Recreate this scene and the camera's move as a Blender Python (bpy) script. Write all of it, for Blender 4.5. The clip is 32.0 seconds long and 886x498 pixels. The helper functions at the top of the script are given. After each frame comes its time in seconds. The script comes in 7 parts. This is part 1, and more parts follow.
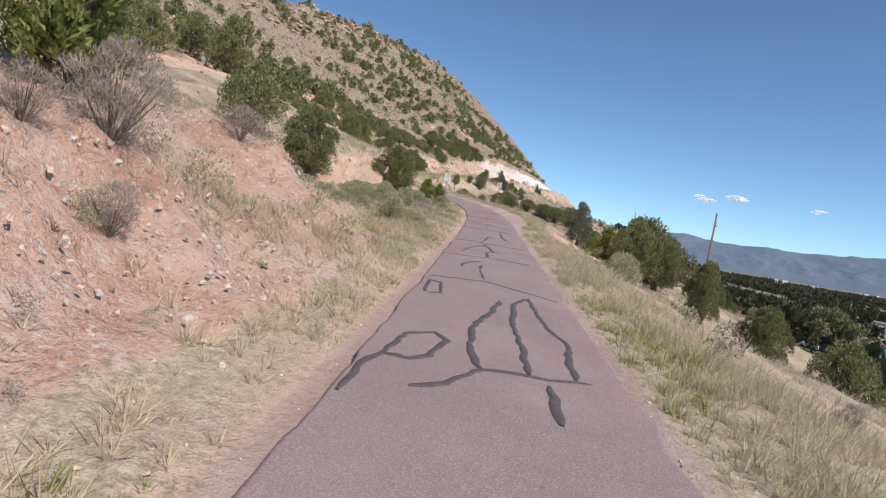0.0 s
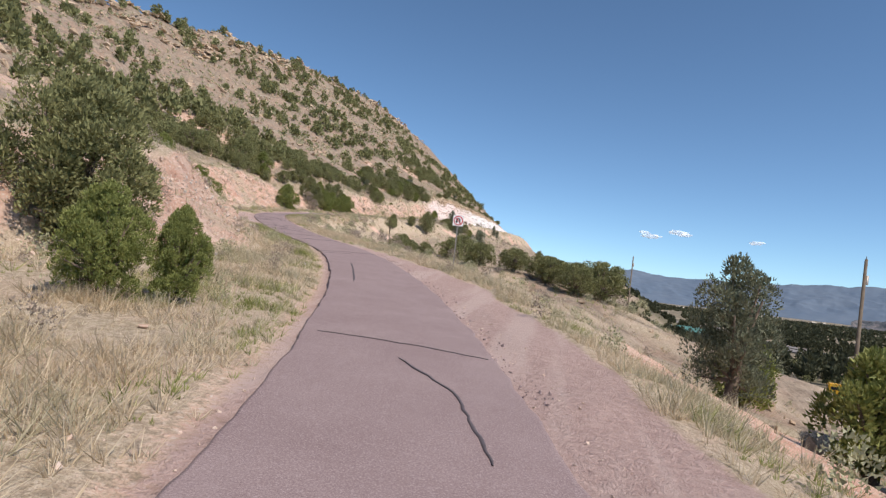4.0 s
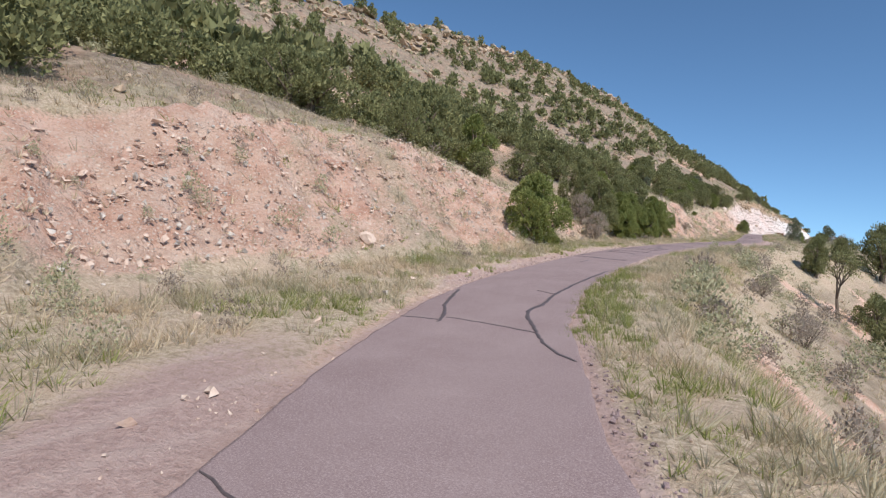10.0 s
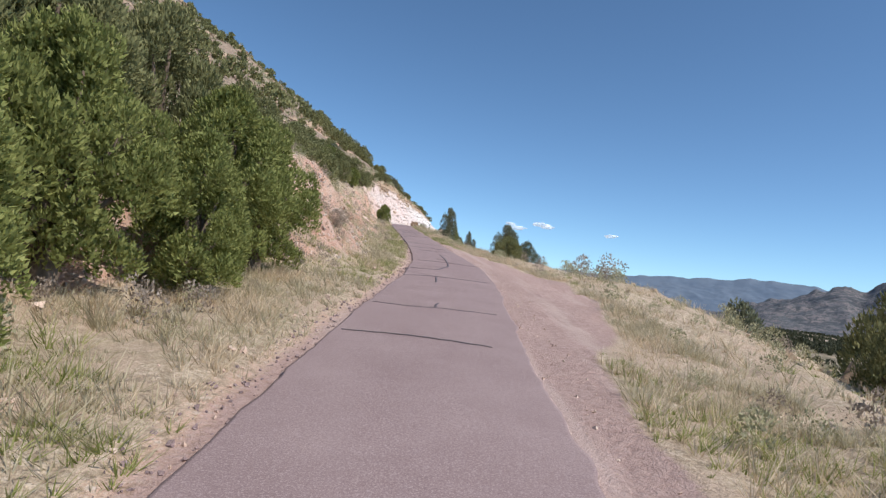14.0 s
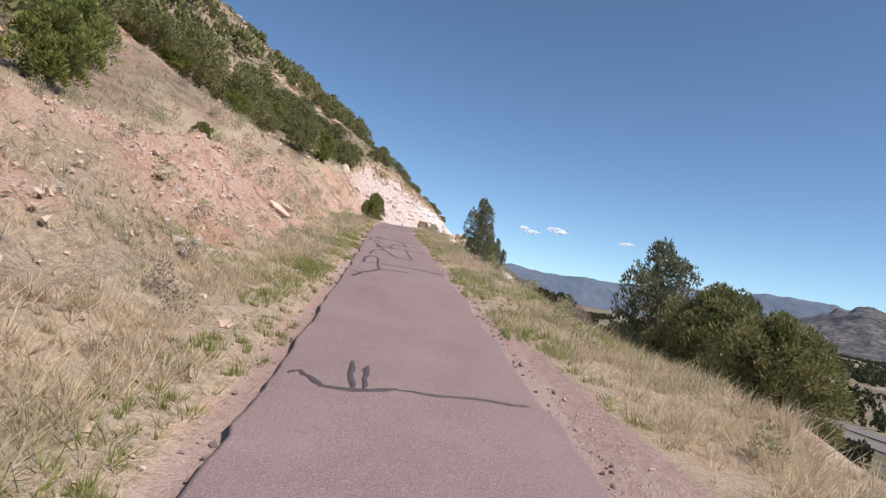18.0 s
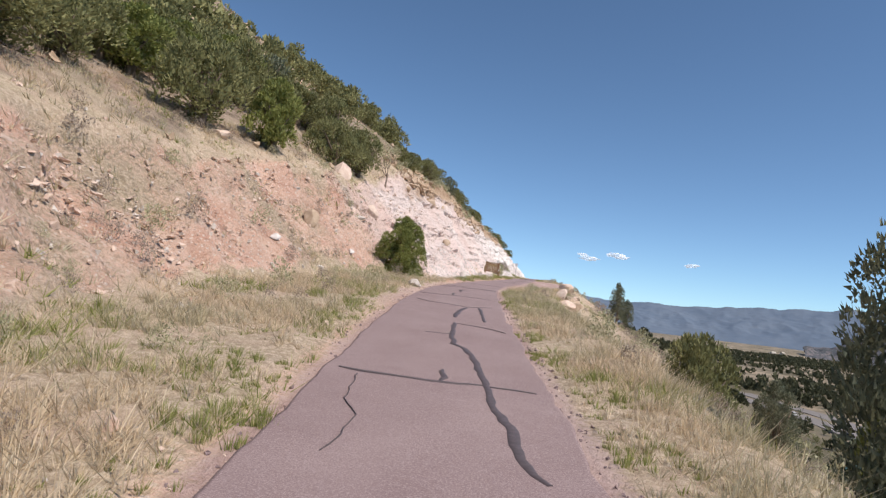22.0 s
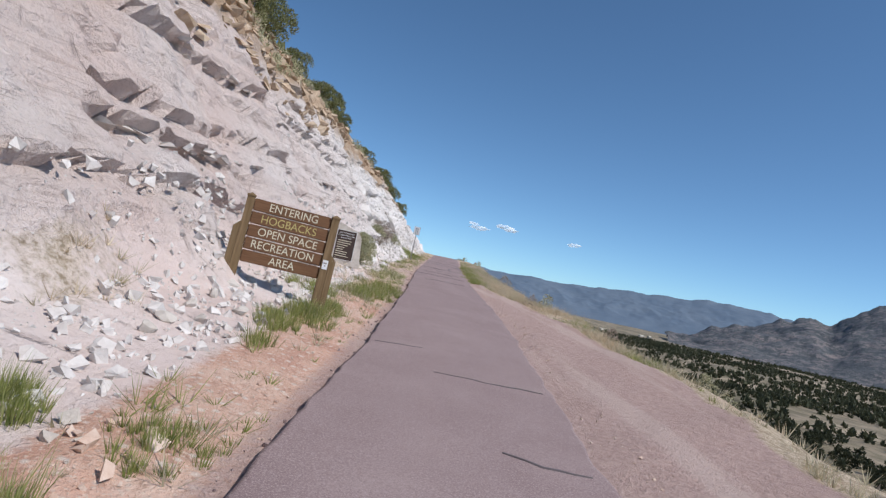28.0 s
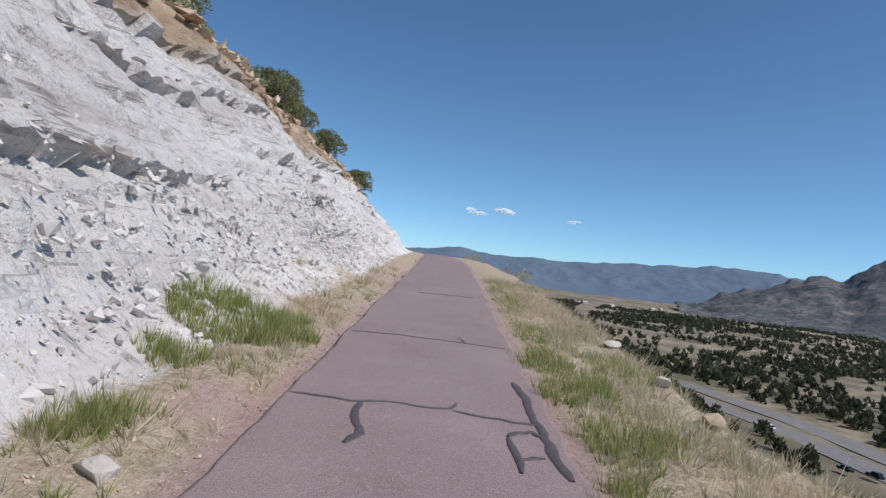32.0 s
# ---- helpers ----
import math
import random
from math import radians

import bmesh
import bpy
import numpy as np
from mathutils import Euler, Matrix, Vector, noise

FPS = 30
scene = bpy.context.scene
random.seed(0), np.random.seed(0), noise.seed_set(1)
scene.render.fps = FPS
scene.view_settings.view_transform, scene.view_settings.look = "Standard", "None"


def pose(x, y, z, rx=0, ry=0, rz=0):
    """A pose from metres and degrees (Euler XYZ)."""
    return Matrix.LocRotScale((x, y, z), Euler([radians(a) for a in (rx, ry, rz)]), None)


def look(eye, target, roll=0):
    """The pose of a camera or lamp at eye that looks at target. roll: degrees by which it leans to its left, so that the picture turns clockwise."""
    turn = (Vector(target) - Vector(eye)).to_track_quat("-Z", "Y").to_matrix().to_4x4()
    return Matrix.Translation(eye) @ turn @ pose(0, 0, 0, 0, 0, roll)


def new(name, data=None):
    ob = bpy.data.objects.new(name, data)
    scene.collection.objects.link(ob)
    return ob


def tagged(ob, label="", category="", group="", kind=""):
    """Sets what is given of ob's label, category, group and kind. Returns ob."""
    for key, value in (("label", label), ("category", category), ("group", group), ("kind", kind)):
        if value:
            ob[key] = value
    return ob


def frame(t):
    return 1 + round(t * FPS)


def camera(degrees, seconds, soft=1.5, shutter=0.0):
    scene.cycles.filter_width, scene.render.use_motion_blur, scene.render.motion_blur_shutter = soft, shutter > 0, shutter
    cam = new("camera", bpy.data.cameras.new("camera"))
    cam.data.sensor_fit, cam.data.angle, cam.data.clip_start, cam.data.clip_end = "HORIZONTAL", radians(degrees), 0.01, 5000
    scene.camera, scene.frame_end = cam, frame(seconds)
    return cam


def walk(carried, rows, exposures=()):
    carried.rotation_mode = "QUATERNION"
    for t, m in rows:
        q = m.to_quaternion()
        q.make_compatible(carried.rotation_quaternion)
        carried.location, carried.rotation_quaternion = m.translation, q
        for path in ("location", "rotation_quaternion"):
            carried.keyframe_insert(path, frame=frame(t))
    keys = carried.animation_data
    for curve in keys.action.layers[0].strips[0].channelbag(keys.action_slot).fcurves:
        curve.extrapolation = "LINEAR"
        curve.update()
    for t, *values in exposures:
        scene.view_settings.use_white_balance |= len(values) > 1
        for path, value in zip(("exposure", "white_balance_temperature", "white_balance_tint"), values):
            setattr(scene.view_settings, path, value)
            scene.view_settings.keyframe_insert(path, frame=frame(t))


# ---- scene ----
cam = camera(71.95, 32.0, 1.3)
PATH = [
    (0.0, -0.00, -0.00, 1.95, 87.42, -9.33, 13.44),
    (0.5, -0.97, 5.12, 2.21, 88.18, -11.89, 13.00),
    (1.0, -1.81, 10.29, 2.51, 89.49, -9.32, 11.41),
    (1.5, -2.56, 15.56, 2.80, 89.92, -6.35, 9.92),
    (2.0, -3.36, 20.89, 3.09, 89.49, -6.18, 8.83),
    (2.5, -4.24, 26.26, 3.41, 90.43, -6.53, 8.48),
    (3.0, -5.09, 31.69, 3.74, 91.03, -4.86, 8.35),
    (3.5, -6.01, 37.14, 4.10, 92.08, -6.32, 8.55),
    (4.0, -7.03, 42.58, 4.53, 92.35, -6.69, 8.90),
    (4.5, -8.19, 48.00, 4.94, 92.62, -7.57, 9.94),
    (5.0, -9.53, 53.38, 5.34, 92.82, -8.46, 11.80),
    (5.5, -11.08, 58.71, 5.76, 92.87, -8.90, 14.62),
    (6.0, -12.89, 63.97, 6.19, 92.56, -8.97, 17.65),
    (6.5, -14.88, 69.19, 6.61, 92.51, -9.19, 21.28),
    (7.0, -17.25, 74.23, 7.03, 92.65, -8.04, 25.21),
    (7.5, -20.01, 79.06, 7.49, 92.64, -6.85, 28.97),
    (8.0, -22.96, 83.73, 7.96, 92.63, -6.27, 32.43),
    (8.5, -26.01, 88.34, 8.44, 92.13, -4.67, 35.18),
    (9.0, -29.11, 92.98, 8.97, 90.90, -3.89, 35.30),
    (9.5, -32.15, 97.76, 9.57, 90.82, -6.76, 33.79),
    (10.0, -34.95, 102.75, 10.23, 91.63, -4.91, 30.48),
    (10.5, -37.38, 107.97, 10.84, 92.34, -4.08, 26.31),
    (11.0, -39.35, 113.32, 11.38, 92.78, -2.85, 21.78),
    (11.5, -40.92, 118.70, 11.86, 93.66, -3.15, 17.34),
    (12.0, -41.88, 124.19, 12.44, 94.47, -3.99, 12.38),
    (12.5, -42.47, 129.77, 13.09, 94.42, -5.67, 7.50),
    (13.0, -42.95, 135.32, 13.70, 93.89, -6.48, 2.89),
    (13.5, -43.11, 140.81, 14.26, 93.39, -6.94, -1.03),
    (14.0, -43.04, 146.17, 14.78, 92.70, -7.07, -3.83),
    (14.5, -42.82, 151.42, 15.29, 92.68, -10.08, -5.50),
    (15.0, -42.46, 156.59, 15.82, 92.36, -10.15, -6.22),
    (15.5, -42.06, 161.80, 16.35, 92.17, -10.05, -6.07),
    (16.0, -41.88, 167.08, 16.81, 92.21, -10.20, -6.07),
    (16.5, -41.85, 172.42, 17.22, 92.40, -10.52, -5.58),
    (17.0, -41.87, 177.80, 17.63, 92.61, -10.76, -4.74),
    (17.5, -41.86, 183.21, 18.08, 92.67, -10.66, -3.66),
    (18.0, -41.75, 188.65, 18.57, 92.62, -9.54, -2.81),
    (18.5, -41.71, 194.08, 19.09, 92.37, -8.43, -1.33),
    (19.0, -41.85, 199.41, 19.62, 92.38, -8.76, 0.09),
    (19.5, -42.11, 204.58, 20.19, 92.85, -8.68, 1.35),
    (20.0, -42.48, 209.68, 20.69, 94.85, -10.13, 1.84),
    (20.5, -42.95, 214.68, 21.20, 95.64, -9.68, 1.94),
    (21.0, -43.25, 219.69, 21.73, 95.72, -9.81, 2.28),
    (21.5, -43.34, 224.64, 22.27, 95.51, -8.09, 2.62),
    (22.0, -43.53, 229.64, 22.76, 95.00, -6.50, 2.70),
    (22.5, -43.77, 234.68, 23.23, 94.86, -6.16, 2.43),
    (23.0, -43.98, 239.80, 23.72, 95.06, -6.32, 1.65),
    (23.5, -44.04, 245.05, 24.32, 95.00, -6.32, 0.68),
    (24.0, -44.01, 250.37, 24.84, 94.79, -5.47, -0.40),
    (24.5, -43.85, 255.75, 25.23, 95.32, -7.67, -1.29),
    (25.0, -43.61, 261.20, 25.55, 95.07, -7.94, -2.49),
    (25.5, -43.26, 266.72, 25.85, 94.47, -8.31, -3.90),
    (26.0, -42.79, 272.28, 26.15, 93.82, -8.72, -5.26),
    (26.5, -42.18, 277.88, 26.49, 93.47, -9.11, -6.29),
    (27.0, -41.40, 283.51, 26.89, 93.27, -8.53, -7.29),
    (27.5, -40.69, 289.19, 27.31, 92.80, -11.45, -7.83),
    (28.0, -40.00, 294.91, 27.72, 92.94, -11.84, -8.01),
    (28.5, -39.30, 300.62, 28.09, 92.58, -11.32, -8.14),
    (29.0, -38.57, 306.36, 28.47, 92.52, -11.65, -8.40),
    (29.5, -37.81, 312.07, 28.82, 92.30, -11.40, -8.48),
    (30.0, -37.01, 317.78, 29.19, 92.25, -10.96, -8.48),
    (30.5, -36.20, 323.52, 29.53, 92.00, -10.54, -8.34),
    (31.0, -35.41, 329.26, 29.83, 92.10, -9.84, -8.23),
    (31.5, -34.59, 334.99, 30.17, 91.81, -7.99, -7.99),
    (32.0, -33.71, 340.67, 30.57, 91.82, -6.92, -7.81),
]
walk(cam, [(t, pose(*p)) for t, *p in PATH], [(0.0, -0.06, 6750, 15), (4.0, -0.04, 6850, 16), (7.0, -0.05, 6650, 14), (12.0, -0.07, 6450, 13), (15.0, -0.03, 6650, 15), (18.0, -0.05, 7000, 18), (21.0, -0.05, 7000, 18), (24.0, -0.10, 6600, 14), (27.0, -0.22, 6350, 13), (30.0, -0.37, 6250, 12), (32.0, -0.35, 6250, 12)])

# ---- light ----
SUN_AZ, SUN_EL = radians(124), radians(50)      # azimuth clockwise from +y
world = bpy.data.worlds.new("sky")
scene.world = world
world.use_nodes = True
wn = world.node_tree
sky = wn.nodes.new("ShaderNodeTexSky")
sky.sky_type = 'NISHITA'
sky.sun_disc = False
sky.sun_elevation, sky.sun_rotation = SUN_EL, SUN_AZ
sky.altitude = 1700
sky.air_density, sky.dust_density, sky.ozone_density = 0.72, 0.95, 1.7
wn.nodes["Background"].inputs["Strength"].default_value = 0.15
clear = wn.nodes.new("ShaderNodeMix")
clear.data_type, clear.blend_type = 'RGBA', 'MULTIPLY'
clear.inputs["Factor"].default_value = 1.0
clear.inputs["B"].default_value = (0.81, 1.06, 1.10, 1)
wn.links.new(sky.outputs[0], clear.inputs["A"])
wn.links.new(clear.outputs["Result"], wn.nodes["Background"].inputs["Color"])
sun = new("sun", bpy.data.lights.new("sun", 'SUN'))
sun.data.energy, sun.data.angle, sun.data.color = 4.5, radians(0.55), (1.0, 0.95, 0.87)
sun.matrix_world = look((0, 0, 0), (-math.sin(SUN_AZ) * math.cos(SUN_EL), -math.cos(SUN_AZ) * math.cos(SUN_EL), -math.sin(SUN_EL)))

# ---- materials ----


class Mat:
    """A small builder for node materials."""

    def __init__(self, name, rough=0.9):
        self.m = bpy.data.materials.new(name)
        self.m.use_nodes = True
        self.t = self.m.node_tree
        self.b = self.t.nodes["Principled BSDF"]
        self.b.inputs["Roughness"].default_value = rough
        self.b.inputs["Specular IOR Level"].default_value = 0.25
        self.co = self.n("ShaderNodeNewGeometry").outputs["Position"]

    def n(self, kind, **kw):
        node = self.t.nodes.new(kind)
        for k, v in kw.items():
            node.inputs[k.replace("_", " ")].default_value = v
        return node

    def link(self, a, b):
        self.t.links.new(a, b)

    def noise(self, scale, detail=5.0, rough=0.6, stretch=None, local=False):
        node = self.n("ShaderNodeTexNoise", Scale=scale, Detail=detail, Roughness=rough)
        src = self.co
        if local:
            src = self.n("ShaderNodeTexCoord").outputs["Object"]
        if stretch:
            mp = self.n("ShaderNodeMapping")
            mp.inputs["Scale"].default_value = stretch
            self.link(src, mp.inputs["Vector"])
            src = mp.outputs[0]
        self.link(src, node.inputs["Vector"])
        return node.outputs["Fac"]

    def ramp(self, fac, *stops):
        node = self.t.nodes.new("ShaderNodeValToRGB")
        el = node.color_ramp.elements
        while len(el) < len(stops):
            el.new(0.5)
        for e, (p, c) in zip(el, stops):
            e.position, e.color = p, (*c, 1) if len(c) == 3 else c
        self.link(fac, node.inputs["Fac"])
        return node.outputs["Color"]

    def mix(self, fac, a, b, blend='MIX'):
        node = self.t.nodes.new("ShaderNodeMix")
        node.data_type, node.blend_type = 'RGBA', blend
        for sock, v in ((node.inputs["Factor"], fac), (node.inputs["A"], a), (node.inputs["B"], b)):
            if isinstance(v, (int, float)):
                sock.default_value = v
            elif isinstance(v, tuple):
                sock.default_value = (*v, 1)
            else:
                self.link(v, sock)
        return node.outputs["Result"]

    def math(self, op, a, b=0.0, clamp=False):
        node = self.t.nodes.new("ShaderNodeMath")
        node.operation, node.use_clamp = op, clamp
        for sock, v in zip(node.inputs, (a, b)):
            if isinstance(v, (int, float)):
                sock.default_value = v
            else:
                self.link(v, sock)
        return node.outputs[0]

    def attr(self, name):
        node = self.t.nodes.new("ShaderNodeAttribute")
        node.attribute_name = name
        return node.outputs["Fac"]

    def object_random(self):
        return self.t.nodes.new("ShaderNodeObjectInfo").outputs["Random"]

    def island_random(self):
        return self.t.nodes.new("ShaderNodeNewGeometry").outputs["Random Per Island"]

    def color(self, c):
        self.link(c, self.b.inputs["Base Color"])
        return self

    def thin(self, c, share):
        """Lets part of the light through a thin leaf or blade."""
        tr = self.t.nodes.new("ShaderNodeBsdfTranslucent")
        self.link(c, tr.inputs["Color"])
        mx = self.t.nodes.new("ShaderNodeMixShader")
        mx.inputs["Fac"].default_value = share
        self.link(self.b.outputs[0], mx.inputs[1])
        self.link(tr.outputs[0], mx.inputs[2])
        self.link(mx.outputs[0], self.t.nodes["Material Output"].inputs["Surface"])

    def bump(self, height, strength=0.5, distance=0.05):
        node = self.n("ShaderNodeBump", Strength=strength, Distance=distance)
        self.link(height, node.inputs["Height"])
        self.link(node.outputs[0], self.b.inputs["Normal"])
        return self


def leaf_mat(name, dark, mid, light, trans=0.26):
    k = Mat(name, 0.75)
    r = k.island_random()
    c = k.ramp(r, (0.0, dark), (0.5, mid), (1.0, light))
    c = k.mix(k.math('MULTIPLY', k.object_random(), 0.35), c, tuple(v * 0.72 for v in mid))
    k.color(c)
    k.thin(c, trans)
    return k.m


def soil_mat():
    """The whole ground: dry grass litter, red soil, white marl, pink gravel by surface attributes."""
    k = Mat("ground", 0.95)
    big = k.noise(0.12, 4)
    mid = k.noise(0.9, 6)
    fine = k.noise(9.0, 6, 0.7)
    grit = k.noise(38.0, 3, 0.7)
    # dry grass and litter
    straw = k.ramp(fine, (0.36, (0.32, 0.25, 0.175)), (0.48, (0.49, 0.395, 0.285)), (0.62, (0.67, 0.56, 0.43)))
    straw = k.mix(k.ramp(k.noise(0.55, 5, 0.65), (0.46, (0, 0, 0)), (0.62, (0.75, 0.75, 0.75))), straw, (0.565, 0.43, 0.33))
    straw = k.mix(k.ramp(mid, (0.5, (0, 0, 0)), (0.68, (0.3, 0.3, 0.3))), straw, (0.34, 0.30, 0.17))
    straw = k.mix(k.ramp(k.noise(2.6, 5, 0.75), (0.56, (0, 0, 0)), (0.68, (0.45, 0.45, 0.45))), straw, (0.27, 0.235, 0.145))
    straw = k.mix(k.ramp(grit, (0.40, (0.6, 0.6, 0.6)), (0.49, (0, 0, 0))), straw, (0.30, 0.225, 0.16))
    # red cut soil with pale stones
    red = k.ramp(mid, (0.36, (0.52, 0.28, 0.20)), (0.5, (0.66, 0.41, 0.31)), (0.64, (0.72, 0.51, 0.41)))
    red = k.mix(k.ramp(k.noise(0.28, 5, 0.6), (0.45, (0, 0, 0)), (0.62, (0.5, 0.5, 0.5))), red, (0.66, 0.50, 0.39))
    red = k.mix(k.ramp(grit, (0.55, (0, 0, 0)), (0.66, (0.8, 0.8, 0.8))), red, (0.64, 0.52, 0.43))
    pebble = k.n("ShaderNodeTexVoronoi", Scale=7.0)
    k.link(k.co, pebble.inputs["Vector"])
    red = k.mix(k.ramp(pebble.outputs["Distance"], (0.18, (0.85, 0.85, 0.85)), (0.30, (0, 0, 0))), red, (0.72, 0.62, 0.54))
    chips = k.n("ShaderNodeTexVoronoi", Scale=17.0)
    k.link(k.co, chips.inputs["Vector"])
    red = k.mix(k.ramp(chips.outputs["Distance"], (0.22, (0.7, 0.7, 0.7)), (0.34, (0, 0, 0))), red, (0.70, 0.55, 0.45))
    red = k.mix(k.ramp(fine, (0.38, (0.5, 0.5, 0.5)), (0.47, (0, 0, 0))), red, (0.40, 0.225, 0.16))
    # tan rocky hillside
    rubble = k.noise(1.1, 7, 0.78)
    hill = k.ramp(rubble, (0.34, (0.13, 0.098, 0.074)), (0.47, (0.25, 0.195, 0.148)), (0.58, (0.36, 0.29, 0.225)), (0.70, (0.50, 0.42, 0.345)))
    hill = k.mix(k.ramp(k.noise(0.30, 5), (0.48, (0, 0, 0)), (0.62, (0.6, 0.6, 0.6))), hill, (0.37, 0.245, 0.18))
    hill = k.mix(k.ramp(k.noise(0.20, 6), (0.55, (0, 0, 0)), (0.68, (0.65, 0.65, 0.65))), hill, (0.37, 0.335, 0.235))
    hill = k.mix(k.ramp(k.noise(3.0, 5, 0.75), (0.36, (0.75, 0.75, 0.75)), (0.46, (0, 0, 0))), hill, (0.13, 0.105, 0.075))
    # white marl with grey and pink seams
    seam = k.noise(1.0, 6, 0.6, stretch=(0.10, 0.16, 1.5))
    white = k.ramp(seam, (0.26, (0.52, 0.46, 0.43)), (0.40, (0.73, 0.675, 0.645)), (0.58, (0.83, 0.785, 0.755)), (0.8, (0.70, 0.66, 0.63)))
    white = k.mix(k.ramp(k.noise(5.0, 6, 0.75), (0.32, (0.5, 0.5, 0.5)), (0.48, (0, 0, 0))), white, (0.40, 0.35, 0.315))
    upright = k.ramp(k.noise(1.0, 5, 0.65, stretch=(0.8, 3.4, 0.42)), (0.60, (0, 0, 0)), (0.70, (0.8, 0.8, 0.8)))
    def fracture(scale, stretch, width):
        mp = k.n("ShaderNodeMapping")
        mp.inputs["Scale"].default_value = stretch
        wob = k.n("ShaderNodeTexNoise", Scale=1.6, Detail=4.0)
        k.link(k.co, wob.inputs["Vector"])
        k.link(k.mix(0.16, k.co, wob.outputs["Color"], 'ADD'), mp.inputs["Vector"])
        vo = k.n("ShaderNodeTexVoronoi", Scale=scale)
        vo.feature = 'DISTANCE_TO_EDGE'
        k.link(mp.outputs[0], vo.inputs["Vector"])
        return vo.outputs["Distance"], k.ramp(vo.outputs["Distance"], (0.0, (1, 1, 1)), (width, (0, 0, 0)))

    block, split = fracture(1.3, (1.0, 0.8, 1.5), 0.05)
    nick = fracture(4.2, (1.0, 1.0, 1.5), 0.07)[1]
    broken = k.ramp(k.noise(0.8, 5, 0.65), (0.50, (0, 0, 0)), (0.60, (1, 1, 1)))
    split = k.math('MULTIPLY', k.math('MAXIMUM', split, k.math('MULTIPLY', nick, 0.7)), broken)
    # the fractures' crevice shade is painted into the marl and, faintly, the red soil
    white = k.mix(k.math('MULTIPLY', split, 0.42), white, (0.30, 0.255, 0.23))
    red = k.mix(k.math('MULTIPLY', split, 0.10), red, (0.33, 0.19, 0.135))
    gate = k.ramp(k.noise(0.7, 3), (0.48, (0, 0, 0)), (0.58, (1, 1, 1)))
    cracks = k.math('MULTIPLY', k.math('MULTIPLY', upright, gate), k.attr("marl"), clamp=True)
    # recess shade painted dark along the upright grooves that the bump carves
    white = k.mix(k.math('MULTIPLY', cracks, 0.75), white, (0.33, 0.285, 0.26))
    # dark bedding lines: shadow below the ledges, painted into the marl's colour
    bedding = k.noise(1.0, 4, 0.55, stretch=(0.07, 0.07, 1.9))
    bedline_shade = k.math('MULTIPLY', k.ramp(bedding, (0.487, (0, 0, 0)), (0.497, (1, 1, 1)), (0.503, (1, 1, 1)), (0.513, (0, 0, 0))), k.ramp(k.noise(0.9, 4, 0.7), (0.46, (0, 0, 0)), (0.54, (1, 1, 1))))
    white = k.mix(k.math('MULTIPLY', k.math('MULTIPLY', bedline_shade, k.attr("bank")), 0.75), white, (0.27, 0.235, 0.21))
    pinkish = k.ramp(k.noise(0.25, 4, 0.5), (0.30, (0.35, 0.35, 0.35)), (0.60, (0.9, 0.9, 0.9)))
    white = k.mix(k.math('MULTIPLY', pinkish, k.attr("pink")), white, (0.70, 0.53, 0.47))
    # pink gravel
    grav = k.ramp(fine, (0.36, (0.36, 0.245, 0.215)), (0.62, (0.48, 0.345, 0.305)))
    grav = k.mix(k.ramp(k.noise(1.1, 4, 0.5, stretch=(1.3, 0.05, 1)), (0.5, (0, 0, 0)), (0.62, (0.6, 0.6, 0.6))), grav, (0.54, 0.42, 0.375))
    grav = k.mix(k.ramp(grit, (0.5, (0, 0, 0)), (0.7, (0.6, 0.6, 0.6))), grav, (0.55, 0.43, 0.385))
    # valley scrub and grass, bare tan fields
    val = k.ramp(k.noise(0.014, 5, 0.6), (0.40, (0.13, 0.115, 0.075)), (0.50, (0.25, 0.205, 0.145)), (0.60, (0.38, 0.31, 0.225)))
    val = k.mix(k.ramp(k.noise(0.06, 6, 0.75), (0.48, (0, 0, 0)), (0.60, (0.75, 0.75, 0.75))), val, (0.15, 0.135, 0.08))
    edge = k.math('MULTIPLY', k.math('SUBTRACT', fine, 0.5), 0.9)

    def mask(name, gain=3.0):
        a = k.math('ADD', k.attr(name), edge)
        return k.math('MULTIPLY', k.math('SUBTRACT', a, 0.5 - 0.5 / gain), gain, clamp=True)

    cap = k.mix(k.ramp(mid, (0.35, (0, 0, 0)), (0.6, (1, 1, 1))), (0.36, 0.24, 0.155), (0.50, 0.37, 0.26))
    white = k.mix(k.math('MULTIPLY', k.attr("cap"), 1.0, clamp=True), white, cap)
    c = k.mix(mask("hill", 2.0), straw, hill)
    c = k.mix(mask("valley", 2.0), c, val)
    c = k.mix(mask("soil"), c, red)
    c = k.mix(mask("marl"), c, white)
    c = k.mix(mask("gravel"), c, grav)
    k.color(c)
    h = k.math('ADD', k.math('MULTIPLY', fine, 0.6), k.math('MULTIPLY', grit, 0.25))
    rills = k.math('MULTIPLY', k.noise(2.6, 5, 0.7, stretch=(1.0, 1.4, 0.5)), k.math('MULTIPLY', k.attr("bank"), 1.1))
    relief = k.math('ADD', k.math('ADD', h, rills), k.math('MULTIPLY', k.noise(2.5, 6, 0.7), k.math('SUBTRACT', 0.8, k.math('MULTIPLY', k.attr("gravel"), 0.65))))
    relief = k.math('SUBTRACT', relief, k.math('MULTIPLY', cracks, 1.2))
    face = k.math('ADD', k.math('MULTIPLY', k.math('MINIMUM', block, 0.35), 1.1), k.math('MULTIPLY', k.noise(6.0, 5, 0.75), 1.2))
    face = k.math('SUBTRACT', face, k.math('MULTIPLY', split, 0.15))
    relief = k.math('ADD', relief, k.math('MULTIPLY', face, k.math('MULTIPLY', k.attr("bank"), 1.3)))
    k.bump(relief, 1.0, 0.095)
    return k.m


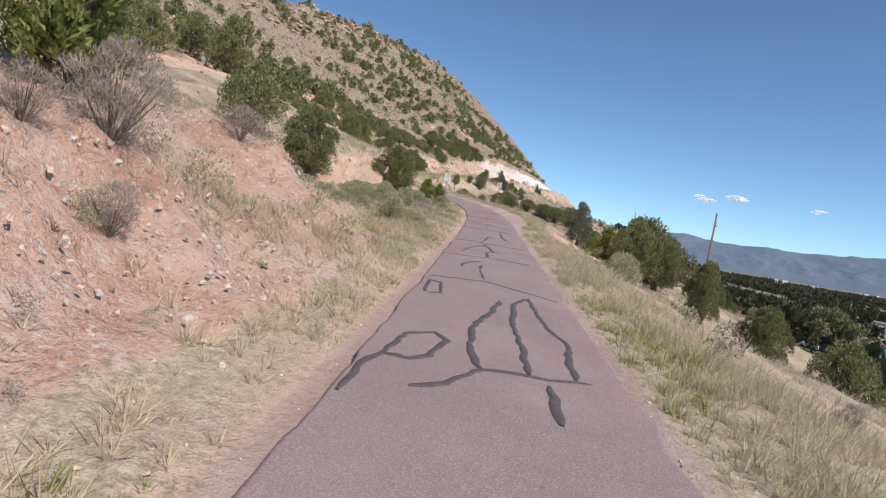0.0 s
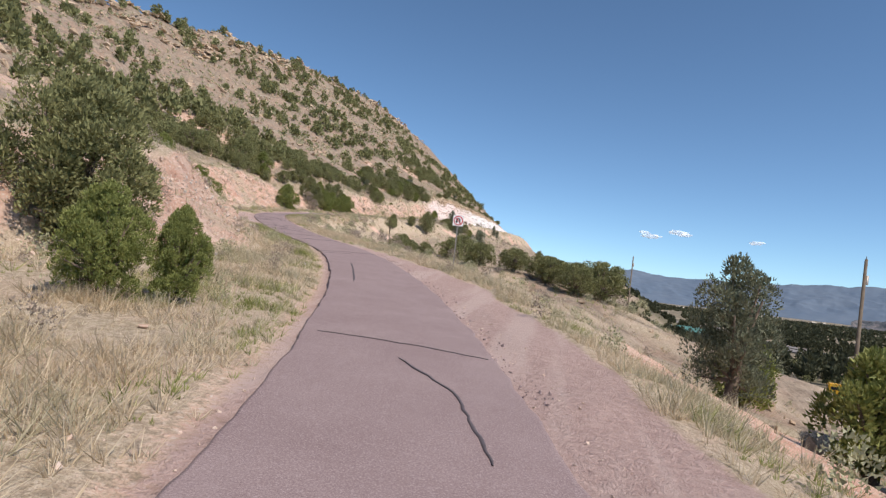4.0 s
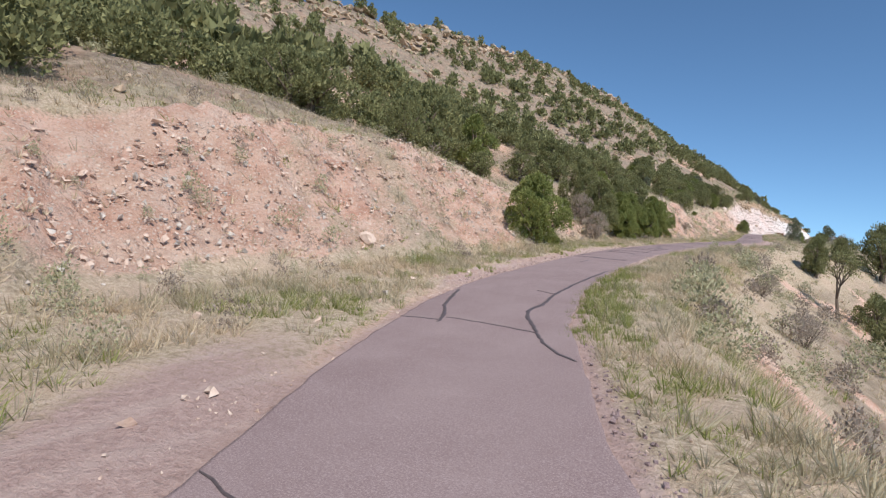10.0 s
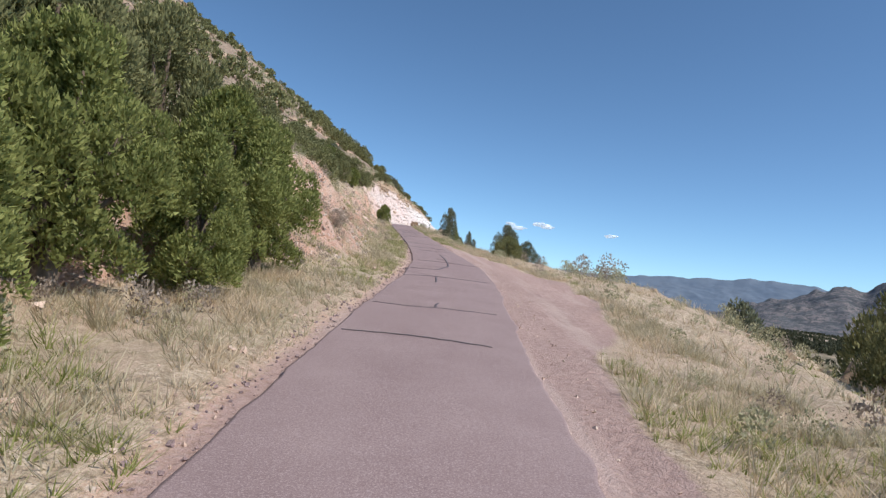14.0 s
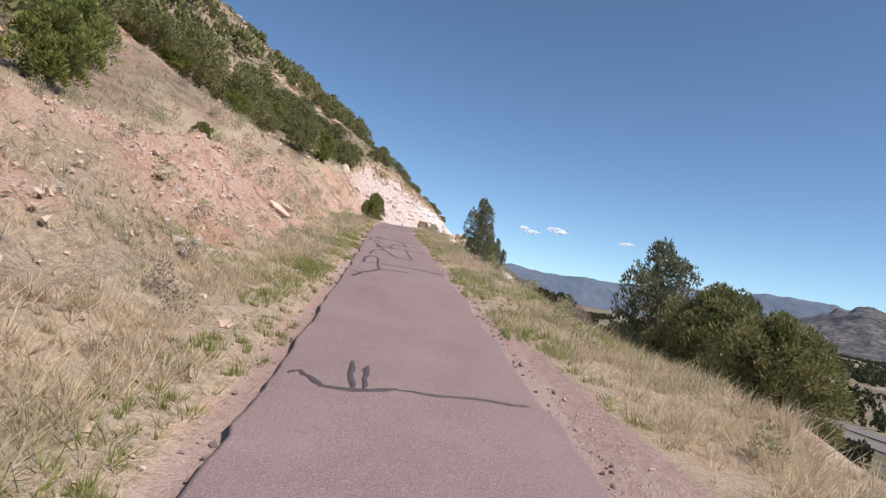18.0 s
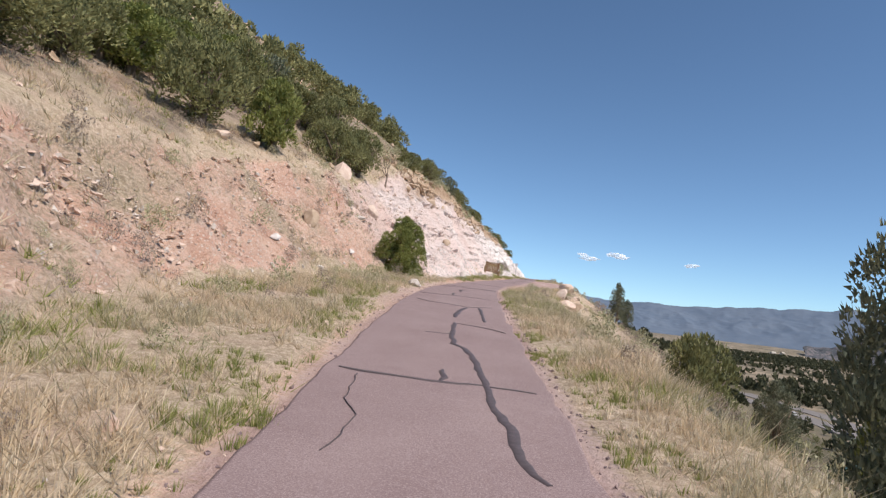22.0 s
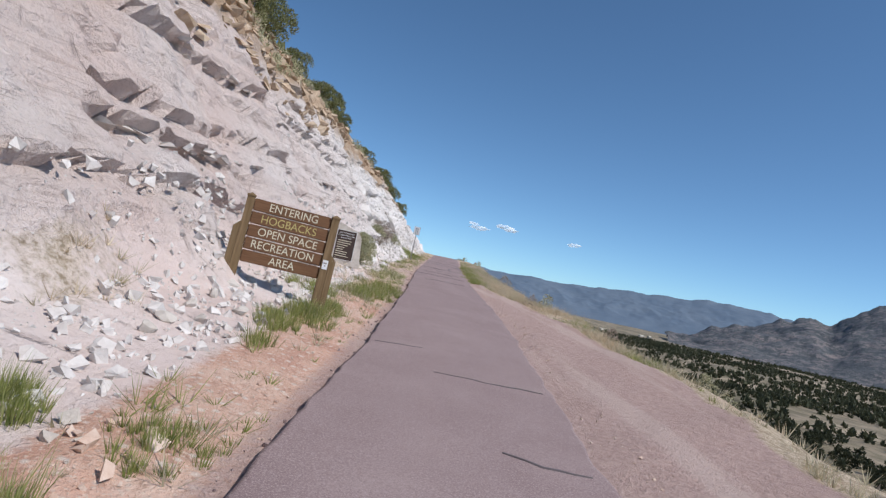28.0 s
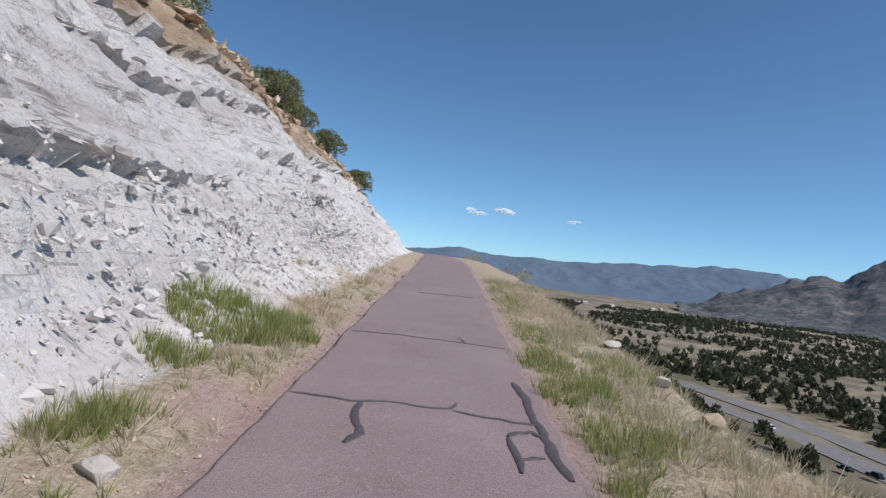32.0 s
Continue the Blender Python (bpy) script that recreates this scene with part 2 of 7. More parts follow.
def asphalt_mat():
    k = Mat("asphalt", 0.85)
    grit = k.noise(60.0, 3, 0.85)
    mid = k.noise(0.8, 6, 0.65)
    c = k.ramp(mid, (0.3, (0.245, 0.175, 0.172)), (0.55, (0.285, 0.21, 0.205)), (0.75, (0.33, 0.25, 0.24)))
    c = k.mix(k.ramp(grit, (0.52, (0, 0, 0)), (0.64, (0.7, 0.7, 0.7))), c, (0.47, 0.385, 0.37))
    c = k.mix(k.ramp(grit, (0.34, (0.8, 0.8, 0.8)), (0.47, (0, 0, 0))), c, (0.17, 0.12, 0.12))
    lane = k.noise(0.7, 3, 0.5, stretch=(1.2, 0.06, 1))
    c = k.mix(k.ramp(lane, (0.45, (0, 0, 0)), (0.7, (0.35, 0.35, 0.35))), c, (0.32, 0.245, 0.238))
    k.color(c)
    k.bump(grit, 0.6, 0.010)
    return k.m


def plain_mat(name, c1, c2, scale=6.0, rough=0.8, metal=0.0, bump=0.2, local=True, stretch=None):
    k = Mat(name, rough)
    f = k.noise(scale, 5, 0.6, stretch=stretch, local=local)
    k.color(k.ramp(f, (0.3, c1), (0.7, c2)))
    k.b.inputs["Metallic"].default_value = metal
    if bump:
        k.bump(f, bump, 0.02)
    return k.m


def grass_mat(name, a, b, c):
    k = Mat(name, 0.8)
    col = k.ramp(k.island_random(), (0.0, a), (0.5, b), (1.0, c))
    k.color(col)
    k.thin(col, 0.5)
    return k.m


def stone_mat(name, a, b, c):
    k = Mat(name, 0.9)
    col = k.ramp(k.noise(3.5, 6, 0.7), (0.3, a), (0.5, b), (0.75, c))
    col = k.mix(k.math('MULTIPLY', k.island_random(), 0.4), col, c)
    k.color(col)
    k.bump(k.noise(7.0, 6, 0.7), 0.6, 0.05)
    return k.m


M_GROUND, M_ASPHALT = soil_mat(), asphalt_mat()
M_TAR = plain_mat("tar_seal", (0.08, 0.065, 0.067), (0.125, 0.10, 0.102), 14, 0.55, local=False)
M_JUNIPER = leaf_mat("juniper", (0.13, 0.136, 0.06), (0.235, 0.242, 0.107), (0.36, 0.355, 0.165))
M_BRIGHT = leaf_mat("bright_juniper", (0.135, 0.162, 0.046), (0.25, 0.28, 0.085), (0.38, 0.40, 0.145))
M_BLUE = leaf_mat("grey_juniper", (0.11, 0.125, 0.08), (0.19, 0.21, 0.135), (0.28, 0.30, 0.20))
M_FARTREE = leaf_mat("far_juniper", (0.045, 0.052, 0.030), (0.075, 0.082, 0.045), (0.115, 0.12, 0.065))
M_SAGE = leaf_mat("sage", (0.29, 0.285, 0.165), (0.44, 0.425, 0.26), (0.57, 0.55, 0.37))
M_TWIG = leaf_mat("dry_twig", (0.26, 0.205, 0.16), (0.39, 0.32, 0.26), (0.52, 0.45, 0.38))
M_BARK = plain_mat("bark", (0.10, 0.075, 0.055), (0.20, 0.155, 0.12), 12, 0.95, bump=0.6, stretch=(1, 1, 0.15))
M_STRAW = grass_mat("straw", (0.50, 0.395, 0.265), (0.66, 0.545, 0.385), (0.80, 0.70, 0.53))
M_GREEN = grass_mat("green_grass", (0.20, 0.24, 0.065), (0.31, 0.34, 0.11), (0.47, 0.46, 0.21))
M_SERE = grass_mat("sere_grass", (0.40, 0.345, 0.22), (0.53, 0.47, 0.32), (0.67, 0.61, 0.45))
M_STONE_R = stone_mat("red_stone", (0.47, 0.30, 0.225), (0.60, 0.44, 0.35), (0.76, 0.65, 0.56))
M_STONE_T = stone_mat("tan_stone", (0.30, 0.205, 0.14), (0.45, 0.33, 0.23), (0.58, 0.46, 0.35))
M_STONE_O = stone_mat("orange_stone", (0.35, 0.235, 0.155), (0.50, 0.37, 0.26), (0.62, 0.50, 0.38))
M_LEDGE = stone_mat("marl_ledge", (0.40, 0.35, 0.32), (0.56, 0.51, 0.48), (0.64, 0.59, 0.56))
M_MARL = stone_mat("marl_stone", (0.50, 0.445, 0.41), (0.66, 0.61, 0.575), (0.77, 0.73, 0.70))
M_STONE_W = stone_mat("pale_stone", (0.37, 0.315, 0.27), (0.53, 0.47, 0.415), (0.65, 0.60, 0.55))

# ---- plan of the road and the land ----
#        y      x        z
AXIS = ((-60, 10.0, -3.3), (0, 0.35, 0.0), (15, -2.13, 0.82), (30, -4.62, 1.69), (45, -7.45, 2.76), (60, -11.52, 3.91),
        (75, -17.69, 5.15), (90, -27.52, 6.68), (105, -36.54, 8.54), (115, -40.55, 9.58), (125, -42.4, 10.59),
        (135, -43.02, 11.71), (150, -42.88, 13.21), (170, -41.26, 15.09), (190, -41.34, 16.75), (210, -42.31, 18.77),
        (230, -43.55, 20.85), (250, -44.11, 22.85), (270, -43.3, 24.08), (290, -40.38, 25.42), (310, -37.44, 26.74),
        (330, -35.15, 27.93), (350, -32.5, 29.1), (380, -28.3, 30.9), (420, -24.0, 32.2), (520, -22.0, 33.0))
HALF = 1.53


def curve(keys, col, y):
    """A smooth line through the rows of a table (monotone in its first column)."""
    a = np.array(keys, float)
    xs, vs = a[:, 0], a[:, col]
    m = np.gradient(vs, xs)
    y = np.clip(np.asarray(y, float), xs[0], xs[-1])
    i = np.clip(np.searchsorted(xs, y) - 1, 0, len(xs) - 2)
    h = xs[i + 1] - xs[i]
    t = (y - xs[i]) / h
    return ((2 * t**3 - 3 * t**2 + 1) * vs[i] + (t**3 - 2 * t**2 + t) * h * m[i]
            + (3 * t**2 - 2 * t**3) * vs[i + 1] + (t**3 - t**2) * h * m[i + 1])


def axis_x(y):
    return curve(AXIS, 1, y)


def axis_z(y):
    return curve(AXIS, 2, y)


def axis_c(y):
    """The cosine of the road's heading against +y."""
    g = (axis_x(np.asarray(y) + 1.0) - axis_x(np.asarray(y) - 1.0)) / 2.0
    return 1 / np.sqrt(1 + g * g)


def step(a, b, v):
    t = np.clip((v - a) / (b - a), 0, 1)
    return t * t * (3 - 2 * t)


def hash2(i, j, seed):
    h = np.sin(i * 127.1 + j * 311.7 + seed * 74.7) * 43758.5453
    return h - np.floor(h)


def vnoise(x, y, seed=0):
    """Value noise in -1..1."""
    i, j = np.floor(x), np.floor(y)
    fx, fy = x - i, y - j
    fx, fy = fx * fx * (3 - 2 * fx), fy * fy * (3 - 2 * fy)
    a, b = hash2(i, j, seed), hash2(i + 1, j, seed)
    c, d = hash2(i, j + 1, seed), hash2(i + 1, j + 1, seed)
    return 2 * ((a * (1 - fx) + b * fx) * (1 - fy) + (c * (1 - fx) + d * fx) * fy) - 1


def fbm(x, y, octaves=4, seed=0, gain=0.5):
    s, a = 0, 1
    for o in range(octaves):
        s = s + a * vnoise(x * 2**o, y * 2**o, seed + o)
        a *= gain
    return s


# left of the road: y, shoulder width, bank width, bank height, next slope's width and rise, soil, marl
LEFT_A = ((-60, 1.2, 6, 2.6, 18, 6, 1, 0),
          (0, 1.1, 6, 2.7, 18, 6, 1, 0),
          (16, 1.2, 5.6, 2.6, 18, 6, 1, 0),
          (23, 3.0, 6, 1.8, 14, 5, .5, 0),
          (34, 8.5, 5.0, 1.6, 16, 4.5, .3, 0),
          (46, 11.5, 2.6, 2.4, 18, 6, 1, 0),
          (55, 7.6, 2.6, 3.0, 20, 7, 1, 0),
          (62, 4.4, 4.0, 3.3, 16, 6, 1, 0),
          (72, 2.8, 5.0, 4.2, 14, 4, 1, 0),
          (80, 3.6, 6.0, 3.2, 14, 4, .7, 0),
          (90, 6.5, 6.0, 1.3, 16, 5, .3, 0),
          (100, 6.0, 6.0, 1.8, 16, 6, .7, 0))
LEFT_B = ((108, 5.2, 6.5, 3.6, 14, 4, 1, 0),
          (120, 4.0, 7.0, 5.3, 13, 4, 1, 0),
          (132, 3.1, 6.5, 5.1, 13, 4, 1, 0),
          (146, 3.6, 5.0, 3.0, 12, 4.5, .8, 0),
          (156, 3.4, 5.0, 3.2, 12, 6, .7, 0),
          (166, 1.9, 4.5, 3.9, 12, 5, 1, 0),
          (176, 1.6, 4.4, 4.3, 12, 4, 1, 0),
          (186, 1.9, 5.0, 3.6, 14, 6, .7, 0),
          (196, 2.2, 6.0, 3.2, 14, 6, .8, 0),
          (208, 2.2, 5.6, 3.0, 14, 5, 1, 0),
          (217, 2.2, 5.2, 3.3, 13, 5.5, 1, 0),
          (224, 2.2, 5.0, 4.6, 13, 6, 1, 0),
          (231, 2.9, 4.8, 4.7, 13, 6, .9, 0))
LEFT_C = ((240, 4.2, 4.4, 3.8, 12, 6, 1, .1),
          (250, 4.2, 3.7, 3.9, 12, 6, 1, .15),
          (257, 4.0, 4.1, 4.9, 12, 6, 1, .2),
          (262, 3.5, 3.6, 5.4, 12, 6.5, .95, .32),
          (272, 3.3, 4.5, 6.0, 12, 7.5, .7, .62),
          (284, 2.3, 6.2, 8.4, 12, 8, .2, 1),
          (296, 2.6, 6.8, 9.8, 12, 8, 0, 1),
          (310, 3.4, 6.8, 10.4, 12, 8, 0, 1),
          (330, 1.9, 7.4, 9.2, 12, 7.5, 0, 1),
          (350, 1.5, 6.8, 8.0, 12, 7, 0, 1),
          (380, 1.8, 6.6, 6.6, 12, 7, 0, 1),
          (420, 2.2, 6.0, 4.6, 12, 7, 0, 1),
          (520, 2, 6, 4, 12, 8, .5, .5))
LEFT = LEFT_A + LEFT_B + LEFT_C
# the hogback's crest: y, height
CREST = ((-200, 60), (0, 66), (120, 72), (200, 78), (254, 90), (325, 108), (415, 126), (650, 157), (900, 168), (1300, 175), (2200, 120))
CREST_X = -170.0
# right of the road: y, verge width, first slope's width and drop, gravel pull-out width
RIGHT_A = ((-60, 1.6, 20, 6, 0),
          (0, 1.6, 20, 6.5, 0),
          (20, 1.6, 14, 4.5, 0),
          (36, 1.4, 9, 4.0, .3),
          (46, 1.6, 10, 4.2, 1.4),
          (58, 2.4, 14, 5.0, 2.0),
          (70, 3.0, 14, 5.0, 1.8),
          (80, 2.4, 14, 2.6, .4),
          (90, 2.0, 14, 2.2, 0),
          (104, 1.8, 9, 6.2, 0),
          (118, 2.0, 9, 6.6, 0),
          (132, 2.6, 9, 5.8, 0),
          (146, 3.2, 9, 5.4, .6),
          (154, 5.0, 9, 5.0, 1.0),
          (162, 7.4, 10, 4.4, 2.8),
          (172, 9.0, 10, 4.4, 3.4))
RIGHT_B = ((182, 8.6, 10, 4.6, 2.4),
          (192, 5.2, 10, 5.4, 1.4),
          (201, 3.2, 9, 5.0, .3),
          (220, 2.4, 9, 5.4, 0),
          (245, 2.4, 9, 6.0, 0),
          (262, 2.4, 6, 4.6, 0),
          (274, 3.4, 6, 4.2, 1.2),
          (286, 4.6, 7, 4.6, 3.4),
          (300, 4.6, 7, 4.6, 3.6),
          (316, 4.0, 7, 4.8, 2.8),
          (328, 3.0, 6, 6.0, .8),
          (340, 2.7, 6, 7.5, 0),
          (370, 2.7, 6, 7.5, 0),
          (420, 2.7, 6, 7.0, 0),
          (520, 3, 6, 5, 0))
RIGHT = RIGHT_A + RIGHT_B
FLOOR = -14.0
# the highway in the valley: y, x
HWY = ((60, 90), (150, 104), (280, 122), (400, 132), (470, 136), (530, 139), (570, 137), (610, 132), (700, 128), (860, 150), (1000, 200), (1900, 600))


def land(x, y):
    """Height and surface masks of the land at (x, y)."""
    x, y = np.asarray(x, float), np.asarray(y, float)
    zr, xc, c = axis_z(y), axis_x(y), axis_c(y)
    u = (x - xc) * c
    near = step(620, 420, y)
    # left side
    q = -u - HALF
    sw, bw, bh, nw, nr, so, ma = [curve(LEFT, k, y) for k in range(1, 8)]
    wob = fbm(y / 7.0, u * 0 + 3.3, 3, 11) * 0.55 + fbm(y / 1.7, q / 5, 3, 12) * 0.22
    qb = q + wob * step(0.4, 2.5, q)
    s = np.clip((qb - sw) / bw, 0, 1)
    prof = s * (0.62 + 0.38 * s) * 0.75 + 0.25 * step(0.0, 1.0, s)
    bank = step(0.02, 0.16, s) * step(1.06, 0.90, (qb - sw) / bw)
    bankz = bh * prof
    bankz = bankz + step(264, 284, y) * 0.5 * np.clip((q - 1.6) / 2.4, 0, 1) ** 1.2
    s2 = np.clip((q - sw - bw) / nw, 0, 1)
    q3 = sw + bw + nw
    qc = np.maximum((xc - CREST_X) * c - HALF, 60)
    top = curve(CREST, 1, y) - zr
    s3 = np.maximum((q - q3) / np.maximum(qc - q3, 1), 0)
    rest = top - bh - nr
    up = np.minimum(s3, 1) ** (1.12 - 0.2 * step(260, 350, y)) * rest - np.maximum(s3 - 1, 0) * (qc - q3) * 0.45
    lump = fbm(x / 26, y / 26, 4, 21) * 2.6 * step(14, 50, q) + fbm(x / 7, y / 7, 3, 22) * 0.55 * step(6, 20, q)
    # ledges of rock high on the hogback
    band = step(0.70, 0.80, s3) * step(1.12, 1.0, s3)
    ph = (up + 3.0 * fbm(y / 60, x / 200, 3, 5)) / 5.2
    ledge = (step(0.35, 0.55, ph - np.floor(ph)) - (ph - np.floor(ph))) * 3.4 * band
    zl = bankz + nr * s2 + up + lump + ledge + 0.05 * np.minimum(q, sw)
    # relief on the cut bank: runnels, blocks and seams
    run = np.abs(fbm(y / 1.3 + 0.4 * u, u / 6, 3, 31)) - 0.35
    crag = fbm(y / 2.6, (u + zl) / 1.4, 4, 32)
    blk = fbm(y / 0.9, u / 0.8, 2, 33)
    big = fbm(y / 5.5, u / 3.5, 3, 34)
    zl = zl + bank * (run * (0.42 + 0.03 * ma) + crag * 0.24 + blk * 0.13 + big * 0.32 * (1 - 0.6 * ma))
    # right side
    p = u - HALF
    vw, dw, dd, gv = [curve(RIGHT, k, y) for k in range(1, 5)]
    d1 = np.clip((p - vw) / dw, 0, 1)
    zd = -dd * (0.75 * d1 + 0.25 * step(0, 1, d1)) - (0.46 + 0.16 * step(240, 330, y)) * np.maximum(p - vw - dw, 0) * (0.25 + 0.75 * near) - 0.03 * np.clip(p, 0, vw)
    zd = zd + fbm(x / 9, y / 9, 3, 41) * 0.7 * step(3, 16, p) + fbm(x / 2.2, y / 2.2, 3, 42) * 0.16 * step(1, 4, p)
    far = FLOOR + 3.0 * step(420, 180, y) + fbm(x / 160, y / 160, 3, 43) * 2.2 * step(60, 200, p)
    zright = zr + zd
    k = 3.0
    soft = np.where(zright > far + 8 * k, zright, far + k * np.log1p(np.exp(np.clip((zright - far) / k, -30, 30))))
    zright = zright + (soft - zright) * step(6, 22, p)
    gap = curve(HWY, 1, y) - x
    zright = np.where(y > 330, zright + (np.minimum(zright, far + 1.0) - zright) * step(75, 25, gap), zright)
    z = np.where(u < 0, zr + np.where(q > 0, zl, 0), np.where(p > 0, zright, zr))
    lip = np.where(u < 0, 0.075, 0.04) * step(0.9, 0.2, np.abs(u) - HALF)
    z = z + np.where(np.abs(u) > HALF + 0.05, fbm(x / 0.8, y / 0.8, 2, 51) * 0.045 - lip, -0.08)
    # the far end behind the rise
    z = np.where((y > 420) & (u > -HALF) & (u < 60), np.minimum(z, zr), z)
    patch = fbm(x / 2.3, y / 2.3, 4, 65)
    soil = bank * so * np.clip(0.72 + 0.42 * patch, 0, 1)
    soil = np.maximum(soil, 0.55 * step(1.2, 0.1, q) * (q > -0.1) * (ma < .9))
    red_hill = step(0.25, 0.6, fbm(x / 11, y / 11, 3, 61)) * step(8, 16, q) * 0.6 * step(60, 30, q)
    soil = np.maximum(soil, red_hill)
    cutr = step(0.1, 0.5, fbm(x / 6, y / 6, 3, 62)) * step(0.05, 0.3, d1) * step(1, .6, d1) * 0.8
    cutr = np.maximum(cutr, 0.95 * step(38, 44, y) * step(70, 62, y) * step(0.12, 0.22, d1 + 0.05 * patch) * step(0.75, 0.55, d1))
    soil = np.where(p > 0, np.maximum(soil, cutr), soil)
    marl = bank * ma
    marl = np.maximum(marl, np.clip(0.82 + 0.4 * patch, 0, 1) * ma * step(1.0, 1.7, q) * step(sw + 2.4, sw + 1.4, q))
    soil = np.maximum(soil, np.clip(0.62 + 0.4 * patch, 0, 0.9) * step(1.9, 1.2, q) * (q > -0.1) * step(262, 275, y) * (1 - 0.5 * step(316, 328, y)))
    gravel = np.where(p > -0.2, step(gv + 0.25, gv - 0.25, p + 0.3 * fbm(y / 3, p / 3, 2, 63)) * step(0.05, .4, gv), 0)
    gravel = np.maximum(gravel, 0.75 * step(0.45, 0.15, np.abs(np.abs(u) - HALF)))
    drive = step(4.4, 3.6, q + 0.4 * fbm(y / 2, q, 2, 64)) * step(88, 96, y) * step(114, 104, y) * (q > -.2)
    gravel = np.maximum(gravel, 0.9 * drive * step(2.6, 1.2, q))
    strip = step(112, 120, y) * step(146, 138, y) + 0.6 * step(240, 250, y) * step(300, 280, y)
    gravel = np.maximum(gravel, 0.95 * strip * step(1.25, 0.75, q / (0.4 + 0.6 * np.clip(strip, 0.1, 1)) + 0.3 * patch) * (q > -0.1))
    gravel = np.maximum(gravel, (0.33 + 0.25 * patch) * step(2.0, 0.8, q) * (q > -0.1) * step(316, 328, y))
    hill = np.maximum(step(q3 - 8, q3 + 4, q), (0.52 + 0.45 * patch) * step(sw + bw - 0.5, sw + bw + 2.0, q))
    hill = np.maximum(hill, 0.8 * step(sw + bw + 0.5, sw + bw + 5, q) * step(88, 104, y))
    hill = np.where(p > 0, np.maximum(hill, (0.62 + 0.35 * patch) * step(vw + 1.5, vw + 6, p)), hill)
    cap = step(0.74, 0.86, s + 0.06 * fbm(y / 3, q, 2, 66)) * step(280, 290, y)
    valley = step(25, 60, p) * step(20, 6, z - far)
    pink = step(262, 275, y) * step(345, 312, y) * 0.8 + 0.95 * step(285, 255, y)
    return z, dict(soil=soil, marl=marl, gravel=gravel, hill=hill, valley=valley, pink=pink, cap=cap, bank=bank), u


def height(x, y):
    return land(x, y)[0]


def spaced(lo, hi, fine_lo, fine_hi, fine, grow):
    """Coordinates that are evenly fine in the middle and widen outwards."""
    v = list(np.arange(fine_lo, fine_hi + 1e-6, fine))
    s = fine
    while v[-1] < hi:
        s *= grow
        v.append(v[-1] + s)
    s, low = fine, [fine_lo]
    while low[-1] > lo:
        s *= grow
        low.append(low[-1] - s)
    return np.array(low[:0:-1] + v)


def from_grid(name, X, Y, Z, mat):
    r, c = X.shape
    me = bpy.data.meshes.new(name)
    me.vertices.add(r * c)
    me.vertices.foreach_set("co", np.stack([X, Y, Z], -1).astype(np.float32).ravel())
    i = np.arange(r * c).reshape(r, c)
    f = np.stack([i[:-1, :-1], i[:-1, 1:], i[1:, 1:], i[1:, :-1]], -1).reshape(-1, 4)
    me.loops.add(f.size)
    me.loops.foreach_set("vertex_index", f.ravel().astype(np.int32))
    me.polygons.add(len(f))
    me.polygons.foreach_set("loop_start", np.arange(0, f.size, 4, dtype=np.int32))
    me.polygons.foreach_set("use_smooth", np.ones(len(f), bool))
    me.update(calc_edges=True)
    me.materials.append(mat)
    return me


def joined(*runs):
    return np.concatenate([np.arange(a, b, d) for a, b, d in runs])


US = np.concatenate([spaced(-900, -17.1, -17.1, -17.0, 0.26, 1.08)[:-1], joined((-17.0, -11.5, 0.28), (-11.5, -3.0, 0.11), (-3.0, -1.6, 0.2), (-1.6, 1.6, 0.8), (1.6, 3.0, 0.2), (3.0, 8.0, 0.36)),
                     spaced(8.0, 4700, 8.0, 8.1, 0.4, 1.08)])
US = US[np.concatenate([[True], np.diff(US) > 0.01])]
VS = np.concatenate([np.arange(-75, -3, 6.0), joined((-3, 228, 0.38), (228, 372, 0.24)), spaced(372, 4700, 372, 372.2, 0.36, 1.06)])
VS = VS[np.concatenate([[True], np.diff(VS) > 0.01])]
U, V = np.meshgrid(US, VS)
X = axis_x(V) + U / axis_c(V)
Z, masks, _ = land(X, V)


def crag_shift(x, y, z, m):
    """How far the cut face stands out or back, in metres: flutes, slabs and undercut seams."""
    rel = z - axis_z(y)
    ma = np.clip(m["marl"], 0, 1)
    hard = 0.55 + 0.45 * ma
    flute = (0.45 - np.abs(fbm(y / 0.75, rel / 5.5, 3, 131))) * (0.16 + 0.20 * ma) * (0.5 + 0.5 * step(-0.3, 0.4, fbm(y / 6, rel / 2.5, 2, 136)))
    slab = step(0.03, 0.10, fbm(y / 3.2 + rel * 0.3, rel / 1.1, 3, 132)) * 0.15 + step(0.06, 0.12, fbm(y / 1.3 - rel * 0.4, rel / 0.6, 3, 133)) * 0.09
    chunk = step(0.12, 0.2, fbm(y / 0.8, rel / 0.5, 2, 134)) * 0.10 + fbm(y / 0.5, rel / 0.4, 2, 135) * 0.045
    s = 0
    for h0, sd in ((1.5, 5), (2.6, 1), (3.6, 6), (4.6, 2), (5.7, 7), (6.9, 3), (8.5, 4)):
        line = h0 + 0.45 * fbm(y / 9, y * 0, 3, 140 + sd) + 0.05 * fbm(y / 0.7, y * 0, 2, 160 + sd)
        on = step(-0.12, 0.08, fbm(y / 5.5, y * 0 + 9, 3, 150 + sd))
        d = rel - line
        s = s + on * (0.20 * step(0.75, 0.05, d) * step(-0.02, 0.08, d) - 0.34 * step(-0.42, -0.10, d) * step(0.03, -0.04, d))
    return m["bank"] * hard * (flute + slab + chunk - 0.25 + s * np.clip(ma * 1.3, 0.32, 1))


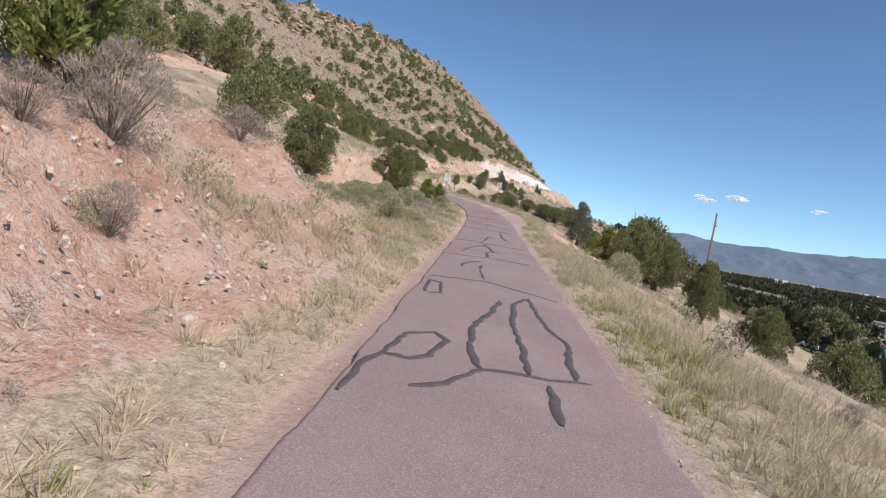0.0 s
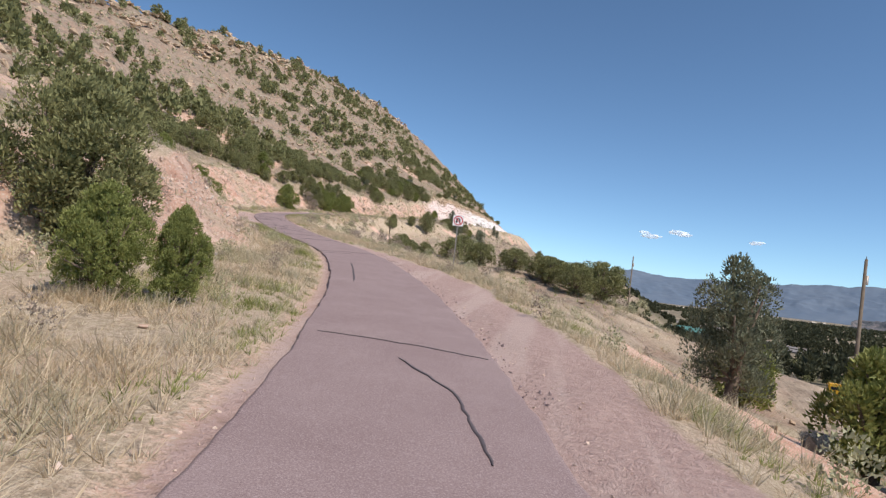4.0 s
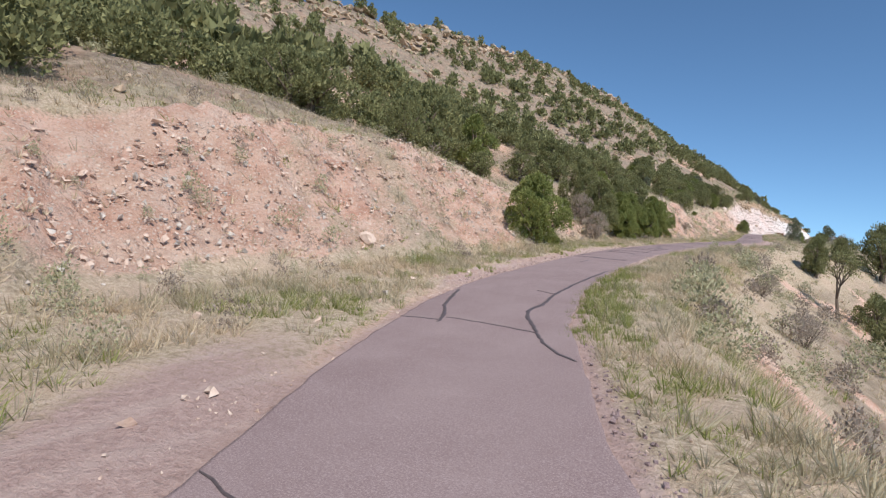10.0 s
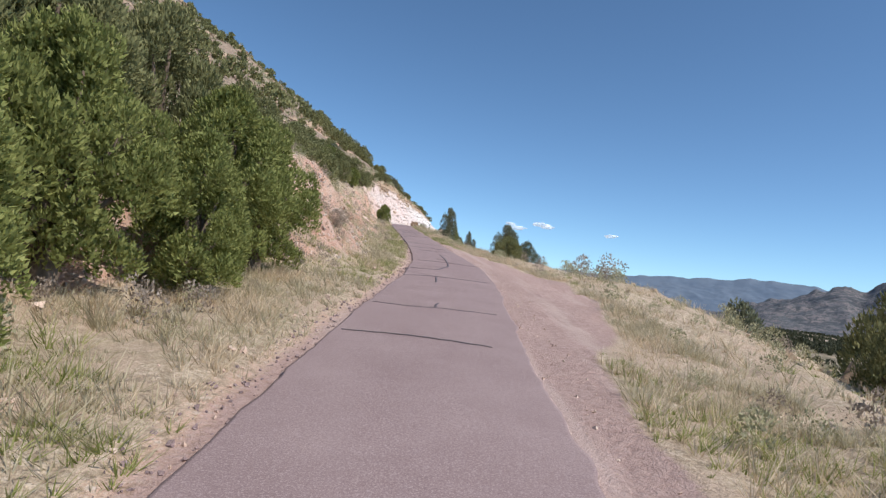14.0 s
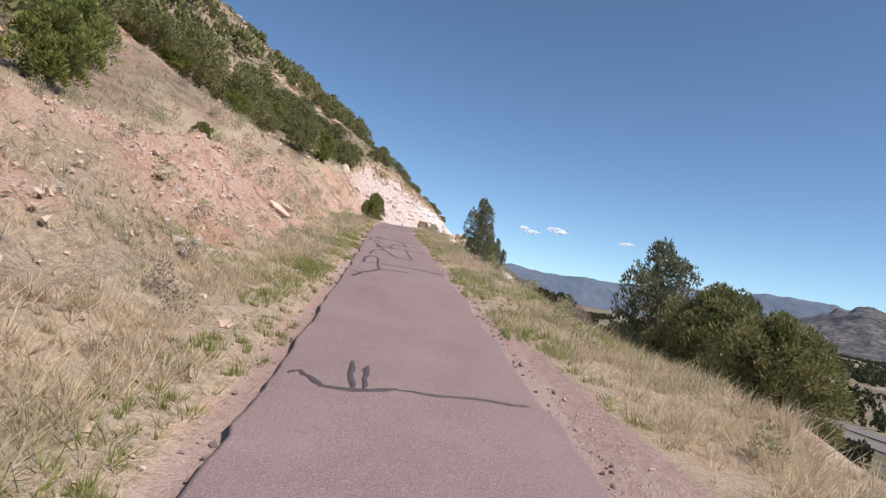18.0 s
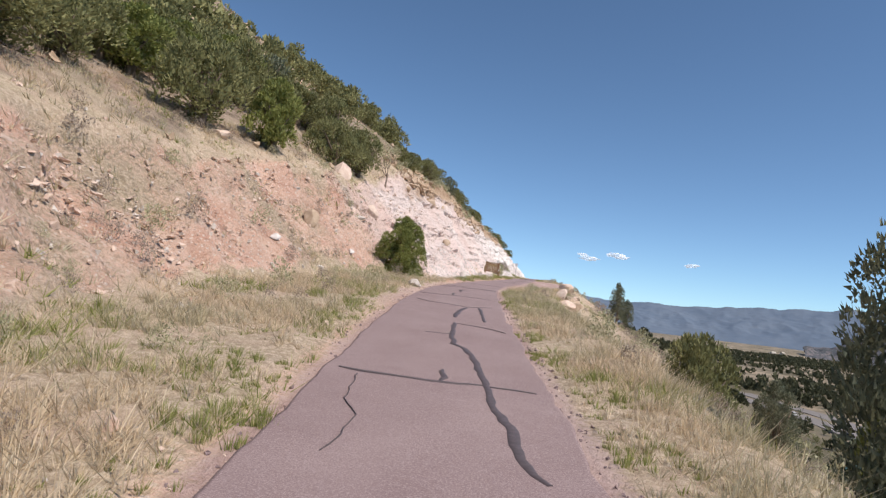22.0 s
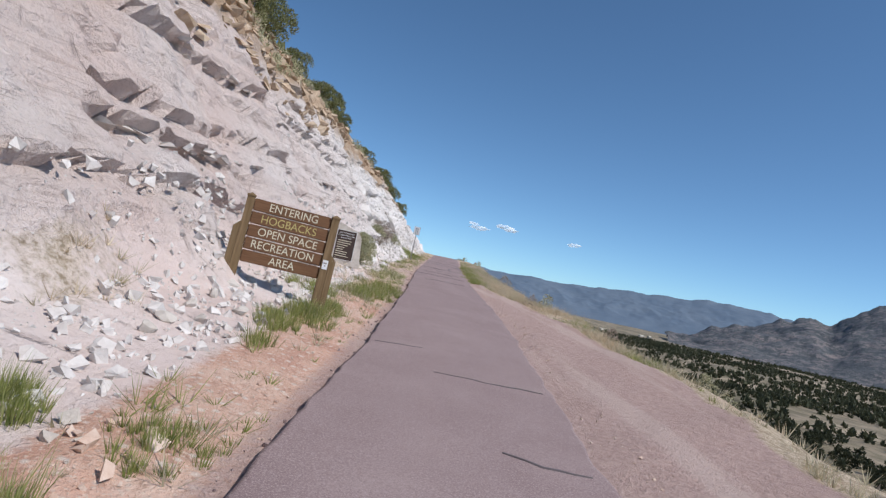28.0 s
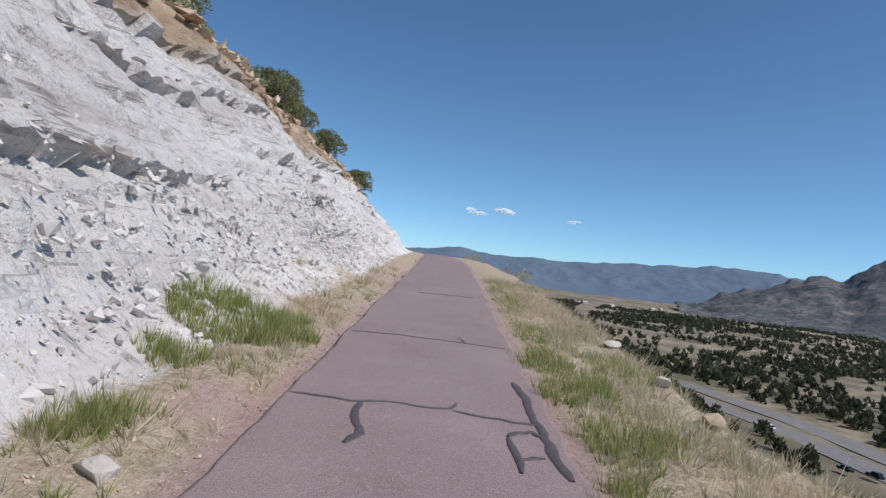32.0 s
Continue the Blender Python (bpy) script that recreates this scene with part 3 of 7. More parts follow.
push = crag_shift(X, V, Z, masks)
XS = X + push * 0.85 * axis_c(V)
ZS = Z + push * 0.25
me = from_grid("ground", XS, V, ZS, M_GROUND)
for key, val in masks.items():
    a = me.attributes.new(key, 'FLOAT', 'POINT')
    a.data.foreach_set("value", np.ascontiguousarray(val + 0 * Z, dtype=np.float32).ravel())
sharp = (masks["bank"] * np.clip(masks["marl"], 0, 1))[:-1, :-1].ravel() > 0.4
me.polygons.foreach_set("use_smooth", ~sharp)
ground = tagged(new("ground", me), "dry grass, red soil and white marl hillside", "ground", kind="structure")


def mesh_of(name, verts, faces, mat, smooth=False):
    me = bpy.data.meshes.new(name)
    me.from_pydata(verts, [], faces)
    me.materials.append(mat)
    if smooth:
        me.polygons.foreach_set("use_smooth", np.ones(len(me.polygons), bool))
    me.update()
    return me


# the asphalt lane, with worn uneven edges
ys = np.arange(-30, 430, 0.25)
el = -HALF + 0.035 * fbm(ys / 1.7, ys * 0, 4, 71) + 0.02 * fbm(ys / 0.3, ys * 0, 2, 72)
er = HALF + 0.05 * fbm(ys / 1.3, ys * 0, 4, 73) + 0.03 * fbm(ys / 0.3, ys * 0, 2, 74)
cols = []
EDGE = (0, 0, 0.012, 0.125, 0.25, 0.375, 0.5, 0.625, 0.75, 0.875, 0.988, 1, 1)
for k, w in enumerate(EDGE):
    uu = el * (1 - w) + er * w
    drop = -0.10 if k in (0, 12) else 0.028 - 0.02 * abs(2 * w - 1) ** 2
    cols.append((axis_x(ys) + uu / axis_c(ys), ys, axis_z(ys) + drop + 0.006 * vnoise(ys / 3, uu, 75)))
RX, RY, RZ = [np.stack([c[i] for c in cols], 1) for i in range(3)]
road = tagged(new("road", from_grid("road", RX, RY, RZ, M_ASPHALT)), "narrow reddish-grey asphalt road with tar-sealed cracks", "road", kind="structure")


# ---- plants ----
def part(name, me, parent, label=""):
    ob = new(name, me)
    ob.parent = parent
    return tagged(ob, label) if label else ob


def sprigs(rng, centers, outward, length, width, spread):
    """Small pointed leaf sprays at centers, leaning outward. Returns vertices and faces."""
    n = len(centers)
    d = outward + rng.normal(0, spread, (n, 3))
    d /= np.linalg.norm(d, axis=1, keepdims=True) + 1e-9
    a = np.cross(d, rng.normal(0, 1, (n, 3)))
    a /= np.linalg.norm(a, axis=1, keepdims=True) + 1e-9
    L = length * rng.uniform(0.6, 1.35, (n, 1))
    w = width * rng.uniform(0.8, 1.4, (n, 1))
    low = centers - d * L * 0.4
    v = np.stack([low + a * w, low - a * w, centers + d * L * 0.6], 1)
    return v.reshape(-1, 3), np.arange(3 * n).reshape(-1, 3)


def tri_mesh(name, v, f, mat):
    me = bpy.data.meshes.new(name)
    me.vertices.add(len(v))
    me.vertices.foreach_set("co", np.asarray(v, np.float32).ravel())
    k = f.shape[1]
    me.loops.add(f.size)
    me.loops.foreach_set("vertex_index", f.ravel().astype(np.int32))
    me.polygons.add(len(f))
    me.polygons.foreach_set("loop_start", np.arange(0, f.size, k, dtype=np.int32))
    me.polygons.foreach_set("use_smooth", np.zeros(len(f), bool))
    me.update(calc_edges=True)
    me.materials.append(mat)
    return me


def tube(verts, faces, p0, p1, r0, r1, n=6):
    p0, p1 = Vector(p0), Vector(p1)
    q = (p1 - p0).to_track_quat('Z', 'Y').to_matrix()
    o = len(verts)
    for p, r in ((p0, r0), (p1, r1)):
        for k in range(n):
            a = 2 * math.pi * k / n
            verts.append(p + q @ Vector((r * math.cos(a), r * math.sin(a), 0)))
    for k in range(n):
        faces.append((o + k, o + (k + 1) % n, o + n + (k + 1) % n, o + n + k))
    faces.append(tuple(o + n + k for k in range(n)))


def crown_points(rng, n, lobes, w, h, shape):
    """Points with outward directions on the many small plumes of a crown that is w wide and h high."""
    ph = rng.uniform(0, 6.28, 2)
    t = (np.arange(lobes) + rng.uniform(0, 1, lobes)) / lobes
    ang = np.arange(lobes) * 2.4 + rng.uniform(-.7, .7, lobes)
    if shape == "cone":
        env = 1.28 * (1 - t) ** 0.60 * (t + .08) ** .26
    elif shape == "column":
        env = 1.30 * (1 - t) ** .46 * (t + .08) ** .30
    else:
        env = np.clip(1 - (np.abs(2 * t - 0.80) / 1.22) ** 2.2, 0.05, 1) ** 0.55
    env = env * (1 + .15 * np.sin(2 * ang + ph[0]) + .13 * np.sin(3 * ang + ph[1]))
    s = 0.5 * w * 1.05 * lobes ** -0.32 * rng.uniform(.72, 1.25, lobes) * (0.6 + 0.4 * env)
    r = np.maximum(0.5 * w * env - 0.7 * s, 0) * np.where(rng.uniform(0, 1, lobes) < 0.38, rng.uniform(0.0, 0.8, lobes), 1)
    cs = np.stack([r * np.cos(ang), r * np.sin(ang), h * (0.12 + 0.85 * t), s, s * rng.uniform(0.9, 1.4, lobes) * (h / w) ** 0.35], 1)
    pick = rng.choice(lobes, n, p=cs[:, 3] ** 2 / (cs[:, 3] ** 2).sum())
    d = rng.normal(0, 1, (n, 3))
    d /= np.linalg.norm(d, axis=1, keepdims=True)
    d[:, 2] = np.where(d[:, 2] < -0.5, -d[:, 2], d[:, 2])
    rad = rng.uniform(0.42, 1.12, (n, 1)) ** 0.55
    lobe = cs[pick]
    p = lobe[:, :3] + d * rad * np.stack([lobe[:, 3], lobe[:, 3], lobe[:, 4]], 1)
    p[:, 2] = np.maximum(p[:, 2], 0.06 * h * rng.uniform(0.4, 1.6, n))
    out = d.copy()
    out[:, 2] += 0.85
    return p, out, cs


def tree_meshes(name, seed, w, h, shape, mat, n, size, lobes=9):
    rng = np.random.default_rng(seed)
    p, out, cs = crown_points(rng, n, lobes, w, h, shape)
    v, f = sprigs(rng, p, out, size * 2.1, size * 0.55, 0.32)
    crown = tri_mesh(name + "_crown", v, f, mat)
    tv, tf = [], []
    r = 0.045 * w + 0.02
    tube(tv, tf, (0, 0, -0.25), (0.04 * w, 0, 0.30 * h), r * 1.3, r, 7)
    tube(tv, tf, (0.04 * w, 0, 0.30 * h), (0, 0.03 * w, 0.72 * h), r, r * 0.4, 6)
    for c in cs[::max(1, len(cs) // 14)]:
        tube(tv, tf, (0.02 * w, 0, 0.16 * h + 0.25 * c[2] * 0.5), tuple(c[:3]), r * 0.5, r * 0.14, 5)
    trunk = mesh_of(name + "_trunk", tv, tf, M_BARK, True)
    return trunk, crown


TREES = {}
for i, (key, w, h, shape, mat, n, size, lobes) in enumerate((
        ("round", 2.6, 2.4, "round", M_JUNIPER, 7000, 0.057, 34), ("round2", 2.8, 2.2, "round", M_JUNIPER, 7000, 0.057, 40),
        ("bright", 2.2, 2.6, "column", M_BRIGHT, 7000, 0.055, 36), ("cone", 2.2, 3.2, "cone", M_BRIGHT, 7000, 0.055, 40),
        ("blue", 2.4, 3.2, "column", M_BLUE, 14000, 0.035, 60), ("dark", 2.8, 2.8, "round", M_JUNIPER, 7000, 0.059, 38),
        ("fine", 2.2, 2.6, "column", M_BRIGHT, 34000, 0.029, 110), ("fine_cone", 2.2, 3.2, "cone", M_BRIGHT, 32000, 0.029, 100), ("fine_dark", 2.4, 2.6, "column", M_JUNIPER, 30000, 0.030, 100),
        ("m_round", 2.6, 2.4, "round", M_JUNIPER, 2800, 0.080, 20), ("m_round2", 2.8, 2.1, "round", M_JUNIPER, 2800, 0.080, 22),
        ("m_cone", 2.2, 3.0, "cone", M_JUNIPER, 2400, 0.085, 24), ("m_blue", 2.5, 2.5, "round", M_BLUE, 2200, 0.088, 20))):
    TREES[key] = tree_meshes("juniper_" + key, 100 + i, w, h, shape, mat, n, size, lobes), w, h


def juniper(x, y, key, w=None, h=None, turn=0.0, label="", category="juniper", sink=0.05, name="juniper_tree", group="junipers on the hillside"):
    (trunk, crown), w0, h0 = TREES[key]
    ob = new(name)
    ob.matrix_world = pose(x, y, float(height(x, y)) - sink, 0, 0, turn)
    sw, sh = (w or w0) / w0, (h or h0) / h0
    for nm, me in (("trunk", trunk), ("crown", crown)):
        pt = part(nm, me, ob)
        pt.scale = (sw, sw, sh)
    return tagged(ob, label or "green juniper on the dry slope", category, group)


def scatter_sprigs(name, spots, mat, label, category, per, size, lobes=3, seed=5):
    """Many far bushes joined into one mesh."""
    rng = np.random.default_rng(seed)
    vs, fs, o = [], [], 0
    for x, y, z, w, h in spots:
        p, out, _ = crown_points(rng, per, lobes, w, h, "round")
        v, f = sprigs(rng, p, out, size * w * 1.7, size * w * 0.62, 0.5)
        vs.append(v + (x, y, z))
        fs.append(f + o)
        o += len(v)
    ob = new(name, tri_mesh(name, np.concatenate(vs), np.concatenate(fs), mat))
    return tagged(ob, label, category, kind="stuff")


rng = np.random.default_rng(7)
# junipers that dot the hogback, thick on its middle
spots, keep = [], []
N = 8200
hx = rng.uniform(-178, -50, N)
hy = rng.uniform(30, 640, N)
uq = -(hx - axis_x(hy)) * axis_c(hy)
frac = uq / ((axis_x(hy) - CREST_X) * axis_c(hy))
clump = fbm(hx / 18, hy / 18, 3, 81)
deep = 66 - 38 * step(120, 190, hy)
belt = step(deep, deep - 12, uq + 6 * clump)
prob = (belt * (0.50 + 0.75 * clump + 0.30 * step(46, 25, uq)) + (1 - belt) * (0.22 + 0.34 * clump)) * step(15, 21, uq) * step(660, 300, hy)
ok = rng.uniform(0, 1, N) < prob
hz = height(hx, hy)
HILL = []
for x, y, z in zip(hx[ok], hy[ok], hz[ok]):
    w = rng.uniform(1.7, 4.3)
    HILL.append((x, y, z - 0.15, w, w * rng.uniform(0.7, 0.95)))
HILL.sort(key=lambda s: -(s[0] - float(axis_x(s[1]))) + max(s[1] - 330, 0) + max(60 - s[1], 0))
near_hill, mid_hill, far_hill = HILL[:20], HILL[20:200], HILL[200:]
scatter_sprigs("hillside_junipers", far_hill, M_JUNIPER, "dark green junipers dotted over the hogback slope", "junipers", 110, 0.142)
scatter_sprigs("hillside_junipers", mid_hill, M_JUNIPER, "green junipers thick on the foot of the hogback", "junipers", 1300, 0.042, lobes=16, seed=16)
scrub = []
sx, sy = rng.uniform(-175, -52, 8200), rng.uniform(25, 560, 8200)
for x, y, z, w in zip(sx, sy, height(sx, sy), rng.uniform(0.45, 1.3, 8200)):
    if axis_x(y) - x > 24:
        scrub.append((x, y, z - 0.05, w, w * 0.7))
scatter_sprigs("hillside_scrub", scrub, M_SAGE, "small grey-green scrub over the rocky slope", "bushes", 26, 0.22, lobes=2, seed=15)
KINDS = ("m_round", "m_round2", "m_cone", "m_blue", "m_round")
for i, (x, y, z, w, h) in enumerate(near_hill):
    juniper(x, y, KINDS[i % 5], w, h, rng.uniform(0, 360))
# scrub on the valley floor, clear of the highway
N = 30000
vy = 60 + 1750 * rng.uniform(0, 1, N) ** 1.2
vx = 25 + 1300 * rng.uniform(0, 1, N) ** 1.15
clump = fbm(vx / 70, vy / 70, 3, 91)
belt = (vy > 600) & (vx < curve(HWY, 1, vy)) & (vx > curve(HWY, 1, vy) - 60)
ok = rng.uniform(0, 1, N) < np.where(belt, 1.0, 0.46 + 0.95 * clump)
ok &= (np.abs(vx - curve(HWY, 1, vy)) > 24) & ~((vx < 75) & (vy > 100) & (vy < 200))
vx, vy = vx[ok], vy[ok]
vz = height(vx, vy)
VALLEY = [(x, y, z - 0.2, w, w * 0.8) for x, y, z, w in zip(vx, vy, vz, rng.uniform(2.8, 6.0, len(vx)))]
close = [s for s in VALLEY if math.hypot(s[0], s[1] - 250) < 420]
away = [s for s in VALLEY if not math.hypot(s[0], s[1] - 250) < 420]
scatter_sprigs("valley_junipers", close, M_FARTREE, "dark junipers scattered over the valley floor", "junipers", 70, 0.18, lobes=3, seed=6)
scatter_sprigs("valley_junipers", away, M_FARTREE, "dark junipers scattered over the far valley floor", "junipers", 11, 0.44, lobes=2, seed=7)


# ---- tar-sealed cracks on the road ----
def at(y, u):
    """The place (x, y) beside the road, u metres right of its axis."""
    return float(axis_x(y) + u / axis_c(y)), float(y)


def lane_z(y, u):
    return float(axis_z(y)) + 0.028 - 0.02 * (u / HALF) ** 2


seal_rng = random.Random(4)


def seal(width, *pts):
    line = []
    for (y0, u0), (y1, u1) in zip(pts, pts[1:]):
        n = max(2, int(math.hypot(y1 - y0, u1 - u0) / 0.16))
        for k in range(n):
            t = k / n
            line.append((y0 + (y1 - y0) * t, u0 + (u1 - u0) * t))
    line.append(pts[-1])
    line = [(y + seal_rng.uniform(-1, 1) * 0.025, u + seal_rng.uniform(-1, 1) * 0.022) for y, u in line]
    v, f = [], []
    for k, (y, u) in enumerate(line):
        a, b = line[max(k - 1, 0)], line[min(k + 1, len(line) - 1)]
        d = math.hypot(b[0] - a[0], b[1] - a[1]) or 1
        ny, nu = -(b[1] - a[1]) / d, (b[0] - a[0]) / d
        w = 0.39 * width * seal_rng.uniform(0.72, 1.25) * (0.45 if k in (0, len(line) - 1) else 1)
        for s, dz in ((-1.0, 0.001), (-0.75, 0.012), (0.75, 0.012), (1.0, 0.001)):
            yy, uu = y + ny * w * s, u + nu * w * s
            v.append((*at(yy, uu), lane_z(yy, uu) + dz))
        if k:
            o = 4 * (k - 1)
            f += [(o + j, o + j + 1, o + j + 5, o + j + 4) for j in range(3)]
    part("tar_seal", mesh_of("tar_seal", v, f, M_TAR, True), road)


seal(0.11, (5.17, -1.42), (6.09, -1.41), (6.69, -1.27), (7.65, -1.14), (7.98, -0.79), (7.65, -0.61), (6.86, -0.75), (6.56, -0.95), (6.57, -1.25))
seal(0.11, (5.66, -0.82), (5.99, -0.48), (6.72, -0.15), (6.86, 0.30), (6.87, 0.65), (7.06, 1.10))
seal(0.13, (6.72, -0.15), (7.46, -0.30), (8.77, -0.31), (10.11, -0.02), (11.36, 0.15))
seal(0.12, (6.93, 0.40), (8.03, 0.39), (9.72, 0.30), (11.33, 0.41), (12.32, 0.73), (10.64, 0.77), (9.46, 0.90), (8.91, 1.09), (7.93, 0.96), (7.12, 0.96))
seal(0.13, (6.65, 0.60), (6.06, 0.62), (5.52, 0.59))
seal(0.09, (11.01, -1.29), (12.47, -1.34), (12.38, -1.08), (11.17, -0.98), (10.94, -1.18))
seal(0.08, (13.94, -0.21), (15.36, -0.30))
seal(0.05, (13.11, -1.40), (13.57, -0.14), (12.62, 1.32))
seal(0.08, (67.34, -0.61), (60.88, -0.79))
seal(0.05, (73.25, -1.50), (74.16, -0.23), (74.59, 1.47))
seal(0.05, (72.35, -1.48), (73.12, -0.25), (73.42, 0.02))
seal(0.05, (128.85, -0.26), (127.57, -0.27))
seal(0.07, (164.53, -0.40), (166.42, -0.44))
seal(0.09, (169.08, -1.49), (169.02, -0.99), (169.39, -0.41), (170.18, -0.28), (171.78, 0.03), (174.09, 0.10), (178.35, 0.16), (181.18, 0.13))
seal(0.05, (174.06, -1.27), (174.39, 0.06), (174.14, 1.50))
seal(0.05, (176.74, -0.34), (176.57, 0.08))
seal(0.04, (185.41, -0.97), (186.64, 1.50))
seal(0.07, (190.23, -1.48), (189.83, -0.68), (189.88, -0.06), (189.95, 1.21))
seal(0.12, (188.70, -0.70), (189.83, -0.68), (190.23, -0.66))
seal(0.10, (188.69, 0.31), (189.35, 0.43), (189.76, 0.77))
seal(0.04, (265.09, -1.50), (264.52, -0.16))
seal(0.05, (273.19, -1.50), (273.17, -0.12), (272.96, 1.49))
seal(0.04, (289.56, -1.50), (289.43, -1.19))
seal(0.05, (288.19, -0.14), (288.05, 0.53), (287.81, 1.19))
seal(0.04, (291.52, 0.10), (291.67, 1.01))
seal(0.04, (296.68, -0.44), (297.89, 1.12))
seal(0.04, (305.50, -1.37), (305.58, -0.58))
seal(0.04, (303.85, -0.32), (303.78, 0.49), (303.83, 1.37))
seal(0.06, (300.84, 0.51), (300.63, 0.89), (300.59, 1.39))
seal(0.04, (359.76, -0.65), (359.90, 1.05))
seal(0.05, (165.83, -1.5), (166.37, -0.7), (166.41, 1.28))
seal(0.12, (15.57, -0.79), (16.14, -0.81), (16.62, -0.72), (17.02, -0.56), (17.49, -0.32))
seal(0.13, (15.7, -0.31), (16.08, -0.31), (16.53, -0.29))
seal(0.05, (18.37, -1.5), (18.37, -1.17), (18.34, -0.69), (18.7, -0.15), (18.77, 0.24), (18.7, 1.16))
seal(0.13, (18.93, -0.13), (19.74, -0.17), (20.26, -0.21), (21, 0.04), (21.93, -0.08), (22.84, -0.19), (22.89, -0.35))
seal(0.05, (21, 0.04), (21.09, 0.34))
seal(0.09, (19.63, -1.04), (20.48, -0.89), (21.45, -0.8), (22.47, -0.51), (22.89, -0.35), (24.05, -0.21))
seal(0.04, (24.09, -1.5), (24.35, -0.71), (23.86, -0.36), (24.03, 0.34), (23.83, 1.21))
seal(0.1, (24.23, -0.5), (25.35, -0.34), (26.27, -0.25))
seal(0.12, (26.15, -0.37), (26.44, -0.28), (26.79, -0.22), (27.23, -0.24), (27.67, -0.2), (27.98, -0.12))
seal(0.04, (27.79, -0.17), (27.89, 0.08))
seal(0.14, (31.27, 0.5), (30.05, 0.46), (28.9, 0.47), (28.15, 0.54), (27.52, 0.59), (27.11, 0.77))
seal(0.05, (32.59, -1.5), (32.52, -0.9), (32.42, -0.23), (32.51, 0.42), (32.22, 1.17))
seal(0.09, (32.94, -0.33), (33.58, -0.25), (34.64, -0.24))
seal(0.05, (34.71, -0.37), (35.51, -0.2), (36.11, 0.15))
seal(0.03, (36.53, -1.25), (36.27, -0.28), (35.73, 1.11))
seal(0.13, (37.54, -1.02), (37.39, -1.16), (37.14, -1.27), (37.14, -0.95), (37.08, -0.62), (36.93, -0.41), (36.92, -0.06))
seal(0.05, (37.12, -0.17), (36.95, -0.08))
seal(0.06, (38.85, -1.5), (38.86, -1.09), (38.89, -0.68), (39.14, -0.27))
seal(0.08, (43.37, -1.3), (42.44, -0.74), (41.49, -0.14), (40.66, 0.28), (40.37, 0.51), (40.46, 1.21))
seal(0.05, (43.54, -1.5), (43.97, -0.56), (43.92, 0.19), (43.54, 0.44), (43.75, 1.25))
seal(0.1, (46.33, 0.05), (44.07, 0.08))
seal(0.09, (43.92, 0.19), (43.37, 0.38), (43.15, 0.42))
seal(0.05, (51.21, 0.06), (49.84, 0.72), (47.74, 0.85))
seal(0.03, (52.49, -1.28), (52.29, 0.27), (52.04, 1.47))
seal(0.06, (81.56, -1.16), (81.85, -0.57), (82.14, 0.34), (82.29, 0.91), (82.31, 1.38))
seal(0.07, (81.85, -0.57), (82.49, -0.26))
seal(0.06, (84.99, -1.17), (85.36, -0.51), (85.57, 0.81), (85.78, 1.48))
seal(0.12, (85.59, -1.16), (86.16, -1.01), (87, -0.89))
seal(0.12, (89.67, -1.47), (89.92, -1.37), (90.05, -1.19), (89.79, -0.81), (89.42, -0.33), (89.24, 0.11), (88.96, 0.55), (88.77, 0.87), (88.84, 1.22), (88.96, 1.48))
seal(0.07, (89.79, -0.81), (89.89, -0.42), (90.09, -0.28), (90.32, -0.25))
seal(0.12, (92.44, -0.42), (92.07, -0.15), (91.58, -0.04), (90.91, -0.04), (90.63, -0.3), (90.51, -0.56))
seal(0.06, (92.86, -1.5), (92.78, -0.96), (92.44, -0.42), (92.44, -0.24), (92.47, 0.21))
seal(0.05, (91.48, -0.03), (91.57, 0.57), (91.65, 1.31))
seal(0.11, (93.11, -0.52), (94.07, -0.57), (94.63, -0.54))
seal(0.08, (93.68, 0.1), (93.94, 0.22), (93.6, 0.35), (93.29, 0.28), (92.52, 0.34))
seal(0.06, (98.63, -1.5), (98.75, -1.01), (98.78, -0.46))
seal(0.12, (98.38, -0.26), (98.87, -0.38), (99.29, -0.49), (99.84, -0.8))
seal(0.06, (99.39, -1.5), (99.88, -1.5), (99.97, -0.88), (100.21, -0.03), (100.37, 0.8), (100.32, 1.25))
seal(0.05, (100.31, 0.69), (100.72, 0.93))
seal(0.06, (102.69, -1.5), (102.66, -0.79), (102.64, 0.14), (102.47, 1.31))
seal(0.08, (102.8, -0.88), (103.51, -0.89))
seal(0.04, (105.73, -1.5), (105.32, -0.62), (104.83, -0.11), (104.03, 1.36))
seal(0.05, (111.91, -1.5), (111.98, -0.79))
seal(0.1, (111.79, -0.75), (112.59, -0.79), (113.52, -1.05), (114.74, -1.18), (116.02, -1.36))
seal(0.05, (112.28, -0.7), (112.19, -0.04), (111.99, 0.94))
seal(0.1, (111.99, 0.94), (113.25, 0.73), (114.06, 0.66), (114.98, 0.87), (116.66, 0.95), (118.1, 1.05), (120.45, 1.18), (124.6, 1.36))
seal(0.08, (111.99, 0.94), (111.2, 1.08), (110.78, 1.27), (110.56, 1.48))
seal(0.03, (117.18, 0.45), (116.87, 0.92))
seal(0.11, (131.07, -1.5), (130.92, -1.36), (130.74, -0.91), (130.56, -0.49), (130.33, -0.21), (130.19, 0.37), (130.09, 0.69), (130.06, 1.13))
seal(0.09, (130.63, -0.63), (130.74, -0.46), (130.48, -0.16), (130.33, -0.21))
seal(0.09, (132.09, -1.5), (132.55, -1.5), (132.24, -1.39), (131.84, -1.31), (131.79, -1.42), (132.09, -1.5))
seal(0.06, (132.55, -1.5), (132.23, -1.08))
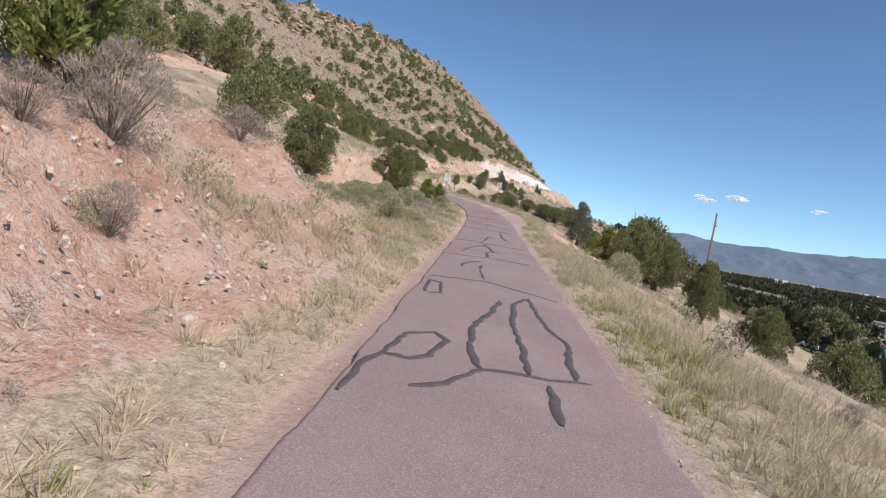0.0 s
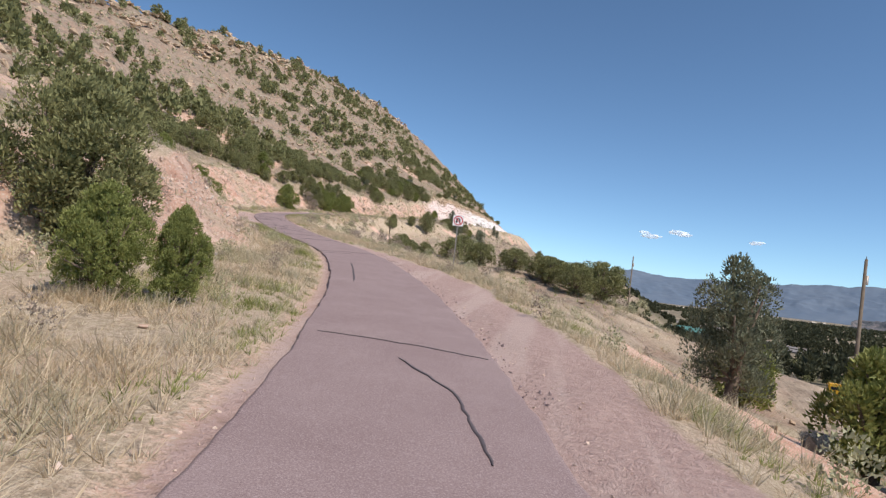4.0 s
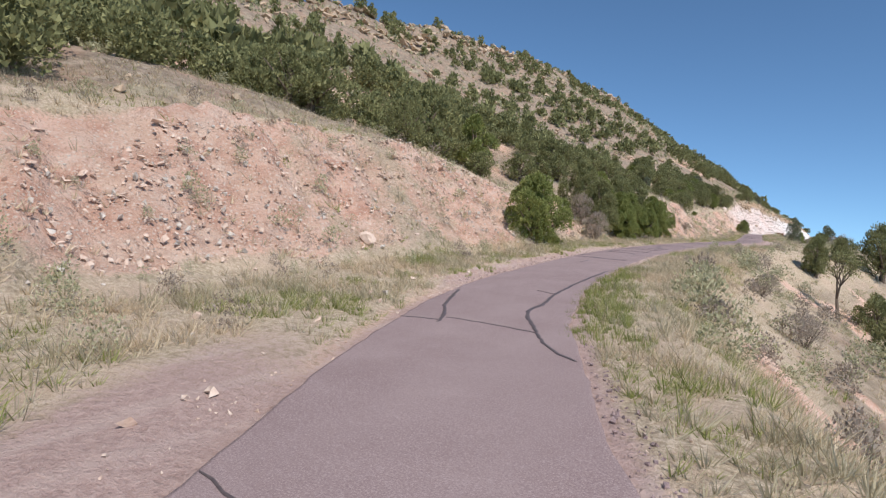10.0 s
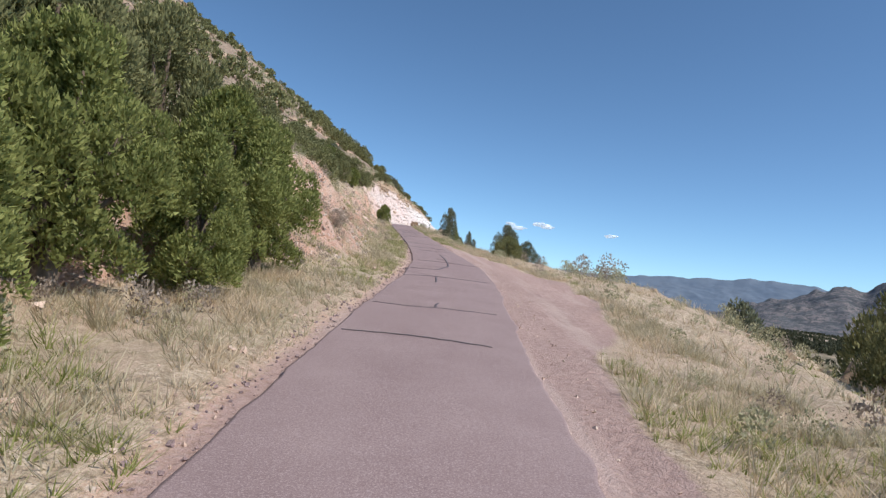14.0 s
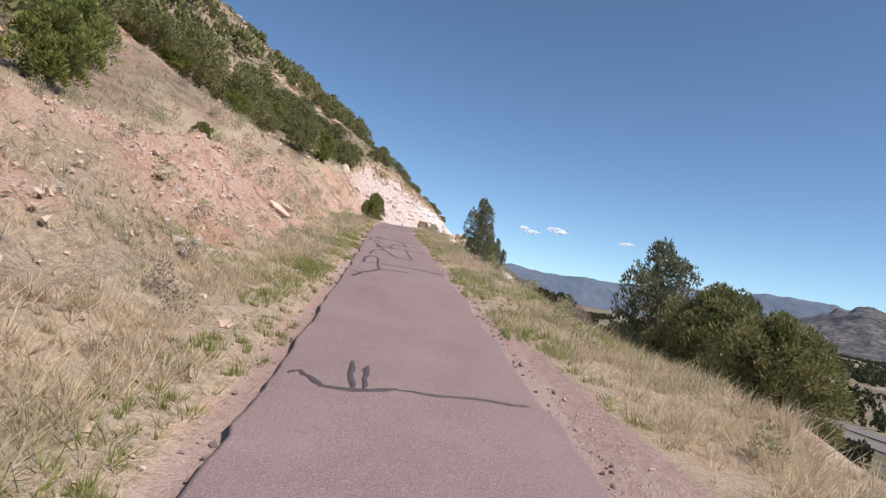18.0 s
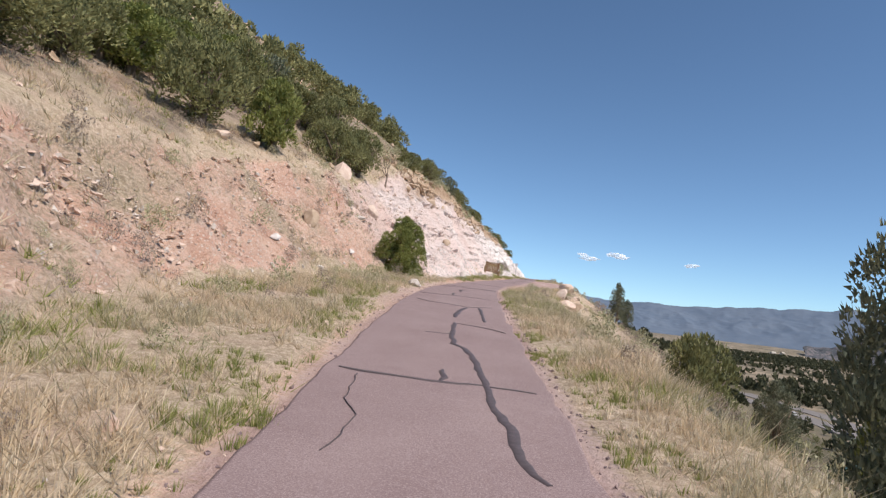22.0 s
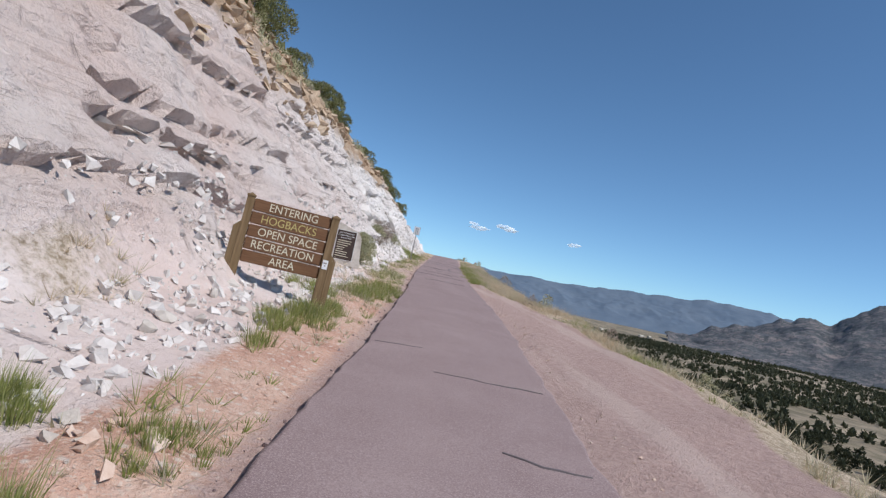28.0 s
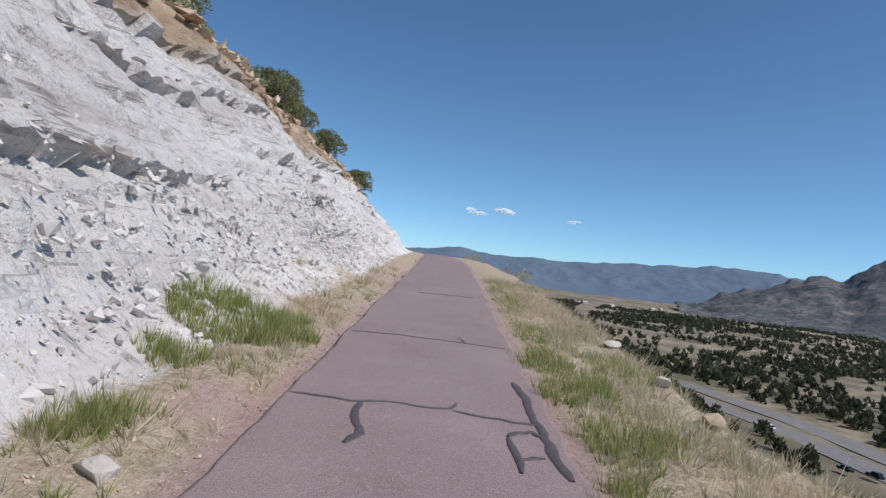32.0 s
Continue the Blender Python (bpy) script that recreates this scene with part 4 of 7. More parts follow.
seal(0.06, (136.21, -1.01), (135.66, -1.05), (135.43, -0.45), (135.06, 0.29), (134.41, 0.62), (133.95, 0.66))
seal(0.05, (137.22, -1.5), (137, -0.66), (136.94, 0.29), (136.7, 0.87))
seal(0.07, (136.7, 0.87), (137.16, 0.69), (137.93, 0.78))
seal(0.05, (140.27, -1.5), (139.84, -0.48), (139.52, 0.39), (139.56, 1.01))
seal(0.06, (142.02, -1.5), (141.83, -0.91), (141.58, -0.16), (141.37, 0.3))
seal(0.06, (141.64, 0.53), (141.7, 1.05))
seal(0.12, (140.71, 0.46), (141.1, 0.36), (141.35, 0.36), (141.77, 0.53), (142.28, 0.51), (142.64, 0.14), (143.39, -0.07), (144.4, -0.06), (145.46, -0.18), (145.98, -0.63), (146.66, -0.37), (147.13, 0.08))
seal(0.07, (146.5, 0.98), (148.05, 1.32))
seal(0.04, (148.74, -1.24), (148.33, -0.04), (148.29, 1.33))
seal(0.05, (155.83, -1.41), (155.9, -0.55), (155.87, 0.17), (155.76, 0.98))
seal(0.05, (159.16, -1.42), (159.02, -0.69), (159.2, 0.01), (159.29, 1.23))
seal(0.07, (159.26, -0.11), (159.92, -0.09))
seal(0.13, (195.32, -1.37), (195.49, -1.27), (195.28, -1.14), (195.02, -0.96), (195.04, -0.67), (195.29, -0.2))
seal(0.07, (195.29, -0.2), (195.28, 0.17), (195.42, 0.68), (195.49, 1.3))
seal(0.1, (196.2, -0.75), (195.09, -0.66))
seal(0.1, (196.06, -0.54), (195.15, -0.55))
seal(0.15, (204.52, -1.27), (204.96, -1.19), (205.5, -1.1), (206.37, -0.76), (207.1, -0.59))
seal(0.07, (205.55, -1.36), (205.54, -1.08))
seal(0.12, (207.1, -0.59), (207.83, -0.7), (208.6, -0.72), (209.57, -0.7), (210.68, -0.76), (211.16, -0.96))
seal(0.13, (211.16, -0.96), (210.27, -1.18), (209.15, -1.18), (208.25, -1.18))
seal(0.05, (207.03, -0.56), (207.17, -0.14), (207.25, 0.25))
seal(0.05, (208.5, -0.96), (208.58, -0.2), (208.6, 0.65), (208.51, 1.45))
seal(0.09, (211.8, -1.08), (213.73, -1), (214.81, -0.57), (213.51, -0.32), (212.35, -0.17))
seal(0.08, (214.81, -0.57), (217.23, -0.8))
seal(0.08, (214.9, 0.44), (213.52, 0.53), (211.92, 0.54))
seal(0.05, (212.2, -0.16), (211.86, 0.48))
seal(0.15, (215.66, -0.8), (216.13, -0.81), (216.57, -0.82), (217.1, -0.8), (217.96, -0.88), (218.42, -0.99))
seal(0.08, (216.5, -0.81), (216.6, -0.3), (216.57, 0.02), (216.55, 0.34), (216.48, 0.55), (216.46, 0.96), (216.49, 1.39))
seal(0.12, (215.85, -0.18), (216.3, -0.23), (217.22, -0.25), (218.04, -0.16), (218.8, -0.1))
seal(0.05, (218.99, -0.1), (218.97, 0.24), (218.98, 0.59))
seal(0.12, (219, 0.61), (220, 0.55), (220.75, 0.37), (221.45, 0.61))
seal(0.05, (222.14, -0.76), (222.27, 0.05), (222.32, 0.88), (222.22, 1.48))
seal(0.12, (221.93, -0.75), (222.74, -0.96), (223.4, -0.73), (224.67, -0.96))
seal(0.04, (223.4, -0.73), (223.53, -0.35))
seal(0.1, (220.19, -1.12), (220.97, -1.26), (222.34, -1.26))
seal(0.1, (220.19, -1.12), (219.97, -0.8), (219.32, -0.69), (218.66, -0.85))
seal(0.04, (219.3, -1.46), (220.14, -1.06))
seal(0.12, (216.47, 0.54), (215.81, 0.5), (215.18, 0.41))
seal(0.1, (223.69, 0.5), (224.98, 0.6), (225.89, 0.69))
seal(0.05, (219.64, 0.9), (219.71, 1.14))
seal(0.1, (238.13, -1.37), (237.93, -0.63), (237.86, 0.06), (237.95, 0.66))
seal(0.06, (237.95, 0.66), (237.89, 1.33))
seal(0.1, (238.66, 0.05), (238.14, 0.09), (237.89, 0.04))
seal(0.14, (234.82, 1.01), (235.2, 0.87), (235.69, 0.82), (236.13, 0.85), (236.79, 0.73), (237.25, 0.68), (237.81, 0.69), (238.78, 0.62), (239.58, 0.56), (240.5, 0.43), (240.92, 0.2), (242.26, 0.15), (243.88, 0.19))
seal(0.05, (241.99, -0.39), (242.07, 0.1))
seal(0.04, (243.79, 0.19), (243.61, 0.77), (243.18, 1.32))
seal(0.015, (237.86, -1.07), (236.6, -1), (236.04, -0.78), (235.38, -0.83), (234.91, -0.91))
seal(0.05, (252.36, -1.45), (252.21, -0.68), (252.37, 0.01), (252.1, 1.2))
seal(0.11, (252.47, -0.19), (254.27, -0.22))
seal(0.05, (249.15, -1.19), (248.46, -0.68), (248.2, -0.03), (247.89, 0.43), (248.14, 0.77), (248.62, 1.2))
seal(0.16, (244.9, 0.17), (245.81, 0.19), (246.79, 0.28), (247.71, 0.46))
seal(0.12, (244.66, 0.9), (245.49, 0.89), (246.18, 0.88), (247.18, 0.85), (247.98, 0.8))
seal(0.16, (256.14, -0.05), (256.74, -0.07), (257.72, -0.16), (258.04, -0.04), (258.34, 0.11))
seal(0.08, (262.32, -1.5), (262.3, -0.91), (262.53, -0.1), (262.27, 0.19))
seal(0.06, (262.27, 0.19), (262.76, 0.86), (262.97, 1.48))
seal(0.04, (262.26, 0.63), (262.24, 1.48))
seal(0.07, (324.4, -0.87), (324.6, -0.9), (324.76, -0.46), (324.75, -0.07), (324.66, 0.33), (324.84, 1.06))
seal(0.04, (329.15, -1.45), (329.17, -0.71), (329.17, 0.26), (329.42, 1.28))
seal(0.04, (332.05, -1.17), (332.01, -0.1), (332.17, 1.01))
seal(0.14, (334.52, -0.06), (334.82, -0.12), (335.18, -0.23), (335.56, -0.4))
seal(0.09, (338.65, -1.36), (338.54, -0.94), (338.03, -0.63), (337.99, -0.14), (337.59, 0.2))
seal(0.07, (338.56, -0.64), (338.31, -0.24), (338.38, 0.14), (338.92, 0.19), (339.07, 0.33))
seal(0.08, (338.54, 0.36), (338.44, 0.8), (338.29, 1.28))
seal(0.12, (338.49, 0.58), (337.83, 0.6), (337.35, 0.54))
seal(0.12, (339.19, 0.49), (340.94, 0.49), (342.84, 0.53), (343.48, 0.71))
seal(0.015, (337.08, 0.49), (335.66, 0.46), (334.87, 0.39))
seal(0.07, (347.74, -1.47), (347.68, -1.17), (347.58, -0.78), (347.66, -0.41), (347.56, -0.02), (347.58, 0.33), (347.85, 0.4))
seal(0.07, (347.54, 0.36), (347.4, 0.74), (347.33, 1.06), (347.32, 1.32))
seal(0.13, (347.58, -0.66), (347.29, -0.69), (346.83, -0.62), (346.51, -0.54), (346.26, -0.62))
seal(0.15, (349.17, 1.23), (348.41, 1.33), (347.57, 1.32), (347.08, 1.34), (346.34, 1.36), (345.82, 1.39))
seal(0.1, (346.8, 0.94), (346.95, 1.05), (347.04, 1.21), (346.88, 1.3))
seal(0.1, (346.8, 0.94), (346.33, 0.96), (345.86, 0.97))
seal(0.08, (346.2, 1.01), (346.29, 1.13), (346.29, 1.24))
seal(0.05, (352.02, -1.43), (352.02, -0.66), (351.88, 0.3), (351.76, 1.41))
seal(0.05, (352.31, 0.54), (351.8, 0.66))
seal(0.04, (359.65, -0.73), (359.88, 0.24), (360.01, 1.15))

# ---- signs ----
M_WHITE = plain_mat("sign_white", (0.74, 0.75, 0.76), (0.80, 0.81, 0.82), 3, 0.45, bump=0)
M_BLACK = plain_mat("sign_black", (0.012, 0.012, 0.013), (0.02, 0.02, 0.02), 3, 0.5, bump=0)
M_RED = plain_mat("sign_red", (0.50, 0.03, 0.035), (0.56, 0.045, 0.05), 3, 0.45, bump=0)
M_STEEL = plain_mat("galvanised_steel", (0.30, 0.28, 0.26), (0.42, 0.39, 0.36), 9, 0.55, 0.5, 0.15)
M_PLANK = plain_mat("stained_plank", (0.135, 0.066, 0.033), (0.205, 0.108, 0.056), 9, 0.75, bump=0.4, stretch=(0.25, 1, 4))
M_POST = plain_mat("weathered_post", (0.155, 0.10, 0.050), (0.26, 0.175, 0.095), 8, 0.85, bump=0.5, stretch=(3, 3, 0.2))
M_CREAM = plain_mat("cream_paint", (0.62, 0.57, 0.43), (0.72, 0.67, 0.53), 20, 0.7, bump=0)
M_OCHRE = plain_mat("ochre_paint", (0.42, 0.34, 0.13), (0.55, 0.46, 0.20), 20, 0.7, bump=0)
M_PLAQUE = plain_mat("brown_plaque", (0.05, 0.032, 0.026), (0.065, 0.042, 0.034), 6, 0.5, bump=0)


def text_mesh(body, size, mat, thick=0.0015):
    cu = bpy.data.curves.new("lettering", 'FONT')
    cu.body, cu.size, cu.align_x, cu.align_y, cu.extrude = body, size, 'CENTER', 'CENTER', thick
    tmp = bpy.data.objects.new("lettering", cu)
    me = bpy.data.meshes.new_from_object(tmp)
    bpy.data.objects.remove(tmp)
    me.materials.clear()
    me.materials.append(mat)
    return me


def lettering(parent, body, size, x, y, z, mat, squeeze=1.0, bold=1.0):
    ob = part("lettering", text_mesh(body, size, mat), parent)
    ob.matrix_local = pose(x, y, z, 90) @ Matrix.Diagonal((squeeze, bold, 1, 1))
    return ob


def box(v, f, x0, x1, y0, y1, z0, z1):
    o = len(v)
    v += [(x, y, z) for z in (z0, z1) for y in (y0, y1) for x in (x0, x1)]
    f += [tuple(o + k for k in q) for q in ((0, 2, 3, 1), (4, 5, 7, 6), (0, 1, 5, 4), (1, 3, 7, 5), (3, 2, 6, 7), (2, 0, 4, 6))]


def box_part(name, parent, mat, *b, label="", bevel=0.0):
    v, f = [], []
    box(v, f, *b)
    me = mesh_of(name, v, f, mat)
    if bevel:
        bm = bmesh.new()
        bm.from_mesh(me)
        bmesh.ops.bevel(bm, geom=bm.edges[:], offset=bevel, segments=2, affect='EDGES')
        bm.to_mesh(me)
        bm.free()
    return part(name, me, parent, label)


def rounded(w, h, r, n=5):
    """Outline of a rounded rectangle."""
    out = []
    for cx, cz, a0 in ((w / 2 - r, h / 2 - r, 0), (-w / 2 + r, h / 2 - r, 90), (-w / 2 + r, -h / 2 + r, 180), (w / 2 - r, -h / 2 + r, 270)):
        for k in range(n + 1):
            a = radians(a0 + 90 * k / n)
            out.append((cx + r * math.cos(a), cz + r * math.sin(a)))
    return out


def plate(name, parent, w, h, r, zc, y, mat, label=""):
    o = rounded(w, h, r)
    n = len(o)
    v = [(x, y, z + zc) for x, z in o] + [(x, y + 0.004, z + zc) for x, z in o]
    f = [tuple(range(n))[::-1], tuple(range(n, 2 * n))] + [(k, (k + 1) % n, n + (k + 1) % n, n + k) for k in range(n)]
    return part(name, mesh_of(name, v, f, mat), parent, label)


def ring(name, parent, outer, inner, zc, y, mat, label=""):
    n = len(outer)
    v = [(x, y, z + zc) for x, z in outer] + [(x, y, z + zc) for x, z in inner]
    v += [(x, y + 0.003, z) for x, _, z in v]
    f = []
    for k in range(n):
        j = (k + 1) % n
        f += [(k, n + k, n + j, j), (2 * n + k, 2 * n + j, 3 * n + j, 3 * n + k), (k, j, 2 * n + j, 2 * n + k), (n + k, 3 * n + k, 3 * n + j, n + j)]
    return part(name, mesh_of(name, v, f, mat), parent, label)


def heading(y):
    return -math.degrees(math.atan(float(axis_x(y + 2) - axis_x(y - 2)) / 4))


def sign_post(root, top):
    """A U-channel steel post with holes' bolts."""
    v, f = [], []
    prof = ((-0.036, 0.0), (-0.028, 0.0), (-0.014, 0.028), (0.014, 0.028), (0.028, 0.0), (0.036, 0.0), (0.036, 0.005), (0.031, 0.006),
            (0.017, 0.034), (-0.017, 0.034), (-0.031, 0.006), (-0.036, 0.005))
    n = len(prof)
    for z in (-0.3, top):
        v += [(x, 0.006 + y, z) for x, y in prof]
    f += [(k, (k + 1) % n, n + (k + 1) % n, n + k) for k in range(n)]
    part("post", mesh_of("post", v, f, M_STEEL), root, "weathered steel channel post")


def speed_sign(x, y, top, turn, lean, label):
    z = float(height(x, y))
    root = new("speed_limit_sign")
    root.matrix_world = pose(x, y, z, 0, lean, turn)
    t = top - z
    sign_post(root, t)
    p = plate("panel", root, 0.457, 0.61, 0.03, t - 0.29, -0.002, M_WHITE, "white reflective panel")
    ring("border", p, rounded(0.435, 0.588, 0.025), rounded(0.413, 0.566, 0.018), t - 0.29, -0.005, M_BLACK)
    lettering(p, "SPEED", 0.125, 0, -0.004, t - 0.125, M_BLACK, 0.88, 1.05)
    lettering(p, "LIMIT", 0.125, 0, -0.004, t - 0.245, M_BLACK, 0.88, 1.05)
    lettering(p, "15", 0.295, 0, -0.004, t - 0.435, M_BLACK, 1.0, 1.0)
    for dz in (0.05, 0.53):
        v, f = [], []
        tube(v, f, (0, -0.002, t - dz), (0, -0.014, t - dz), 0.011, 0.011, 6)
        part("bolt", mesh_of("bolt", v, f, M_STEEL), root)
    return tagged(root, label, "road sign", "speed limit signs")


speed_sign(-10.92, 44.62, 5.58, heading(44), 1.0, "white speed limit sign on a steel post in dry grass")
speed_sign(-36.34, 340.3, 31.22, heading(340), 1.0, "white speed limit sign on a steel post below the marl cliff")

uz = float(height(-11.8, 76.3))
ut = new("no_u_turn_sign")
ut.matrix_world = pose(-11.8, 76.3, uz, 0, 0.0, 12)
t = 7.9 - uz
sign_post(ut, t)
panel = plate("panel", ut, 0.61, 0.61, 0.035, t - 0.305, -0.002, M_WHITE, "white square panel with red circle")


def circle(r, n=28):
    return [(r * math.cos(2 * math.pi * k / n), r * math.sin(2 * math.pi * k / n)) for k in range(n)]


ring("border", panel, rounded(0.59, 0.59, 0.03), rounded(0.578, 0.578, 0.025), t - 0.305, -0.005, M_BLACK)
arrow_v, arrow_f = [], []
arc = [(0.085 * math.cos(radians(a)), 0.085 * math.sin(radians(a)) + 0.03) for a in range(0, 181, 20)]
pts_in = [(0.052 * x / 0.085, (z - 0.03) * 0.052 / 0.085 + 0.03) for x, z in arc]
pts_out = [(0.118 * x / 0.085, (z - 0.03) * 0.118 / 0.085 + 0.03) for x, z in arc]
pts_in = [(0.052, -0.15)] + pts_in + [(-0.052, -0.03)]
pts_out = [(0.118, -0.15)] + pts_out + [(-0.118, -0.03)]
for (a, b), (c, d) in zip(pts_in, pts_out):
    arrow_v += [(a, -0.0062, b + t - 0.305), (c, -0.0062, d + t - 0.305)]
arrow_f = [(2 * k, 2 * k + 2, 2 * k + 3, 2 * k + 1) for k in range(len(pts_in) - 1)]
o = len(arrow_v)
arrow_v += [(-0.165, -0.0062, t - 0.335), (-0.005, -0.0062, t - 0.335), (-0.085, -0.0062, t - 0.46)]
arrow_f.append((o, o + 2, o + 1))
part("arrow", mesh_of("arrow", arrow_v, arrow_f, M_BLACK), panel, "black u-turn arrow")
ring("red_circle", panel, circle(0.265), circle(0.212), t - 0.305, -0.0085, M_RED, "red prohibition ring")
v = [(x * s1 + z * s2, -0.0105, t - 0.305 + x * s3 + z * s4) for x, z in ((-0.24, -0.022), (0.24, -0.022), (0.24, 0.022), (-0.24, 0.022))
     for s1, s2, s3, s4 in ((0.7071, 0.7071, -0.7071, 0.7071),)]
part("slash", mesh_of("slash", v, [(0, 1, 2, 3)], M_RED), panel, "red slash bar")
tagged(ut, "white no u-turn sign with red circle on steel post", "road sign")

# the wooden entrance sign
sx, sy = -41.5, 307.08
sz = float(height(sx, sy)) - 0.05
ws = new("entrance_sign")
ws.matrix_world = pose(sx, sy, sz, 0, 2.0, 9)
TOPZ = 28.52 - sz


def post_with_cap(name, x0, x1, y0, y1, z1, cap):
    v, f = [], []
    box(v, f, x0, x1, y0, y1, -0.6, z1)
    if cap:
        cx, cy, e = (x0 + x1) / 2, (y0 + y1) / 2, 0.012
        o = len(v)
        v += [(x0 - e, y0 - e, z1 + 0.002), (x1 + e, y0 - e, z1 + 0.002), (x1 + e, y1 + e, z1 + 0.002), (x0 - e, y1 + e, z1 + 0.002),
              (x0 - e, y0 - e, z1 + 0.03), (x1 + e, y0 - e, z1 + 0.03), (x1 + e, y1 + e, z1 + 0.03), (x0 - e, y1 + e, z1 + 0.03), (cx, cy, z1 + 0.075)]
        f += [(o, o + 1, o + 5, o + 4), (o + 1, o + 2, o + 6, o + 5), (o + 2, o + 3, o + 7, o + 6), (o + 3, o, o + 4, o + 7),
              (o + 4, o + 5, o + 8), (o + 5, o + 6, o + 8), (o + 6, o + 7, o + 8), (o + 7, o + 4, o + 8), (o + 3, o + 2, o + 1, o)]
    else:
        o = len(v)
        v += [(x0, y0, z1 + 0.001), (x1, y0, z1 + 0.001), (x1, y1, z1 + 0.001), (x0, y1, z1 + 0.001)]
        s = 1 if x0 < 0 else 0
        v += [((x1 if s else x0), y0, z1 + 0.12), ((x1 if s else x0), y1, z1 + 0.12)]
        f += [(o, o + 1, o + 4), (o + 3, o + 5, o + 2), ((o, o + 4, o + 5, o + 3) if s else (o + 1, o + 2, o + 5, o + 4))]
    return part(name, mesh_of(name, v, f, M_POST), ws, "weathered square timber post")


post_with_cap("post", -0.90, -0.755, -0.07, 0.075, TOPZ, True)
post_with_cap("post", 0.755, 0.90, -0.07, 0.075, TOPZ - 0.02, True)
post_with_cap("brace_post", -1.02, -0.905, -0.075, 0.08, TOPZ - 0.62, False)
post_with_cap("brace_post", 0.905, 1.02, -0.075, 0.08, TOPZ - 0.85, False)
for k, (word, mat) in enumerate((("ENTERING", M_CREAM), ("HOGBACKS", M_OCHRE), ("OPEN SPACE", M_CREAM), ("RECREATION", M_CREAM), ("AREA", M_CREAM))):
    zt = TOPZ - 0.02 - 0.25 * k
    pl = box_part("plank", ws, M_PLANK, -0.752, 0.752, -0.035, 0.035, zt - 0.232, zt, label="brown stained plank with routed letters", bevel=0.012)
    lettering(pl, word, 0.235, -0.02 if k % 2 else 0.02, -0.037, zt - 0.118, mat, 0.86, 0.92)
    for x in (-0.5, -0.1, 0.35):
        if k < 4:
            box_part("spacer", ws, M_CREAM, x, x + 0.30, -0.02, 0.02, zt - 0.246, zt - 0.236)
st = box_part("sticker", ws, M_WHITE, 0.775, 0.88, -0.078, -0.0725, TOPZ - 1.04, TOPZ - 0.86, label="white sticker with a grey emblem")
box_part("emblem", st, M_STEEL, 0.79, 0.865, -0.080, -0.0785, TOPZ - 0.935, TOPZ - 0.905)
box_part("emblem", st, M_STEEL, 0.815, 0.84, -0.080, -0.0785, TOPZ - 0.985, TOPZ - 0.955)
tagged(ws, "brown wooden entrance sign with cream routed letters on timber posts", "sign")


# ---- rocks ----
def rock_mesh(seed, sx, sy, sz, mat, rough=0.22, sub=2):
    """A broken block: a cut icosphere with flat facets."""
    rr = random.Random(seed)
    bm = bmesh.new()
    bmesh.ops.create_icosphere(bm, subdivisions=sub, radius=0.72)
    for _ in range(15):
        n = Vector((rr.uniform(-1, 1), rr.uniform(-1, 1), rr.uniform(-0.8, 1))).normalized()
        d = rr.uniform(0.30, 0.56)
        for vt in bm.verts:
            e = vt.co.dot(n) - d
            if e > 0:
                vt.co -= n * e
    for vt in bm.verts:
        vt.co += vt.co.normalized() * noise.noise(vt.co * 3.1 + Vector((seed, 0, 0))) * rough * 0.3
        vt.co = Vector((vt.co.x * sx, vt.co.y * sy, vt.co.z * sz))
    me = bpy.data.meshes.new("rock")
    bm.to_mesh(me)
    bm.free()
    me.materials.append(mat)
    return me


def rock(y, u, size, mat=None, turn=0.0, tilt=0.0, lean=0.0, lift=0.25, label="pale broken rock lying on the bank", seed=None, name="rock"):
    x, y = at(y, u)
    me = rock_mesh(seed if seed is not None else int(abs(x * 31 + y * 17)), *size, mat or M_STONE_W)
    ob = new(name, me)
    ob.matrix_world = pose(x, y, float(height(x, y)) + size[2] * lift, tilt, lean, turn)
    return tagged(ob, label, "rock", "loose rocks beside the road")


rock(215.1, -5.3, (1.1, 0.7, 0.30), M_STONE_R, 20, 0, 32, label="flat pink slab of rock on the red bank")
rock(176.9, -5.4, (1.0, 0.7, 0.35), M_STONE_R, 10, 0, 35, label="flat pink slab of rock on the red bank")
rock(216.5, -5.2, (0.6, 0.5, 0.3), M_STONE_R, 10, 0, 20)
rock(217.5, 5.4, (0.55, 0.4, 0.45), M_STONE_W, 15, label="white square block of stone on the grassy edge", lift=0.4)
rock(219.5, 5.9, (1.1, 0.8, 0.35), M_STONE_T, 40, label="tan boulder at the edge of the slope")
rock(257.4, -2.2, (0.82, 0.45, 0.36), M_STONE_W, 55, label="white block of stone at the road's edge", lift=0.35)
rock(267.9, -9.3, (1.2, 1.0, 1.1), M_STONE_R, 10, lift=0.15, label="large brown boulder on the cut bank")
rock(271.6, -8.0, (1.2, 0.9, 0.9), M_STONE_R, 30, 10, 15, lift=0.15, label="large tan boulder wedged in the bank")
rock(255.2, -11.2, (1.0, 0.8, 0.5), M_STONE_R, 50, label="tan boulder on top of the bank")
rock(257.4, -7.4, (0.7, 0.6, 0.9), M_STONE_T, 0, lift=0.3)
rock(267.2, -7.6, (0.75, 0.5, 0.4))
rock(262.3, -4.4, (0.3, 0.22, 0.2), M_STONE_R)
rock(290.8, -6.6, (0.75, 0.5, 0.7), M_STONE_W, 20, lift=0.35)
rock(287.3, -5.7, (0.85, 0.55, 0.8), M_STONE_T, 60, 0, 20, lift=0.35)
